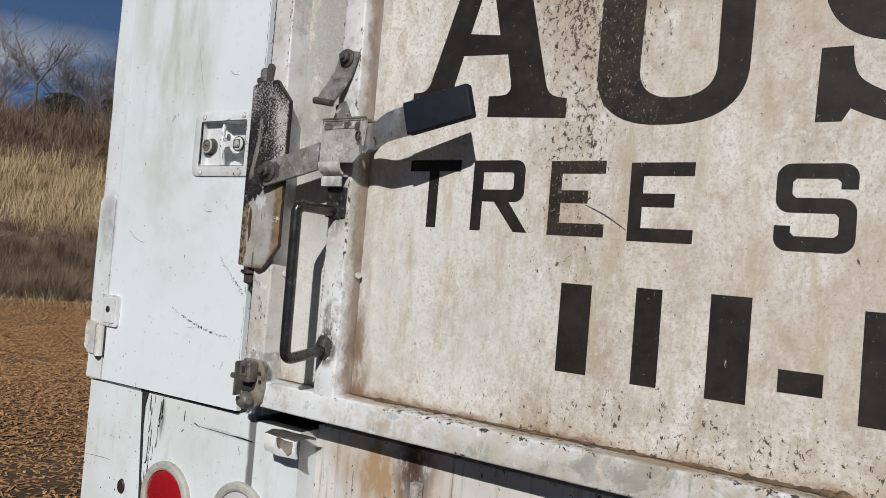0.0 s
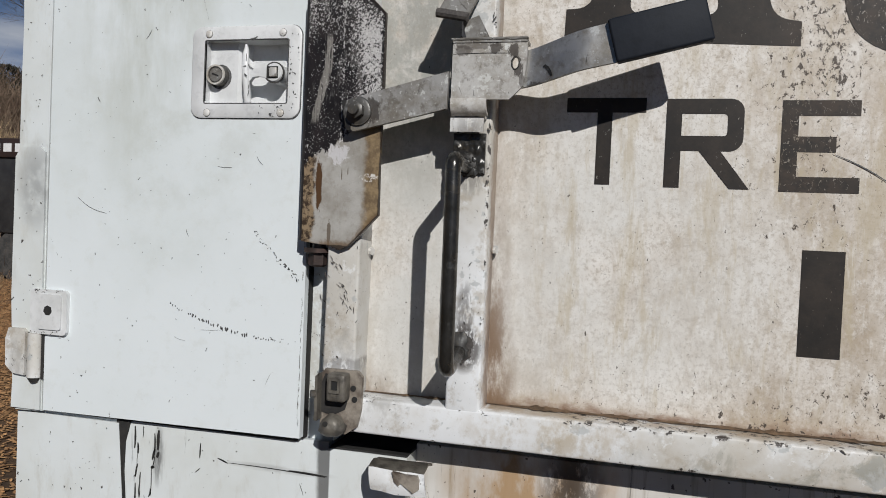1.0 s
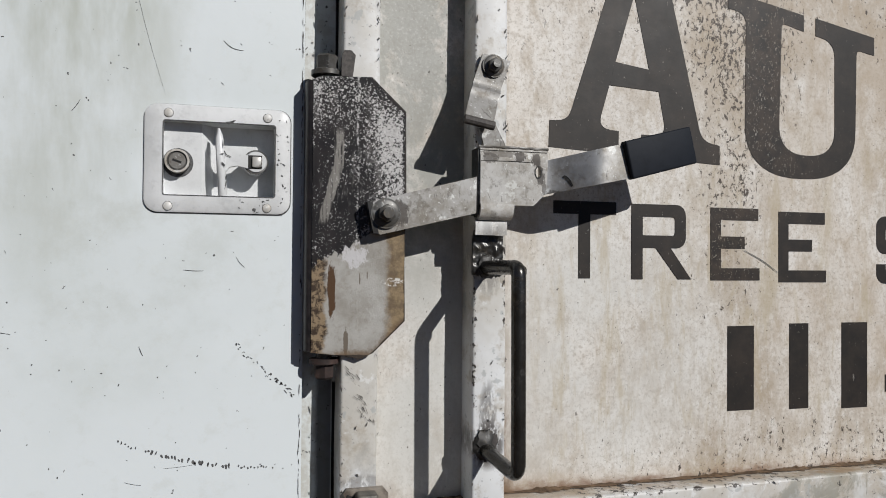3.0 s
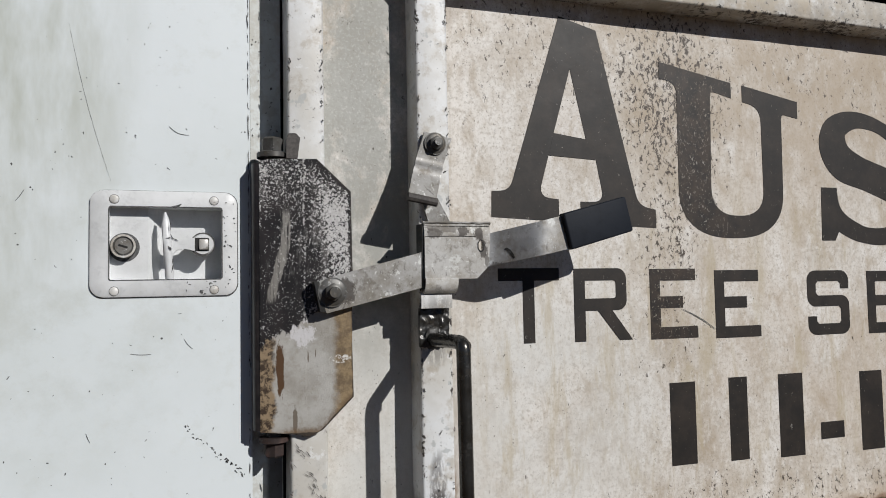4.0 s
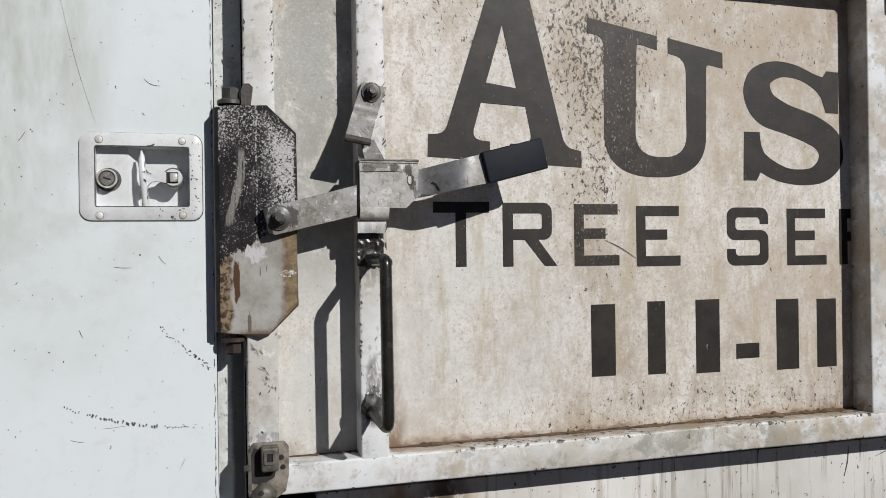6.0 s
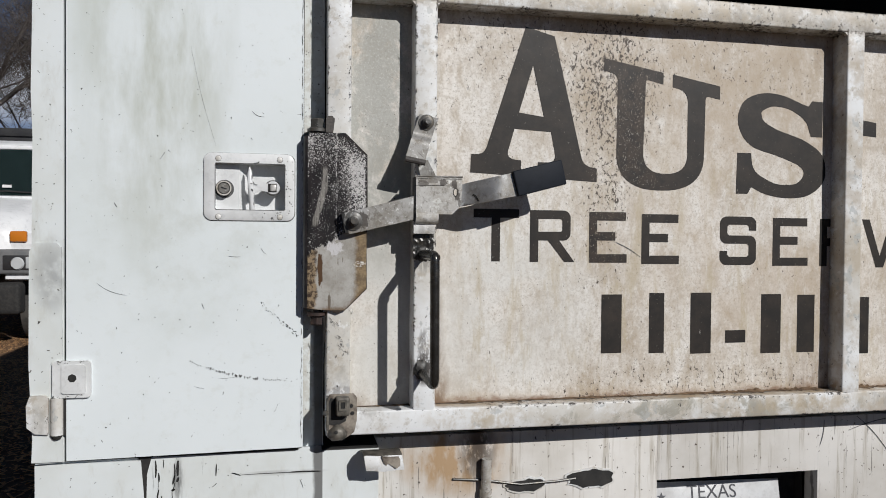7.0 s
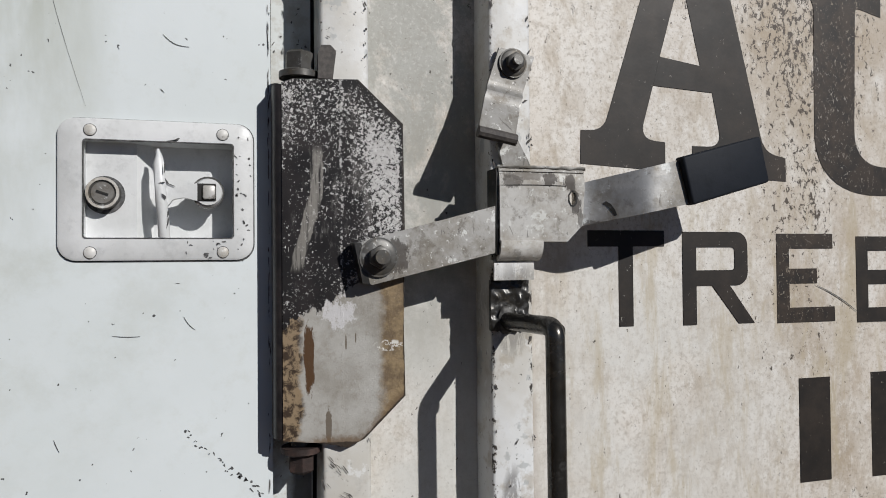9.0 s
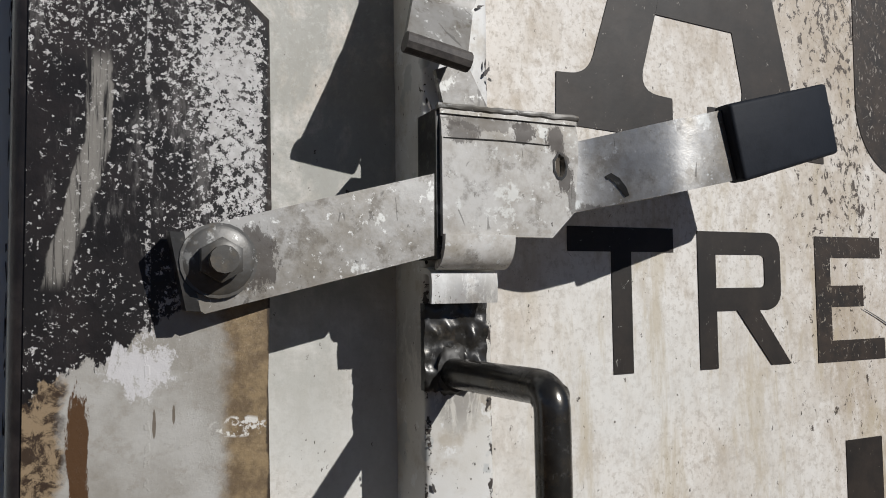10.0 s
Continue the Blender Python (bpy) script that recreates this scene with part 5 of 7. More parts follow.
for r0, r1 in zip(rows, rows[1:]):
    for k in range(len(r0)):
        fr.faces.new((r0[k], r0[(k + 1) % len(r0)], r1[(k + 1) % len(r1)], r1[k]))
part("bezel", fr, "latch", latch)
# two-level dish: a shallow shelf for the key cylinder, a deep well for the handle
y1, y2 = LY + 0.0145, LY + 0.031
d = bmesh.new()
sx = -0.2535


def quad(bm, *pts):
    bm.faces.new([bm.verts.new(p) for p in pts])


quad(d, (ix0, LY + 0.001, iz0), (ix0, y1, iz0), (ix0, y1, iz1), (ix0, LY + 0.001, iz1))
quad(d, (ix0, y1, iz0), (sx - 0.012, y1, iz0), (sx - 0.012, y1, iz1), (ix0, y1, iz1))
quad(d, (sx - 0.012, y1, iz0), (sx, y2, iz0), (sx, y2, iz1), (sx - 0.012, y1, iz1))
quad(d, (sx, y2, iz0), (ix1, y2, iz0), (ix1, y2, iz1), (sx, y2, iz1))
quad(d, (ix1, y2, iz0), (ix1, LY + 0.001, iz0), (ix1, LY + 0.001, iz1), (ix1, y2, iz1))
for z in (iz0, iz1):
    quad(d, (ix0, LY + 0.001, z), (ix1, LY + 0.001, z), (ix1, y2, z), (sx, y2, z), (sx - 0.012, y1, z), (ix0, y1, z))
bmesh.ops.remove_doubles(d, verts=d.verts, dist=0.0001)
part("dish", d, "latch", latch, angle=20)
KX, KZ = -0.2905, 1.5497
key = part("key_cylinder", rod((KX, y1, KZ), (KX, y1 - 0.011, KZ), 0.0132, 28, None, 0.0126), "bolt", latch, "grimy metal key cylinder")


def disc(cx, cz, r, n=28):
    return [(cx + r * math.cos(2 * math.pi * k / n), cz + r * math.sin(2 * math.pi * k / n)) for k in range(n)]


part("cylinder_rim", ring_frame(disc(KX, KZ, 0.0127), disc(KX, KZ, 0.0106), y1 - 0.0128, y1 - 0.0100), "rivet", key, "bright worn rim")
part("plug", rod((KX, y1 - 0.0105, KZ), (KX, y1 - 0.0120, KZ), 0.0092, 24, None, 0.0086), "clip", key)
kh = box((-0.0048, -0.0006, -0.0009), (0.0048, 0.0006, 0.0009))
bmesh.ops.transform(kh, matrix=Matrix.Translation((KX, y1 - 0.0122, KZ)) @ Matrix.Rotation(radians(18), 4, "Y"), verts=kh.verts)
part("keyhole", kh, "gasket", key)
part("grime_ring", ring_frame(disc(KX + 0.0004, KZ - 0.0008, 0.0158), disc(KX, KZ, 0.0130), y1 - 0.0007, y1 + 0.0003), "mark", key, "dark grime round the cylinder")
# dirt caught round the bezel's edge, heavier below and at the free side
part("edge_grime", ring_frame(round_rect(lx0 - 0.0003, lx1 + 0.0011, lz0 - 0.0013, lz1 + 0.0005, 0.0145, 8), round_rect(lx0 + 0.001, lx1 - 0.001, lz0 + 0.001, lz1 - 0.001, 0.013, 8), DY - 0.0006, DY + 0.0002), "mark", latch, "dark dirt line")
part("lip_grime", ring_frame(round_rect(ix0 - 0.0006, ix1 + 0.0007, iz0 - 0.0007, iz1 + 0.0006, 0.003, 8), round_rect(ix0 + 0.0002, ix1 - 0.0002, iz0 + 0.0002, iz1 - 0.0002, 0.003, 8), LY - 0.0005, LY + 0.001), "mark", latch, "dirt along the dish's rim")
# folding handle: cross bar, neck and the round boss with its square spindle
hy = LY - 0.002
bar = sweep([(-0.2484, hy + 0.007, 1.5855), (-0.2479, hy + 0.005, 1.580), (-0.2474, hy + 0.003, 1.574), (-0.2464, hy + 0.001, 1.557), (-0.2452, hy + 0.001, 1.543), (-0.2436, hy + 0.003, 1.526), (-0.2428, hy + 0.005, 1.5140)], 0.0046, 12)
for v in bar.verts:
    # worn to a blunt point at the top
    tip = min(1.0, max(0.0, (v.co.z - 1.572) / 0.0135))
    v.co.x += (-0.2482 - v.co.x) * 0.62 * tip * tip
    v.co += Vector((0.0017, 0.0010, 0)) * noise.noise(v.co * 130)
tb = part("cross_bar", bar, "latch", latch, "chipped white cross bar")
bc = bmesh.new()
for x, z, w, h, a in ((-0.2432, 1.5470, 0.0055, 0.0030, -0.9), (-0.2448, 1.5580, 0.0050, 0.0011, 0.1), (-0.2416, 1.5395, 0.0040, 0.0018, 1.2), (-0.2402, 1.5250, 0.0080, 0.0014, 1.4), (-0.2427, 1.5690, 0.0120, 0.0012, 1.5), (-0.2400, 1.5330, 0.0060, 0.0012, 1.5), (-0.2410, 1.5600, 0.0070, 0.0013, -1.0), (-0.2376, 1.5568, 0.0060, 0.0011, -0.35)):
    fleck(bc, x, z, w, h, a, hy - 0.0039 if x < -0.2420 else hy - 0.0004)
tagged(part("chip", bc, "mark", tb, "dark chips and a crack", angle=0), kind="stuff")
nk = prism([(-0.2475, 1.5645), (-0.2435, 1.5615), (-0.238, 1.5568), (-0.228, 1.5560), (-0.217, 1.5590), (-0.217, 1.5440), (-0.228, 1.5466), (-0.236, 1.5450), (-0.2410, 1.5385), (-0.2455, 1.5350)], hy + 0.001, hy + 0.0075, 0.0015, None, 2)
part("neck", nk, "latch", tb)
boss = part("boss", rod((-0.2085, y2, 1.5515), (-0.2085, hy + 0.006, 1.5515), 0.0125, 24), "latch", latch)
part("boss_ring", join(rod((-0.2085, hy + 0.006, 1.5515), (-0.2085, hy + 0.003, 1.5515), 0.0125, 24, None, 0.0108), rod((-0.2085, hy + 0.0065, 1.5515), (-0.2085, hy + 0.0045, 1.5515), 0.0112, 24)), "latch", boss)
part("spindle_slot", box((-0.2175, hy + 0.0018, 1.5442), (-0.2020, hy + 0.0031, 1.5588), 0.0004, 1), "gasket", boss)
part("spindle", box((-0.2128, hy - 0.0012, 1.5455), (-0.2026, hy + 0.0030, 1.5572), 0.0016), "handle", boss)
part("boss_grime", ring_frame(disc(-0.2085, 1.5515, 0.0134), disc(-0.2085, 1.5515, 0.0121), hy + 0.0045, hy + 0.0075), "bolt", boss, "dark worn rim")
for x in (-0.2993, -0.1965):
    for z in (1.6003, 1.5010):
        rv = bmesh.new()
        rod((x, LY - 0.0002, z), (x, LY - 0.0010, z), 0.0046, 16, rv)
        rod((x, LY - 0.0010, z), (x, LY - 0.0022, z), 0.0046, 16, rv, 0.0026)
        rivet = part("rivet", rv, "rivet", latch)
        part("dirt_ring", rod((x, LY + 0.0002, z), (x, LY - 0.0003, z), 0.0051, 18), "mark", rivet)
b = bmesh.new()
for k in range(34):
    x, z = rng.choice([(rng.uniform(-0.187, -0.173), rng.uniform(1.50, 1.60)), (rng.uniform(-0.23, -0.175), rng.uniform(1.496, 1.511))])
    fleck(b, x, z, rng.uniform(0.0008, 0.004), rng.uniform(0.0006, 0.0022), rng.uniform(-1.5, 1.5), LY - 0.0004)
fleck(b, -0.2365, 1.5935, 0.011, 0.0036, 0.15, LY - 0.0004)
fleck(b, -0.2335, 1.5946, 0.007, 0.0020, 0.45, LY - 0.0004)
fleck(b, -0.2100, 1.4990, 0.005, 0.0038, 0.5, LY - 0.0004)
fleck(b, -0.1785, 1.5495, 0.0045, 0.0022, -0.6, LY - 0.0004)
fleck(b, -0.1855, 1.5495, 0.0040, 0.0018, 1.2, LY - 0.0004)
fleck(b, -0.1860, 1.5820, 0.0045, 0.0012, -0.9, LY - 0.0004)
fleck(b, -0.1795, 1.5260, 0.0045, 0.0018, -1.2, LY - 0.0004)
tagged(part("chip", b, "mark", latch, "small dark paint chips", angle=0), kind="stuff")

# ---- hinge plate and pivot pin at the gate's edge ----
def lean(x, z):
    return -0.135 * (x + 0.150)


hp = thing("hinge_plate", (-0.10, -0.045, 1.335), "black steel hinge plate, flaking, rusty below, bolted at the gate's edge", "hinge plate")
outline = [(-0.1495, 1.344), (-0.1495, 1.642), (-0.141, 1.6455), (-0.0865, 1.6465), (-0.049, 1.6095), (-0.048, 1.52), (-0.0495, 1.44), (-0.0485, 1.378), (-0.083, 1.343), (-0.097, 1.3365), (-0.11, 1.340)]
part("plate", prism(outline, -0.0435, -0.0375, 0.0012, None, 1, lean), "plate", hp)
part("flange", sheet([[(x, y, 1.345 + 0.296 * k / 12) for k in range(13)] for x, y in ((-0.1490, -0.0425), (-0.1520, -0.0420), (-0.1548, -0.0400), (-0.1562, -0.0365), (-0.1566, -0.0200))], 0.003), "blackedge", hp, "black painted rounded edge")
pin = part("hinge_pin", rod((-0.1335, -0.026, 1.335), (-0.1335, -0.026, 1.649), 0.0085, 14), "bolt", hp)
part("pin_nut", hexbolt((-0.1335, -0.030, 1.6490), 0.0128, 0.021, None, (0, 0, 1), 0.0172, 6), "bolt", pin)
part("pin_nut", hexbolt((-0.1335, -0.030, 1.3360), 0.0112, 0.020, None, (0, 0, -1), 0.0165, 6), "darkrust", pin)
part("lug", prism([(-0.1195, 1.647), (-0.1195, 1.668), (-0.1165, 1.6755), (-0.109, 1.676), (-0.104, 1.671), (-0.106, 1.655), (-0.107, 1.647)], -0.0462, -0.0415, 0.0015), "soot", hp, "dark steel lug")

# ---- latch lever: arm, clamp, handle bar and grip ----
lever = thing("gate_lever", (0.08, -0.06, 1.50), "bare steel gate latch lever with a black vinyl grip", "lever")
arm = prism([(-0.0885, 1.5075), (-0.0835, 1.4755), (-0.079, 1.4725), (0.030, 1.4985), (0.0305, 1.5395), (-0.081, 1.5105)], -0.0680, -0.0615, 0.0012)
arm_ob = part("arm", arm, "steel", lever, "scratched zinc flat bar")
part("folded_end", prism([(-0.094, 1.508), (-0.088, 1.5075), (-0.081, 1.4735), (-0.087, 1.474)], -0.070, -0.0545, 0.0012), "greasy", lever)
part("pivot_bolt", hexbolt((-0.0735, -0.0680, 1.4955), 0.0098, 0.0115, None, (0, -1, 0), 0.0165, 6, 0.006), "bolt", arm_ob, "dirty dark bolt and washer")
part("spacer", rod((-0.0735, -0.0615, 1.4955), (-0.0735, -0.054, 1.4955), 0.014, 18), "greasy", lever)


# clamp: a folded channel that wraps the tube, its upper lip curled, with a hole
CY = -0.0690
hx, hz, hr = 0.1045, 1.5475, 0.0058
rim_o = [(0.0345, 1.5585), (0.0345, 1.5085), (0.074, 1.5085), (0.099, 1.5085), (0.1135, 1.5225), (0.116, 1.5475), (0.1168, 1.5585), (0.095, 1.5585)]
hole_o = [(hx + hr * 0.62 * math.cos(a), hz + hr * 1.15 * math.sin(a)) for a in [radians(v) for v in (160, 205, 245, 285, 320, 0, 45, 100)]]
face = ring_frame(rim_o, hole_o, CY, CY + 0.004)
clamp = part("clamp", face, "clamp", lever, "folded steel clamp with a hole")
# dark ring makes the rim of the hole stand out
part("hole_rim", ring_frame([(hx + (x - hx) * 1.35, hz + (z - hz) * 1.22) for x, z in hole_o], [(hx + (x - hx) * 0.97, hz + (z - hz) * 0.97) for x, z in hole_o], CY - 0.0004, CY + 0.0036), "greasy", clamp, "dark ring round the hole")
# upper band, folded back a little above a crease, its edge hammered over and ragged
band, edge_rows = [], []
for k in range(6):
    t = k / 5
    band.append([(0.0345 + 0.0823 * i / 14, CY + 0.0005 + 0.0032 * t * t - 0.0005 * math.sin(math.pi * t), 1.5580 + 0.0150 * t + 0.0006 * t * noise.noise(Vector((i * 0.9, 3, 0)))) for i in range(15)])
part("clamp_band", sheet(band, 0.0038), "clamp", clamp)
for k in range(5):
    a = k * 0.55
    edge_rows.append([(0.0325 + 0.0848 * i / 22, CY + 0.0030 - 0.0034 * math.sin(a) + 0.0006 * noise.noise(Vector((i * 1.3, k, 1))), 1.5722 + 0.0022 * (1 - math.cos(a)) + 0.0009 * noise.noise(Vector((i * 1.1, k * 0.3, 7)))) for i in range(23)])
part("clamp_lip", sheet(edge_rows, 0.0022), "clip", clamp, "hammered pale edge")
part("crease", sweep([(0.0352, CY + 0.0004, 1.5578), (0.07, CY + 0.0003, 1.5584), (0.098, CY + 0.0004, 1.5580)], 0.0006, 6), "greasy", clamp, "dark crease line")
part("clamp_top", sheet([[(x, y, 1.5735) for x in (0.034, 0.08, 0.1165)] for y in (CY + 0.001, -0.055, -0.044)], 0.003), "steel", clamp)
part("clamp_side", prism([(0.0325, 1.497), (0.0325, 1.573), (0.036, 1.573), (0.036, 1.497)], CY + 0.003, -0.043, 0.0008), "greasy", clamp)
part("clamp_tongue", sheet([[(x, CY + 0.0005 + 0.010 * t * t, 1.5095 - 0.0145 * math.sin(t * 1.45)) for x in (0.0345, 0.048, 0.062, 0.0745)] for t in [k / 6 for k in range(7)]], 0.0035), "rivet", clamp, "bright folded tongue")
part("backing", box((0.036, -0.0645, 1.512), (0.094, -0.058, 1.560), 0.001), "greasy", clamp)


def lever_y(x):
    """The bar leaves the clamp close to the tube and cranks outwards."""
    t = max(0.0, min(1.0, (x - 0.112) / 0.07))
    return -0.0625 - 0.0265 * t * t * (3 - 2 * t)


rows = []
for k in range(17):
    x = 0.1088 + (0.222 - 0.1088) * k / 16
    zt, zb = 1.5605 + 0.236 * (x - 0.11), 1.5215 + 0.205 * (x - 0.11)
    rows.append([(x, lever_y(x), zb + (zt - zb) * j / 4) for j in range(5)])
part("handle_bar", sheet(rows, 0.0045), "bar", lever, "bright cranked flat bar")
ang = math.atan2(0.024, 0.092)
gr = box((-0.0485, -0.0068, -0.0212), (0.0485, 0.0068, 0.0238), 0.0026, 3)
bmesh.ops.transform(gr, matrix=Matrix.Translation((0.2535, -0.0895, 1.5735)) @ Matrix.Rotation(-ang, 4, "Y"), verts=gr.verts)
for v in gr.verts:
    v.co.y += 0.012 * max(0.0, (v.co.x - 0.205)) / 0.1
part("grip", gr, "rubber", lever, "black vinyl grip sleeve")

# ---- keeper clip above the lever ----
clip = thing("keeper_clip", (0.05, -0.045, 1.60), "dull bent steel keeper clip bolted to the gate tube", "clip")


def clip_point(u, t):
    """u across, t down the strip, which bends outwards at its lower half."""
    a = -0.33
    down = 0.088 * t
    x = (u - 0.5) * 0.036
    X = 0.0565 + x * math.cos(a) - (down - 0.012) * math.sin(-a) * 0.98
    Z = 1.6815 - x * math.sin(-a) * 0.55 - down * math.cos(a) * 0.96
    k = max(0.0, t - 0.46) / 0.54
    out = 0.0195 * k + 0.0030 * math.exp(-((t - 0.50) / 0.05) ** 2)
    return X, -0.0495 - out, Z


rows = [[clip_point(u, t) for u in (0, 0.33, 0.66, 1)] for t in [k / 16 for k in range(17)]]
cl = part("strip", sheet(rows, 0.0042), "clip", clip)
lip_ = bmesh.new()
x0_, y0_, z0_ = rows[-1][0]
x1_, y1_, z1_ = rows[-1][-1]
part("turned_lip", sweep([(x0_ - 0.0005, y0_ - 0.0005, z0_ - 0.001), (x0_ * 0.5 + x1_ * 0.5, y0_ * 0.5 + y1_ * 0.5 - 0.0008, (z0_ + z1_) / 2 - 0.001), (x1_ + 0.0005, y1_ - 0.0005, z1_ - 0.001)], 0.0053, 10, lip_), "soot", clip)
part("keeper_bolt", hexbolt((0.0555, -0.0495, 1.6705), 0.0085, 0.0095, None, (0, -1, 0), 0.0135, 6, 0.0045), "bolt", cl)
part("stiffener", prism([(0.040, 1.598), (0.058, 1.605), (0.074, 1.575), (0.072, 1.572), (0.046, 1.574)], -0.050, -0.046, 0.001), "clip", clip)

# ---- stop below the clamp ----
stop = thing("latch_stop", (0.05, -0.045, 1.47), "cream painted folded steel stop welded to the gate tube", "stop")
part("lip", sheet([[(x, y, z) for x in (0.0325, 0.051, 0.0705)] for y, z in ((-0.043, 1.4935), (-0.054, 1.4925), (-0.0585, 1.490), (-0.0595, 1.484), (-0.0585, 1.4745))], 0.003), "tube", stop)
pad = bmesh.new()
cells = [[pad.verts.new((0.0340 + 0.0368 * i / 18, -0.0450 - 0.0042 * max(0.0, noise.noise(Vector((i * 0.42, j * 0.42, 3.3))) + 0.12) - 0.0012 * noise.noise(Vector((i * 1.3, j * 1.3, 8))), 1.4745 - (0.0455 + 0.006 * noise.noise(Vector((i * 0.5, 2, 2)))) * j / 20)) for j in range(21)] for i in range(19)]
for i in range(18):
    for j in range(20):
        pad.faces.new((cells[i][j], cells[i + 1][j], cells[i + 1][j + 1], cells[i][j + 1]))
rim_ = bmesh.ops.extrude_edge_only(pad, edges=[e_ for e_ in pad.edges if len(e_.link_faces) == 1])
for v in rim_["geom"]:
    if isinstance(v, bmesh.types.BMVert):
        v.co.y = -0.0405
part("weld_pad", pad, "greasy", stop, "greasy black lumpy weld", angle=60)

# ---- pull handle ----
pull = thing("pull_handle", (0.055, -0.09, 1.215), "round dark steel pull handle welded to the gate tube", "handle")
hb, ht, hy_, hxx = 1.2185, 1.4375, -0.1305, 0.0575
path = [Vector((0.049, -0.036, ht))] + bend((0.049, -0.036, ht), (hxx - 0.001, hy_, ht + 0.001), (hxx, hy_, hb), 0.0105) + bend((hxx, hy_, ht), (hxx, hy_, hb), (0.050, -0.036, hb + 0.010), 0.018) + [Vector((0.050, -0.036, hb + 0.010))]
part("bar", sweep(path, 0.0080, 16), "pipe", pull)
elbow = bmesh.new()
bmesh.ops.create_icosphere(elbow, subdivisions=3, radius=1.0)
for v in elbow.verts:
    c_ = v.co.copy()
    k_ = 1 + 0.14 * noise.noise(c_ * 3.1) + 0.08 * noise.noise(c_ * 7)
    v.co = Vector((hxx, hy_ + 0.0035, ht - 0.0030)) + 0.0087 * k_ * Vector((c_.x, c_.y, c_.z * 0.9))
part("weld_bead", elbow, "pipe", pull, "lumpy weld at the bend", angle=60)
for z, size in ((ht, 1.0), (hb + 0.012, 1.15)):
    bead = bmesh.new()
    bmesh.ops.create_icosphere(bead, subdivisions=3, radius=1.0)
    for v in bead.verts:
        c_ = v.co.copy()
        k_ = 0.92 * size * (1 + 0.30 * noise.noise(c_ * 5.5) + 0.30 * noise.noise(c_ * 2.4 + Vector((z * 9, 0, 0))))
        v.co = Vector((0.0505 + 0.0125 * k_ * c_.x, -0.0425 + 0.0075 * k_ * c_.y, z + 0.0140 * k_ * c_.z + 0.004 * max(0.0, c_.z) * size))
    part("weld_bead", bead, "burnt", pull, angle=50)

# ---- lower corner bracket of the gate ----
cb = thing("corner_bracket", (-0.09, -0.05, 1.12), "dark grey cast bracket, worn and rusty, at the gate's lower corner", "bracket")
part("back_plate", prism([(-0.1145, 1.119), (-0.1145, 1.188), (-0.110, 1.1945), (-0.069, 1.1945), (-0.0635, 1.188), (-0.0635, 1.150), (-0.068, 1.128), (-0.082, 1.1185)], -0.0480, -0.0415, 0.0025, None, 2), "castplate", cb, "worn pale plate")
boss = part("boss", box((-0.1005, -0.0670, 1.160), (-0.0775, -0.047, 1.1925), 0.0032, 3), "bracket", cb)
part("socket", ring_frame(round_rect(-0.0965, -0.0825, 1.1705, 1.1885, 0.002, 3), round_rect(-0.0935, -0.0855, 1.174, 1.185, 0.001, 3), -0.0692, -0.0665), "bracket", boss)
part("socket_bottom", prism(round_rect(-0.0936, -0.0854, 1.1739, 1.1851, 0.001, 3), -0.0674, -0.0660), "gasket", boss)
# the hollow's shade is a flat black patch laid on the plate
part("cavity_shade", prism([(-0.1125, 1.143), (-0.1135, 1.178), (-0.109, 1.189), (-0.1015, 1.186), (-0.1015, 1.160), (-0.080, 1.159), (-0.083, 1.148), (-0.098, 1.140)], -0.0492, -0.0475, 0.0), "gasket", cb, "flat black patch for the shade of a hollow behind the boss")
part("side_cheek", prism([(-0.1165, 1.135), (-0.1165, 1.187), (-0.1135, 1.190), (-0.1125, 1.135)], -0.0620, -0.0440, 0.0015, None, 2), "bracket", cb)
lump = bmesh.new()
bmesh.ops.create_icosphere(lump, subdivisions=3, radius=1.0)
for v in lump.verts:
    c_ = v.co.copy()
    k_ = 1 + 0.16 * noise.noise(c_ * 2.1)
    v.co = Vector((-0.097 + 0.0165 * k_ * c_.x, -0.050 + 0.0145 * k_ * c_.y, 1.1295 + 0.0135 * k_ * c_.z - 0.004 * abs(c_.x)))
part("ear", lump, "bracket", cb, angle=60)
part("bracket_bolt", hexbolt((-0.1135, -0.060, 1.166), 0.0045, 0.008, None, (-1, -0.5, 0.1), 0.0, 6), "bolt", cb)
for x, z in ((-0.0735, 1.174), (-0.0715, 1.161)):
    part("plug_screw", rod((x, -0.0478, z), (x, -0.0492, z), 0.0035, 10), "gasket", cb)
part("pin_hole", rod((-0.1005, -0.0660, 1.133), (-0.1005, -0.0640, 1.133), 0.003, 9), "gasket", cb)

# ---- catch on the sill under the gate ----
catch = thing("sill_catch", (-0.02, 0.0, 1.06), "bent steel catch with worn white paint on the sill", "catch")
top, lip_rows = [], []
for k in range(8):
    t = k / 7
    top.append([(x + 0.003 * t, 0.001 - 0.049 * t, 1.080 + 0.0075 * math.sin(t * 2.6) + 0.003 * noise.noise(Vector((x * 30, t * 3, 0)))) for x in (-0.054, -0.040, -0.024, -0.008, 0.004, 0.0135)])
for k in range(6):
    t = k / 5
    lip_rows.append([(x + 0.004 * t, y - 0.0035 * math.sin(t * 2.8) + 0.001 * math.sin(70 * x), z - 0.027 * t - 0.002 * noise.noise(Vector((x * 60, 3, 1))) * t) for x, y, z in top[-1]])
part("bent_sheet", sheet(top, 0.0032), "bracket", catch, "grimy bare top")
lip_ob = part("turned_lip", sheet(lip_rows, 0.0032), "tube", catch, "worn white paint")
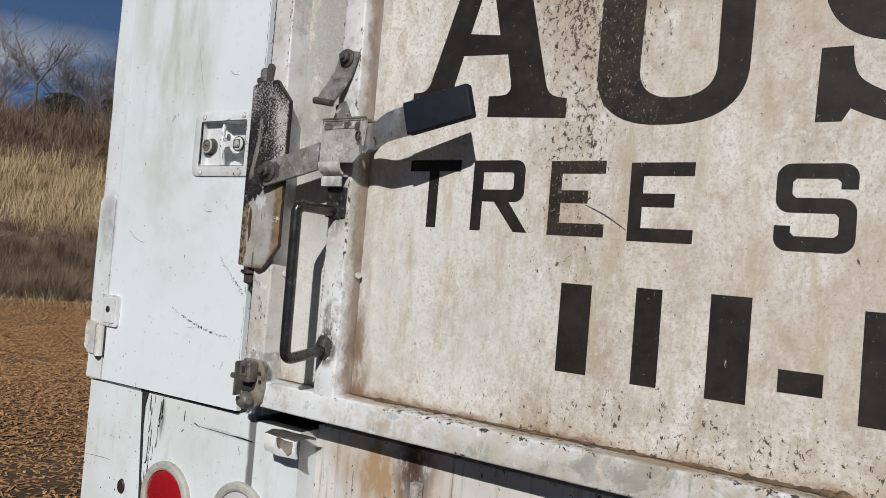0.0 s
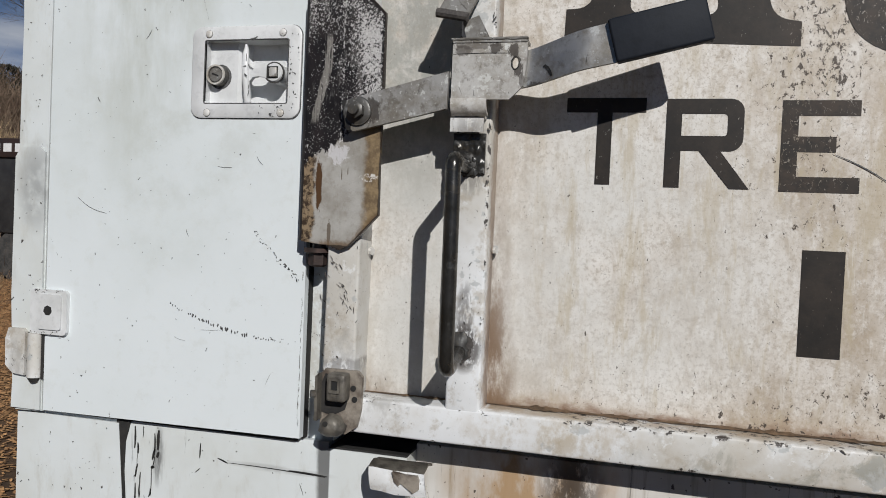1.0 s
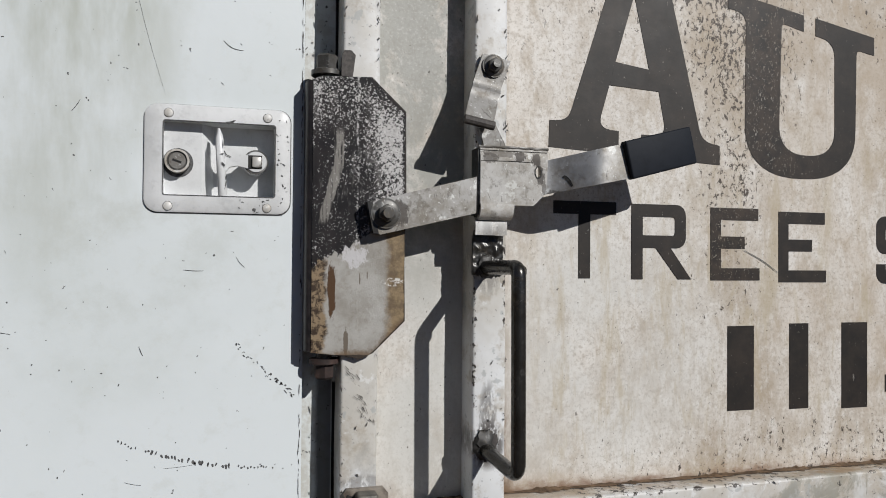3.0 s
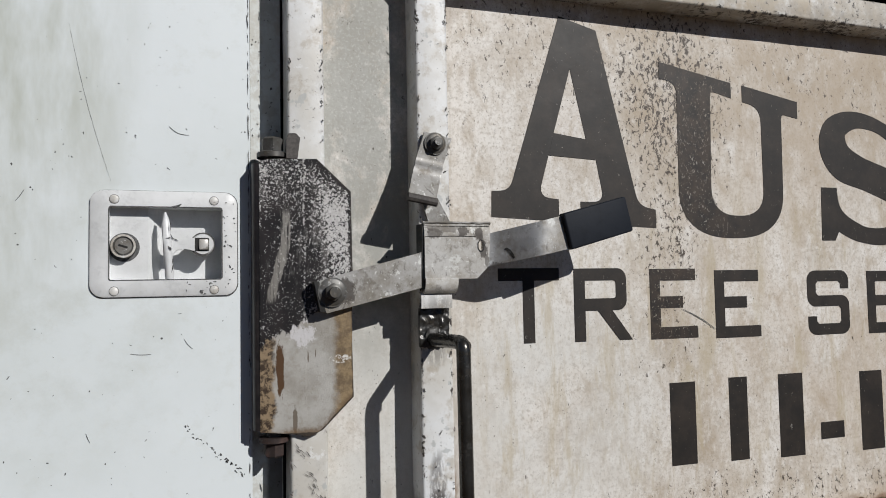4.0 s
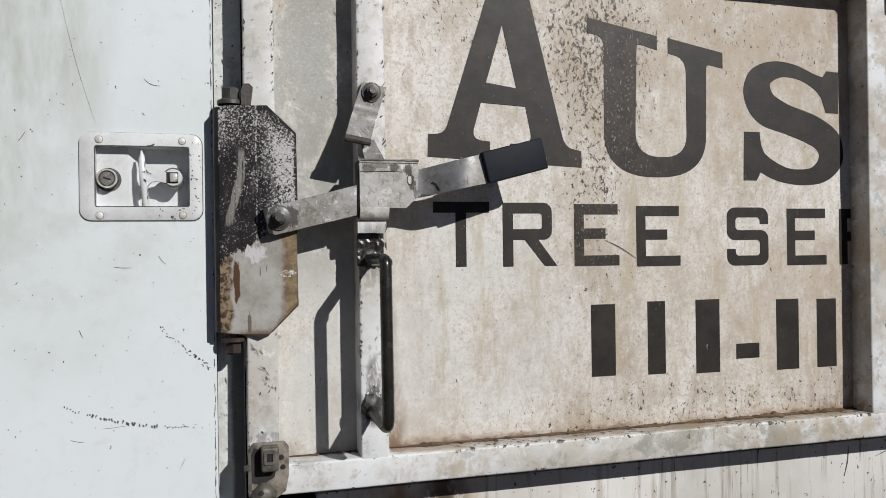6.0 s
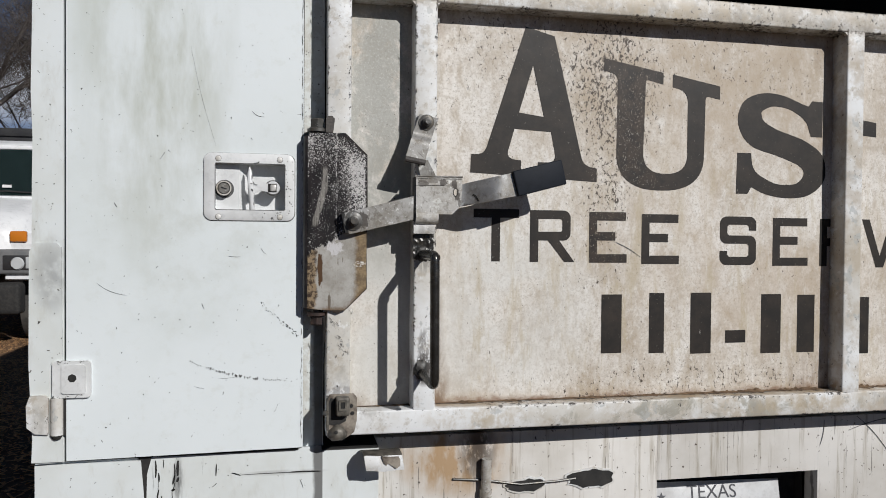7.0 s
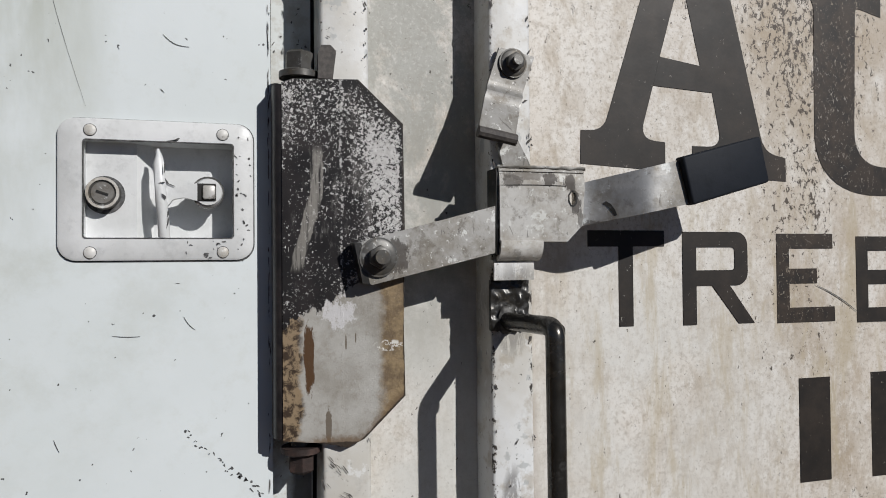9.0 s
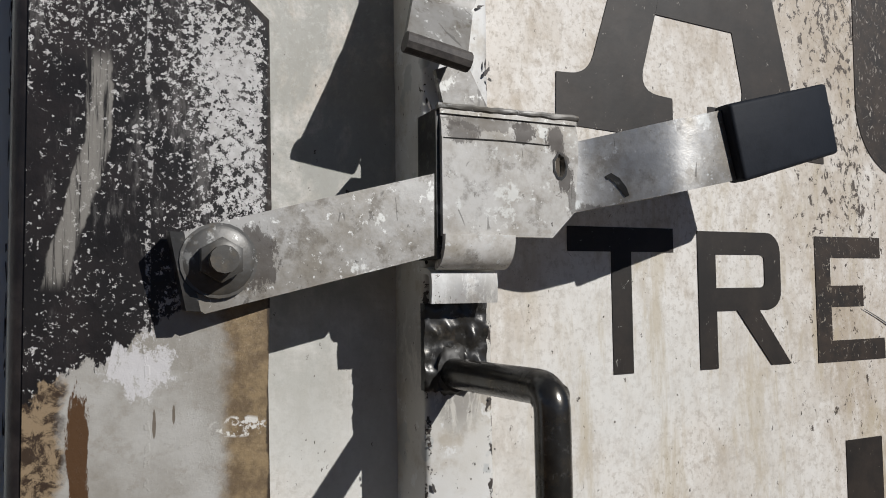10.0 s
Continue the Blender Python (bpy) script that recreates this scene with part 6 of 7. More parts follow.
part("bare_patch", prism([(-0.020, 1.0835), (-0.004, 1.0815), (0.010, 1.0815), (0.0125, 1.077), (0.0125, 1.066), (0.006, 1.0615), (-0.001, 1.066), (-0.009, 1.071), (-0.012, 1.0675), (-0.017, 1.072)], -0.0540, -0.0480, 0.0008), "castplate", lip_ob)

# ---- lights ----
def round_light(x, z, lens, words):
    t = thing("tail_light", (x, 0.0, z), words, "tail light", "tail lights")
    g_ = bmesh.new()
    prof = [(0.0665, 0.0), (0.0665, -0.006), (0.063, -0.0095), (0.056, -0.0105), (0.0515, -0.008), (0.050, -0.002)]
    n = 40
    rr = [[g_.verts.new((x + r * math.cos(2 * math.pi * k / n), y, z + r * math.sin(2 * math.pi * k / n))) for k in range(n)] for r, y in prof]
    for r0, r1 in zip(rr, rr[1:]):
        for k in range(n):
            g_.faces.new((r0[k], r0[(k + 1) % n], r1[(k + 1) % n], r1[k]))
    part("grommet", g_, "grommet", t, "grey rubber ring")
    l_ = bmesh.new()
    prof = [(0.0505, -0.002), (0.0500, -0.006), (0.044, -0.0085), (0.030, -0.0105), (0.014, -0.0115), (0.0005, -0.012)]
    rr = [[l_.verts.new((x + r * math.cos(2 * math.pi * k / n), y, z + r * math.sin(2 * math.pi * k / n))) for k in range(n)] for r, y in prof]
    for r0, r1 in zip(rr, rr[1:]):
        for k in range(n):
            l_.faces.new((r0[k], r0[(k + 1) % n], r1[(k + 1) % n], r1[k]))
    part("lens", l_, lens, t)
    return t


round_light(-0.334, 0.905, "red", "round red tail light in a grey rubber ring")
round_light(-0.140, 0.911, "clear", "round milky reversing light in a grey rubber ring")
plug = rod((-0.4635, -0.0035, 0.898), (-0.4635, -0.0075, 0.898), 0.0115, 20, None, 0.009)
for v in plug.verts:
    v.co.z = 0.898 + 1.35 * (v.co.z - 0.898)
solid("side_marker", plug, "dark", "small oval dark plug in the lower panel", "plug")

# ---- number plate in its recess ----
pl = thing("number_plate", (0.72, 0.09, 0.81), "dusty white metal licence plate leaning in its recess", "licence plate")
tilt = Matrix.Translation((0.722, 0.088, 0.873)) @ Matrix.Rotation(radians(-12), 4, "X") @ Matrix.Rotation(radians(1.5), 4, "Y")
pb = box((-0.1525, -0.0007, -0.076), (0.1525, 0.0007, 0.076), 0.0005)
bmesh.ops.transform(pb, matrix=tilt, verts=pb.verts)
part("sheet", pb, "plateface", pl)
fc = bpy.data.curves.new("state", "FONT")
fc.body, fc.size, fc.align_x, fc.extrude = "TEXAS", 0.040, "CENTER", 0.0002
fo = bpy.data.objects.new("state", fc)
scene.collection.objects.link(fo)
fm = bpy.data.meshes.new_from_object(fo.evaluated_get(bpy.context.evaluated_depsgraph_get()))
bpy.data.objects.remove(fo)
tb_ = bmesh.new()
tb_.from_mesh(fm)
bmesh.ops.transform(tb_, matrix=tilt @ Matrix.Translation((-0.01, -0.0012, 0.040)) @ Matrix.Rotation(radians(90), 4, "X"), verts=tb_.verts)
part("state_name", tb_, "ink", pl, "dark state name", angle=0)
for k in range(6):
    nb = box((-0.115 + 0.04 * k, -0.0012, -0.050), (-0.089 + 0.04 * k, -0.0006, 0.022))
    bmesh.ops.transform(nb, matrix=tilt, verts=nb.verts)
    part("dark_bar", nb, "ink", pl)
st = bmesh.new()
star = [(-0.128 + (0.011 if k % 2 == 0 else 0.0045) * math.sin(k * math.pi / 5), 0.045 + (0.011 if k % 2 == 0 else 0.0045) * math.cos(k * math.pi / 5)) for k in range(10)]
prism(star, -0.0012, -0.0006, 0, st)
bmesh.ops.transform(st, matrix=tilt, verts=st.verts)
part("star", st, "ink", pl)

# ---- torn sheet, cable and stub on the sill ----
def blot(cx, cz, rx, rz, seed, n=26):
    return [(cx + rx * (1 + 0.45 * noise.noise(Vector((math.cos(a) * 1.7, math.sin(a) * 1.7, seed)))) * math.cos(a), cz + rz * (1 + 0.6 * noise.noise(Vector((math.cos(a) * 2.2, math.sin(a) * 2.2, seed + 5)))) * math.sin(a))
            for a in [2 * math.pi * k / n for k in range(n)]]


tear = thing("torn_patch", (0.34, SY, 0.98), "dark torn hole in the sill sheet with peeled paint edges", "hole")
for cx, cz, rx, rz, sd in ((0.276, 0.985, 0.040, 0.012, 1.0), (0.409, 0.991, 0.046, 0.018, 7.0)):
    part("peeled_rim", prism(blot(cx, cz, rx + 0.004, rz + 0.004, sd), SY - 0.0025, SY + 0.0005, 0.0008), "tube", tear)
    part("hole", prism(blot(cx, cz, rx, rz, sd), SY - 0.0032, SY), "gasket", tear)
cable = thing("cable", (0.24, SY, 0.99), "thin dark cable lying along the sill", "cable")
part("wire", sweep([(0.128, SY - 0.002, 1.006), (0.18, SY - 0.004, 1.002), (0.21, SY - 0.004, 0.998), (0.262, SY - 0.005, 0.989), (0.335, SY - 0.005, 0.991), (0.376, SY - 0.005, 0.994)], 0.0022, 8), "greasy", cable)
stub = thing("conduit_stub", (0.19, SY - 0.012, 0.92), "short bright metal conduit stub on the sill", "conduit")
part("pipe", rod((0.190, SY - 0.010, 0.92), (0.1925, SY - 0.012, 1.0445), 0.0098, 16), "handle", stub)
part("collar", rod((0.1912, SY - 0.0105, 0.972), (0.1914, SY - 0.0108, 0.985), 0.0118, 16), "handle", stub)

# black sealant runs, a long scrape and a crack on the lower panel
b = bmesh.new()
runs = random.Random(5)
for x, z1, z0, w in ((-0.4035, 1.082, 1.050, 0.002), (-0.398, 1.060, 1.015, 0.0016), (-0.401, 1.005, 0.955, 0.002), (-0.393, 1.02, 0.975, 0.0012), (-0.396, 0.97, 0.92, 0.0026), (-0.391, 1.083, 1.07, 0.0022), (-0.386, 0.99, 0.965, 0.0012),
                     (-0.372, 1.075, 1.03, 0.0022), (-0.376, 1.03, 0.99, 0.0012), (-0.366, 1.08, 1.045, 0.003), (-0.303, 1.07, 1.052, 0.0014), (-0.388, 0.945, 0.925, 0.001), (-0.405, 0.94, 0.90, 0.002)):
    z = z1
    while z > z0:
        l_ = min(runs.uniform(0.014, 0.040), z - z0 + 0.002)
        stroke(b, curved((x + runs.uniform(-0.0008, 0.0008), z), (x + runs.uniform(-0.001, 0.001) - 0.1 * (z1 - z), z - l_), runs.uniform(-0.0009, 0.0009), 4), w * runs.uniform(0.5, 1.9), -0.0007)
        z -= l_ * runs.uniform(0.6, 1.15)
for a, c, sag, w, y in (((-0.277, 1.053), (-0.262, 1.048), 0.0005, 0.0022, -0.0007), ((-0.262, 1.049), (-0.125, 1.047), 0.001, 0.0012, -0.0007), ((-0.175, 1.0495), (-0.122, 1.048), 0.0004, 0.0022, -0.0007), ((-0.586, 0.936), (-0.505, 0.94), 0.001, 0.0008, -0.0051), ((-0.31, 1.03), (-0.302, 1.037), 0, 0.0012, -0.0007), ((-0.16, 1.035), (-0.154, 1.02), 0.0006, 0.0008, -0.0007)):
    stroke(b, curved(a, c, sag), w, y)
for _ in range(16):
    x = runs.uniform(-0.57, -0.14)
    fleck(b, x, runs.uniform(0.9, 1.08), runs.uniform(0.001, 0.004), runs.uniform(0.0006, 0.0018), runs.uniform(-1.6, 1.6), -0.0051 if x < -0.41 else -0.0007)
tagged(part("sealant_run", b, "gasket", truck, "broken black sealant runs and scrapes", angle=0), kind="stuff")
# bare steel chips where the hinge plate's paint has gone
b = prism([(-0.099, 1.452), (-0.088, 1.451), (-0.087, 1.444), (-0.099, 1.446)], -0.0444, -0.0430)
prism([(-0.081, 1.457), (-0.066, 1.460), (-0.068, 1.452), (-0.073, 1.449)], -0.0444, -0.0430, 0, b)
for k in range(18):
    fleck(b, runs.uniform(-0.135, -0.06), runs.uniform(1.36, 1.44), runs.uniform(0.001, 0.009), runs.uniform(0.0006, 0.0016), runs.uniform(1.2, 1.9), -0.0442)
tagged(part("chip", b, "greasy", hp, "dark bare-metal chips", angle=0), kind="stuff")
# hooked scrape on the lever bar
b = bmesh.new()
stroke(b, [(0.1345, 1.5425), (0.1365, 1.5435), (0.1395, 1.541), (0.1425, 1.5365), (0.1445, 1.5320)], 0.0038, 0.0)
for v in b.verts:
    v.co.y = lever_y(v.co.x) - 0.0006
part("scrape", b, "greasy", lever, "dark hooked scrape", angle=0)

# long scratches on the gate and sill
b = bmesh.new()
for a, c, sag, w in (((0.437, 1.462), (0.492, 1.432), 0.002, 0.0012), ((1.02, 1.09), (1.10, 1.01), 0.004, 0.002), ((0.94, 1.085), (0.93, 1.03), 0.003, 0.002), ((1.0, 1.06), (1.12, 1.085), 0.004, 0.002)):
    stroke(b, curved(a, c, sag), w, -0.0012 if c[1] > 1.2 else SY - 0.0008)
tagged(part("scratch", b, "mark", gate, "thin dark scratches", angle=0), kind="stuff")
# smudge where the handle's shadow side has been rubbed, and nicks on tubes
b = bmesh.new()
for k in range(45):
    x, z = rng.choice([(rng.uniform(-0.115, -0.078), rng.uniform(1.2, 1.9)), (rng.uniform(0.038, 0.075), rng.uniform(1.17, 1.9)), (rng.uniform(-0.11, 0.9), rng.uniform(1.124, 1.158)) if rng.random() < 0.4 else (rng.uniform(0.038, 0.075), rng.uniform(1.17, 1.3)), (rng.uniform(-0.11, 0.9), rng.uniform(1.885, 1.918))])
    fleck(b, x, z, rng.uniform(0.001, 0.006), rng.uniform(0.0006, 0.0022), rng.uniform(-1.5, 1.5), FACE - 0.0013)
for k in range(200):
    x = rng.choice((-0.1155, -0.0775, 0.0375, 0.0752)) + rng.gauss(0, 0.0014)
    x = min(max(x, -0.1165 if x < -0.1 else -0.0805 if x < 0 else 0.0365), 0.0762)
    z = 1.90 - 0.72 * rng.random() ** 1.5
    fleck(b, x, z, rng.uniform(0.001, 0.009) * rng.random() + 0.001, rng.uniform(0.0006, 0.0024), 1.57 + rng.gauss(0, 0.35), FACE - 0.0013)
for k in range(90):
    z = rng.choice((1.8875, 1.9245, 1.9245, 1.159)) + rng.gauss(0, 0.0016)
    fleck(b, rng.uniform(-0.11, 1.0), min(max(z, 1.121), 1.926), rng.uniform(0.001, 0.010) * rng.random() + 0.001, rng.uniform(0.0005, 0.0020), rng.gauss(0, 0.4), FACE - 0.0013)
# slanting scrapes on the outer post below the hinge plate
slant = random.Random(77)
for k in range(26):
    u = slant.random()
    fleck(b, -0.110 + 0.026 * u + slant.gauss(0, 0.003), 1.325 - 0.065 * u + slant.gauss(0, 0.010), slant.uniform(0.002, 0.010), slant.uniform(0.0005, 0.0012), slant.gauss(-0.95, 0.25), FACE - 0.0013)
tagged(part("chip", b, "soot", gate, "small dark paint chips", angle=0), kind="stuff")
# burnt paint round the handle's lower weld
burn = []
for k in range(60):
    a_ = 2 * math.pi * k / 60
    spike = 1 + 0.55 * abs(noise.noise(Vector((k * 0.9, 4, 1)))) + (0.9 * abs(noise.noise(Vector((k * 1.7, 9, 1)))) if math.sin(a_) > 0.2 else 0)
    burn.append((min(max(0.0535 + 0.0105 * spike * math.cos(a_), 0.0372), 0.0752), 1.231 + 0.0145 * spike * math.sin(a_)))
part("burn_mark", prism(burn, FACE - 0.0030, FACE + 0.001, 0), "soot", pull, "sooty burnt paint")
b = bmesh.new()
for k in range(80):
    x, z, y = rng.choice([(rng.uniform(-0.587, -0.548), rng.uniform(1.46, 2.0), -0.0130), (rng.uniform(-0.562, -0.502), 1.2295 + rng.choice((-0.029, 0.028)) + rng.uniform(-0.003, 0.003), -0.0218), (rng.uniform(-0.155, -0.125), rng.uniform(1.12, 1.9), 0.0082)])
    fleck(b, x, z, rng.uniform(0.001, 0.004), rng.uniform(0.0005, 0.0018), rng.uniform(-1.5, 1.5), y)
for k in range(170):
    z = rng.uniform(1.10, 2.2)
    fleck(b, -0.1586 + rng.gauss(0, 0.0004), z, rng.uniform(0.002, 0.016), rng.uniform(0.0003, 0.0008), 1.57 + rng.gauss(0, 0.05), DY - 0.0008)
for k in range(70):
    fleck(b, rng.uniform(-0.156, -0.122), rng.uniform(1.12, 2.0), rng.uniform(0.001, 0.005), rng.uniform(0.0005, 0.0016), rng.uniform(-1.5, 1.5), 0.0082)
tagged(part("chip", b, "soot", door, "small dark chips along the edges", angle=0), kind="stuff")


# ---- parked work truck ----
def parked_truck(cx, fy):
    t = thing("parked_truck", (cx, fy + 3.5, 0.0), "white medium-duty truck with a dark box body, parked nose on", "truck")

    def X(u):
        return cx + u
    # hood: lofted sections from the nose back to the windshield
    h = bmesh.new()
    sections = [(0.0, 0.80, 0.95, 1.52), (0.10, 0.90, 0.92, 1.66), (0.45, 0.98, 0.90, 1.80), (1.0, 1.02, 0.90, 1.93), (1.30, 1.04, 0.90, 2.0)]
    rings = []
    for dy, w, z0, z1 in sections:
        prof = [(-w, z0), (-w, z1 - 0.30), (-w * 0.93, z1 - 0.12), (-w * 0.70, z1 - 0.03), (0, z1), (w * 0.70, z1 - 0.03), (w * 0.93, z1 - 0.12), (w, z1 - 0.30), (w, z0)]
        rings.append([h.verts.new((X(u), fy + dy, z)) for u, z in prof])
    for r0, r1 in zip(rings, rings[1:]):
        for k in range(len(r0) - 1):
            h.faces.new((r0[k], r0[k + 1], r1[k + 1], r1[k]))
    h.faces.new(rings[0])
    part("hood", h, "cab", t, angle=50)
    for s in (-1, 1):
        f = bmesh.new()
        rings = []
        for dy, u0, z0, z1 in ((0.02, 0.74, 0.86, 1.36), (0.15, 0.74, 0.84, 1.46), (0.5, 0.80, 0.95, 1.52), (1.0, 0.85, 1.12, 1.52), (1.45, 0.90, 0.9, 1.45)):
            rings.append([f.verts.new((X(s * u), fy + dy, z)) for u, z in ((u0, z0), (1.17, z0), (1.20, (z0 + z1) / 2), (1.14, z1 - 0.06), (u0, z1))])
        for r0, r1 in zip(rings, rings[1:]):
            for k in range(5):
                f.faces.new((r0[k], r0[(k + 1) % 5], r1[(k + 1) % 5], r1[k]))
        f.faces.new(rings[0])
        fender = part("fender", f, "cab", t, angle=45)
        lo, hi = sorted((X(s * 0.62), X(s * 1.16)))
        bez = part("headlight_bezel", box((lo, fy - 0.035, 0.92), (hi, fy + 0.06, 1.25), 0.04, 3), "greyplastic", fender)
        lo, hi = sorted((X(s * 0.72), X(s * 1.09)))
        part("reflector", box((lo, fy - 0.045, 0.975), (hi, fy, 1.175), 0.02, 2), "blackplastic", bez)
        part("headlight", rod((X(s * 0.90), fy - 0.043, 1.065), (X(s * 0.90), fy - 0.066, 1.065), 0.085, 20, None, 0.07), "lamp", bez)
        lo, hi = sorted((X(s * 1.0), X(s * 1.08)))
        part("turn_lamp", box((lo, fy - 0.055, 1.0), (hi, fy - 0.04, 1.15), 0.01, 2), "lamp", bez)
        lo, hi = sorted((X(s * 0.80), X(s * 1.0)))
        part("marker_light", box((lo, fy - 0.02, 1.345), (hi, fy + 0.05, 1.485), 0.02, 2), "amber", fender)
        w = part("wheel", rod((X(s * 0.80), fy + 0.85, 0.48), (X(s * 1.14), fy + 0.85, 0.48), 0.48, 36), "tyre", t)
        part("rim", rod((X(s * 1.06), fy + 0.85, 0.48), (X(s * 1.155), fy + 0.85, 0.48), 0.27, 24), "greyplastic", w)
        part("hub", rod((X(s * 1.14), fy + 0.85, 0.48), (X(s * 1.19), fy + 0.85, 0.48), 0.11, 16), "steel", w)
    gr = part("grille", box((X(-0.60), fy - 0.03, 0.95), (X(0.60), fy + 0.02, 1.50), 0.02), "blackplastic", t)
    for k in range(6):
        part("slat", box((X(-0.58), fy - 0.05, 0.99 + 0.085 * k), (X(0.58), fy - 0.02, 1.03 + 0.085 * k), 0.008, 1), "cab", gr)
    part("bumper", box((X(-0.98), fy - 0.22, 0.42), (X(0.98), fy + 0.05, 0.82), 0.05, 3), "gasket", t)
    part("tow_bar", sweep([(X(-0.3), fy - 0.3, 0.32), (X(0.2), fy - 0.32, 0.30), (X(0.75), fy - 0.25, 0.36)], 0.035, 8), "greyplastic", t)
    # cab
    c = bmesh.new()
    rings = []
    for z, w, y0, y1 in ((0.85, 1.05, 1.25, 2.9), (1.55, 1.08, 1.22, 2.95), (1.97, 1.02, 1.20, 2.95), (2.74, 0.83, 1.66, 2.92), (2.86, 0.70, 1.90, 2.85)):
        n = w - 0.20
        rings.append([c.verts.new((X(u), fy + y, z)) for u, y in ((-n, y0), (n, y0), (w, y0 + 0.75), (w, y1), (-w, y1), (-w, y0 + 0.75))])
    for r0, r1 in zip(rings, rings[1:]):
        for k in range(6):
            c.faces.new((r0[k], r0[(k + 1) % 6], r1[(k + 1) % 6], r1[k]))
    c.faces.new(rings[-1])
    bmesh.ops.bevel(c, geom=[e for e in c.edges if len(e.link_faces) == 2], offset=0.04, segments=2, affect="EDGES")
    cab = part("cab", c, "cab", t, angle=40)
    ws = bmesh.new()
    quad(ws, (X(-0.78), fy + 1.203, 2.00), (X(0.78), fy + 1.203, 2.00), (X(0.62), fy + 1.60, 2.69), (X(-0.62), fy + 1.60, 2.69))
    bmesh.ops.solidify(ws, geom=list(ws.faces), thickness=0.02)
    part("windshield", ws, "windshield", cab)
    sw = bmesh.new()
    quad(sw, (X(0.855), fy + 1.30, 2.0), (X(1.028), fy + 1.93, 2.0), (X(0.865), fy + 2.28, 2.66), (X(0.70), fy + 1.70, 2.66))
    bmesh.ops.solidify(sw, geom=list(sw.faces), thickness=0.02)
    part("side_window", sw, "windshield", cab)
    part("visor_strip", box((X(-0.62), fy + 1.60, 2.70), (X(0.62), fy + 1.70, 2.76), 0.015), "cab", cab)
    part("mirror", box((X(1.17), fy + 1.42, 1.75), (X(1.37), fy + 1.52, 2.15), 0.03, 3), "blackplastic", cab)
    part("mirror_arm", sweep([(X(1.06), fy + 1.5, 1.72), (X(1.26), fy + 1.47, 1.70), (X(1.27), fy + 1.47, 1.95)], 0.018, 8), "blackplastic", cab)
    part("wiper", sweep([(X(-0.1), fy + 1.20, 2.03), (X(0.35), fy + 1.215, 2.06), (X(0.72), fy + 1.20, 2.04)], 0.012, 6), "blackplastic", cab)
    part("sticker", box((X(0.30), fy + 1.225, 2.11), (X(0.42), fy + 1.25, 2.15)), "white", cab)
    bx = part("box_body", box((X(-1.24), fy + 3.1, 1.0), (X(1.24), fy + 8.0, 3.13), 0.03), "blackplastic", t)
    part("box_rim", box((X(-1.27), fy + 3.06, 3.06), (X(1.27), fy + 8.04, 3.20), 0.02), "blackplastic", bx)
    part("frame_rail", box((X(-0.5), fy + 0.6, 0.55), (X(0.5), fy + 7.8, 0.85)), "blackplastic", t)
    for s in (-1, 1):
        lo, hi = sorted((X(s * 0.62), X(s * 1.18)))
        part("wheel", rod((lo, fy + 6.2, 0.48), (hi, fy + 6.2, 0.48), 0.48, 28), "tyre", t)
    return t


parked_truck(-4.46, 9.3)

# ---- dark trailer beyond ----
tr = thing("box_trailer", (-9.6, 12.2, 0.0), "dark red box trailer with white lettering along its rail", "trailer")
part("body", box((-12.2, 11.0, 0.9), (-7.0, 13.4, 2.35), 0.04), "blackplastic", tr)
rail = part("top_rail", box((-12.25, 10.95, 2.35), (-6.95, 13.45, 2.72), 0.03), "dark", tr)
for k in range(14):
    if k not in (6,):
        part("lettering_bar", box((-11.9 + 0.27 * k, 10.935, 2.46), (-11.72 + 0.27 * k, 10.955, 2.62)), "white", rail)
for x in (-11.4, -10.2, -7.8):
    part("wheel", rod((x, 11.05, 0.48), (x, 11.4, 0.48), 0.48, 24), "tyre", tr)
    part("wheel", rod((x, 13.0, 0.48), (x, 13.35, 0.48), 0.48, 24), "tyre", tr)
part("chassis", box((-12.1, 11.4, 0.55), (-7.0, 13.0, 0.95)), "blackplastic", tr)


# ---- trees, brush, grass ----
def limb(b, a, way, length, r, depth, rnd, spread, n=5):
    """A branch of a few bent pieces that throws off thinner ones."""
    pieces = 3 if depth > 1 else 2
    p, d = a.copy(), way.normalized()
    for k in range(pieces):
        d = (d + Vector((rnd.uniform(-1, 1), rnd.uniform(-1, 1), rnd.uniform(-0.5, 0.9))) * 0.17).normalized()
        q = p + d * length / pieces
        r1 = r * (1 - 0.5 / pieces)
        side = d.orthogonal().normalized()
        up = d.cross(side)
        m = n if depth > 1 else 3
        lo = [b.verts.new(p + r * (math.cos(2 * math.pi * j / m) * side + math.sin(2 * math.pi * j / m) * up)) for j in range(m)]
        hi = [b.verts.new(q + r1 * (math.cos(2 * math.pi * j / m) * side + math.sin(2 * math.pi * j / m) * up)) for j in range(m)]
        for j in range(m):
            b.faces.new((lo[j], lo[(j + 1) % m], hi[(j + 1) % m], hi[j]))
        if depth > 0:
            for _ in range(2 if depth > 1 else 4):
                w = (d * 0.55 + Vector((rnd.uniform(-1, 1), rnd.uniform(-1, 1), rnd.uniform(-0.25, 0.8))) * spread).normalized()
                limb(b, p.lerp(q, rnd.uniform(0.3, 1.0)), w, length * rnd.uniform(0.45, 0.68), max(0.0045, r1 * rnd.uniform(0.30, 0.46)), depth - 1, rnd, spread, n)
        p, r = q, r1


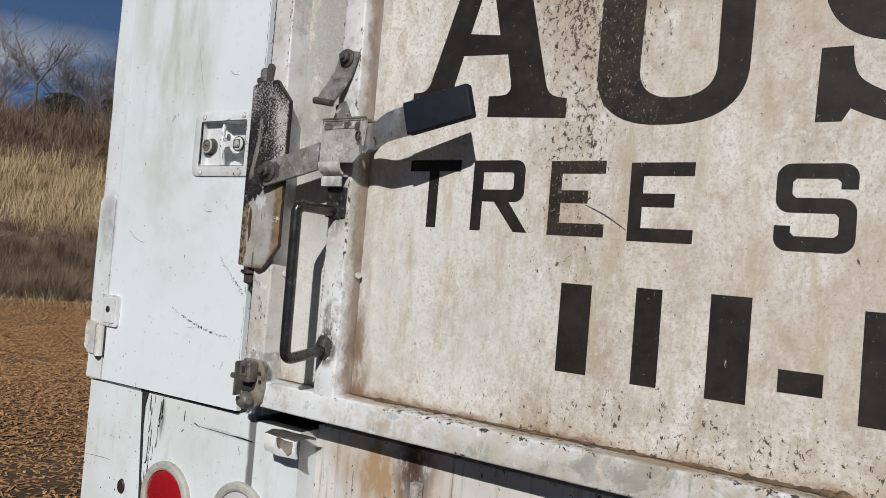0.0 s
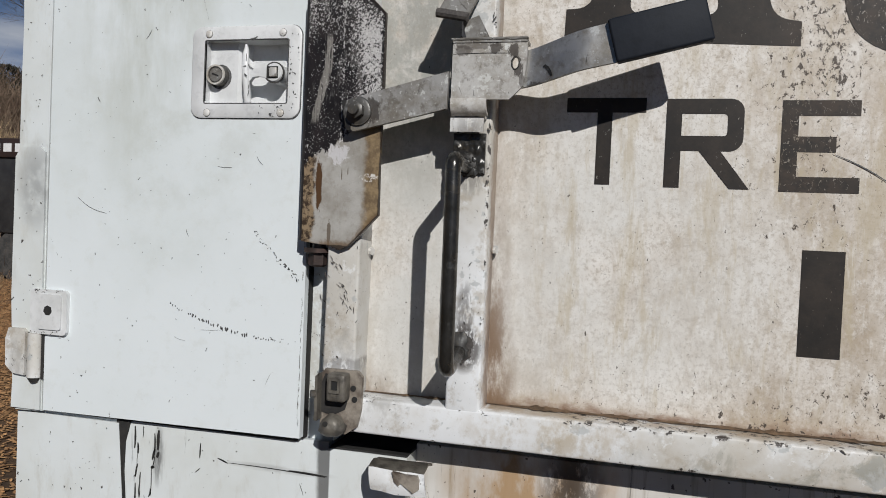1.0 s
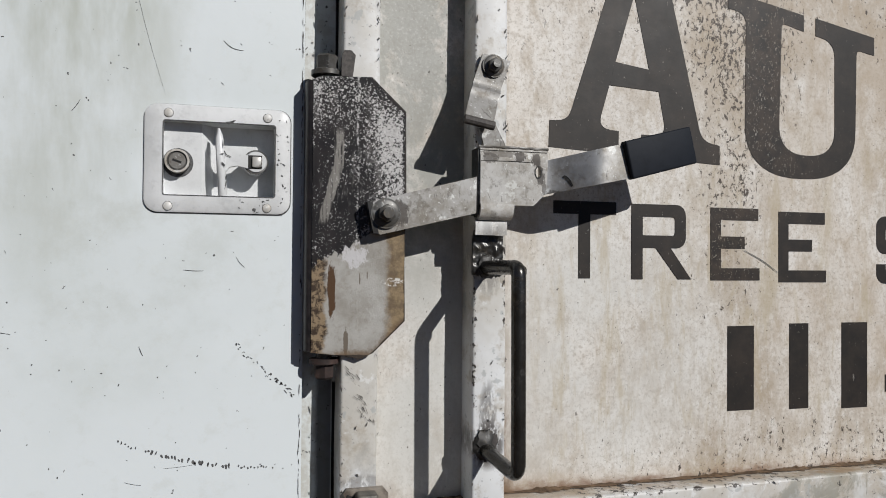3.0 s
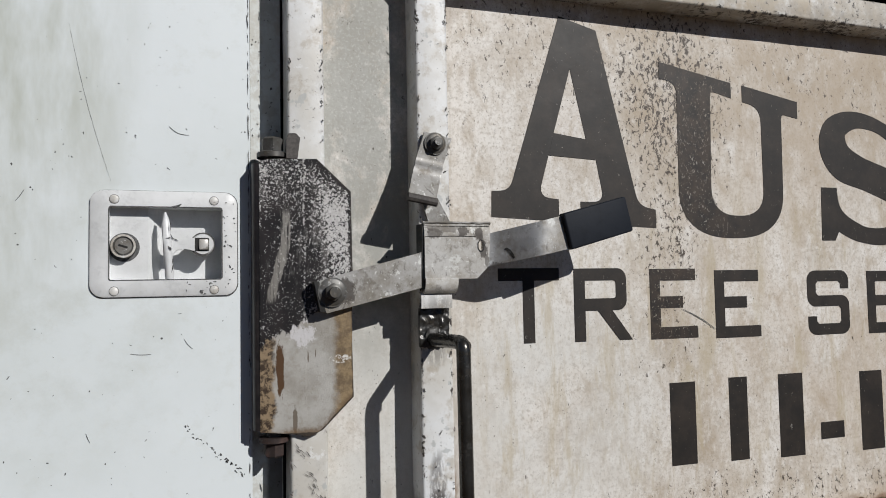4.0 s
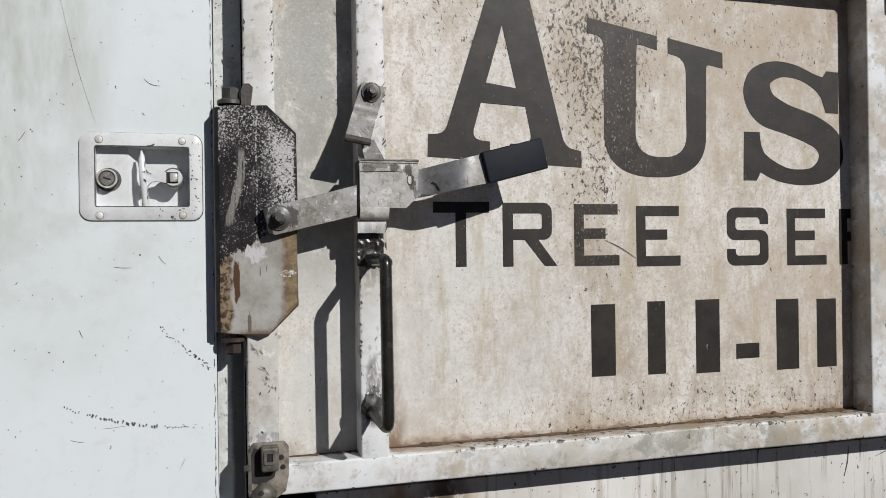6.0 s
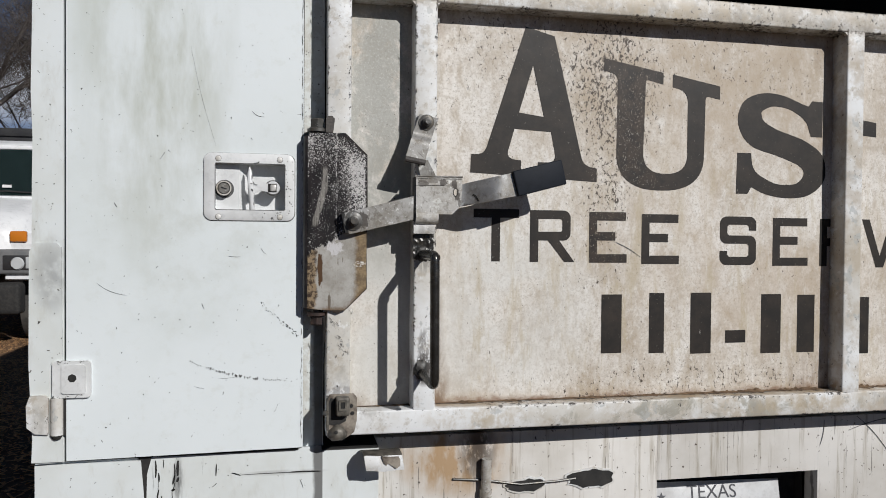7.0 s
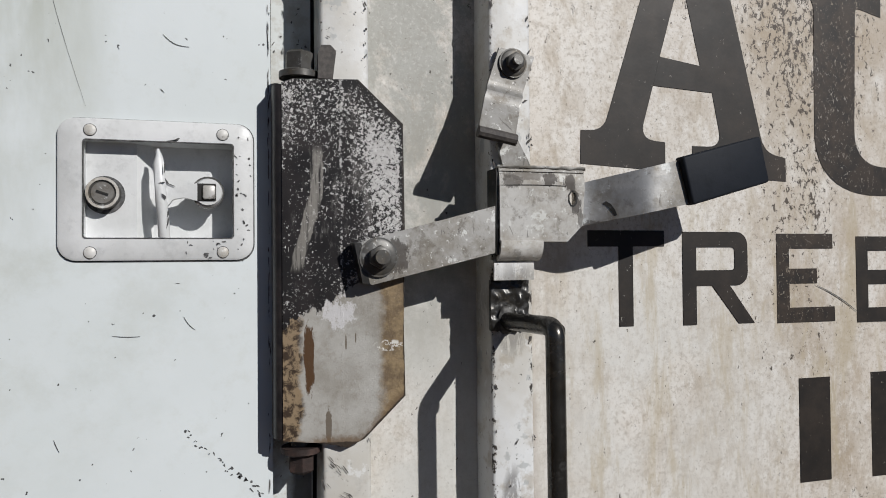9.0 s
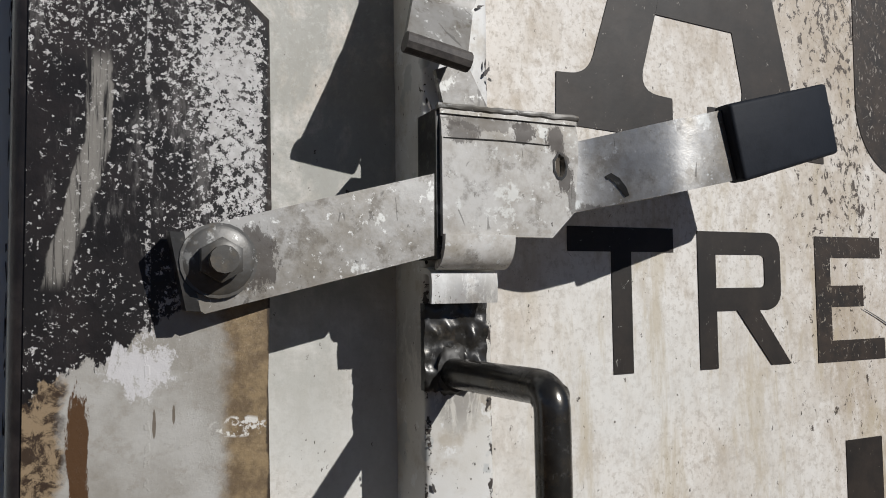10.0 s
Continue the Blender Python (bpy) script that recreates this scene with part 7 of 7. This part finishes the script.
def bare_tree(x, y, height, girth, seed, depth=4, lean_=(0, 0), fork=0.32, limbs=5, spread=0.85, rise=(0.7, 1.3)):
    rnd = random.Random(seed)
    z = ground_height(x, y) - 0.1
    t = thing("bare_tree", (x, y, z), "leafless grey winter tree with fine tangled twigs", "tree", "bare trees")
    a, top = Vector((x, y, z)), Vector((x + lean_[0], y + lean_[1], z + height * fork))
    mid = a.lerp(top, 0.5) + Vector((rnd.uniform(-0.1, 0.1), rnd.uniform(-0.1, 0.1), 0)) * girth * 4
    tb2 = rod(a, mid, girth, 10, None, girth * 0.82, False)
    rod(mid, top, girth * 0.82, 10, tb2, girth * 0.66, False)
    part("trunk", tb2, "bark", t)
    cr = bmesh.new()
    for k in range(limbs):
        ang_ = k * 6.4 / limbs + rnd.uniform(-0.5, 0.5)
        limb(cr, top - Vector((0, 0, girth * k * 0.6)), Vector((math.cos(ang_) * 0.8, math.sin(ang_) * 0.8, rnd.uniform(*rise))), height * rnd.uniform(0.36, 0.48) * (1.35 - fork), girth * 0.42, depth, rnd, spread)
    part("crown", cr, "twig", t, angle=0)
    return t


bare_tree(-9.8, 24.5, 13.0, 0.20, 3, 4, (0.5, 0), 0.32, 5, 0.85)
bare_tree(-8.5, 27.0, 10.0, 0.09, 14, 4, (-0.2, 0), 0.28, 5, 0.85)
bare_tree(-6.2, 27.0, 11.0, 0.14, 8)
bare_tree(-4.2, 30.0, 12.0, 0.16, 21)
bare_tree(-17.5, 21.0, 9.0, 0.14, 27)
bare_tree(-6.9, 33.0, 10.0, 0.12, 63)
# a slender forked tree on the bank, and thin grey ones behind it
bare_tree(-24.6, 12.4, 4.4, 0.055, 33, 2, (0.05, 0), 0.45, 3, 0.55, (1.3, 2.0))
bare_tree(-30.5, 17.0, 5.2, 0.045, 39, 3, (0, 0), 0.3, 6, 0.8)
bare_tree(-31.0, 14.2, 4.8, 0.04, 44, 3, (0, 0), 0.3, 6, 0.8)
bare_tree(-28.5, 17.2, 4.2, 0.04, 52, 3, (0, 0), 0.25, 6, 0.8)
bare_tree(-31.5, 19.3, 4.8, 0.04, 58, 3, (0, 0), 0.3, 6, 0.8)


def cedar(x, y, height, seed):
    rnd = random.Random(seed)
    z = ground_height(x, y) - 0.1
    t = thing("cedar", (x, y, z), "dark green scrubby cedar on the bank", "tree", "cedars")
    part("trunk", rod((x, y, z), (x, y, z + height * 0.8), 0.09, 8, None, 0.02, False), "bark", t)
    b_ = bmesh.new()
    for k in range(5200):
        h = rnd.random()
        a_ = rnd.uniform(0, 6.283)
        rad = height * 0.85 * math.sqrt(max(0.02, 1 - (1.15 * h - 0.15) ** 2)) * rnd.uniform(0.3, 1.0) * (1 + 0.3 * math.sin(3 * a_ + seed) + 0.2 * math.sin(7 * a_ + 3 * h))
        p = Vector((x + rad * math.cos(a_), y + rad * math.sin(a_), z + 0.15 + h * height))
        d = Vector((rnd.uniform(-1, 1), rnd.uniform(-1, 1), rnd.uniform(-0.5, 1))).normalized() * rnd.uniform(0.04, 0.16)
        s_ = d.orthogonal().normalized() * 0.018
        b_.faces.new((b_.verts.new(p - s_), b_.verts.new(p + s_), b_.verts.new(p + d)))
    part("crown", b_, "cedar", t, angle=0)


row = random.Random(12)
for k in range(12):
    along = k / 11
    cedar(-27.5 + 8.0 * along + row.uniform(-0.8, 0.8), 14.8 + 8.5 * along + row.uniform(-0.8, 0.8), row.uniform(1.1, 2.0), k + 1)


def tufts(name, count, ring, sector, size, blades, width, material, label, category, seed, fan):
    """Dry stems in clumps over a sector of the yard's edge."""
    rnd = random.Random(seed)
    verts, faces = [], []
    for _ in range(count):
        a_ = radians(rnd.uniform(*sector))
        d_ = ring[0] + (ring[1] - ring[0]) * rnd.random()
        x, y = 0.3 - d_ * math.sin(a_), -0.9 + d_ * math.cos(a_)
        z = ground_height(x, y)
        big = rnd.uniform(0.5, 1.0)
        for _ in range(blades):
            px, py = x + rnd.gauss(0, 0.22) * big, y + rnd.gauss(0, 0.22) * big
            w_ = Vector((rnd.uniform(-fan, fan), rnd.uniform(-fan, fan), 1.0)).normalized() * rnd.uniform(*size) * big
            s_ = Vector((rnd.uniform(-1, 1), rnd.uniform(-1, 1), 0)).normalized() * width
            n_ = len(verts)
            bow = Vector((rnd.uniform(-1, 1), rnd.uniform(-1, 1), -0.2)) * 0.12 * w_.length
            p = Vector((px, py, z - 0.03))
            verts += [tuple(p - s_), tuple(p + s_), tuple(p + w_ * 0.6 + s_ * 0.6 + bow), tuple(p + w_ * 0.6 - s_ * 0.6 + bow), tuple(p + w_)]
            faces += [(n_, n_ + 1, n_ + 2, n_ + 3), (n_ + 3, n_ + 2, n_ + 4)]
    me = bpy.data.meshes.new(name)
    me.from_pydata(verts, [], faces)
    me.materials.append(MAT[material])
    return tagged(new(name, me), label, category, "", "stuff")


tufts("dry_grass", 1500, (23.0, 26.8), (38, 68), (0.25, 0.75), 16, 0.010, "pale_straw", "pale dry grass on the earth bank", "grass", 5, 0.5)
tufts("brush", 2300, (17.0, 23.0), (30, 70), (0.25, 1.0), 44, 0.0060, "brush", "tangled grey-brown brush on the earth bank", "brush", 6, 0.9)
tufts("thicket", 800, (26.3, 29.5), (40, 70), (0.25, 0.9), 44, 0.0065, "brush", "fine grey-brown thicket below the bank's top", "thicket", 26, 0.9)
tufts("scrub", 1200, (27, 38), (16, 68), (0.8, 2.3), 30, 0.013, "brush", "tall tangled grey scrub along the top of the bank", "scrub", 16, 0.8)
tufts("weeds", 260, (15, 20), (38, 66), (0.10, 0.35), 12, 0.008, "straw", "low dry weeds at the yard's edge", "weeds", 7, 0.9)

# loose chips, thickest where loads are tipped beside the truck
gen = np.random.default_rng(9)
count = 330000
cx = gen.normal(-8.5, 3.8, count)
cy = gen.normal(5.0, 3.6, count)
keep = np.hypot(cx, cy) < 19.0
cx, cy = cx[keep], cy[keep]
count = len(cx)
half = 0.005 + 0.040 * gen.random(count) ** 2.4
wide = gen.uniform(0.003, 0.010, count)
turn_ = gen.uniform(0, 2 * math.pi, count)
lift = gen.uniform(-0.004, 0.012, count)
cz = np.array([ground_height(x, y) for x, y in zip(cx, cy)]) + 0.006
co, si = np.cos(turn_), np.sin(turn_)
corners = np.empty((count, 4, 3))
for k, (a_, b_, up) in enumerate(((-1, -1, 0.0), (-1, 1, 0.0), (1, 1, 1.0), (1, -1, 0.7))):
    corners[:, k, 0] = cx + a_ * half * co + b_ * wide * si
    corners[:, k, 1] = cy + a_ * half * si - b_ * wide * co
    corners[:, k, 2] = cz + lift * up
verts, faces = corners.reshape(-1, 3).tolist(), np.arange(count * 4).reshape(-1, 4).tolist()
me = bpy.data.meshes.new("wood_chips")
me.from_pydata(verts, [], faces)
me.materials.append(MAT["chips"])
tagged(new("wood_chips", me), "loose brown wood chips and straw over the yard", "wood chips", "", "stuff")
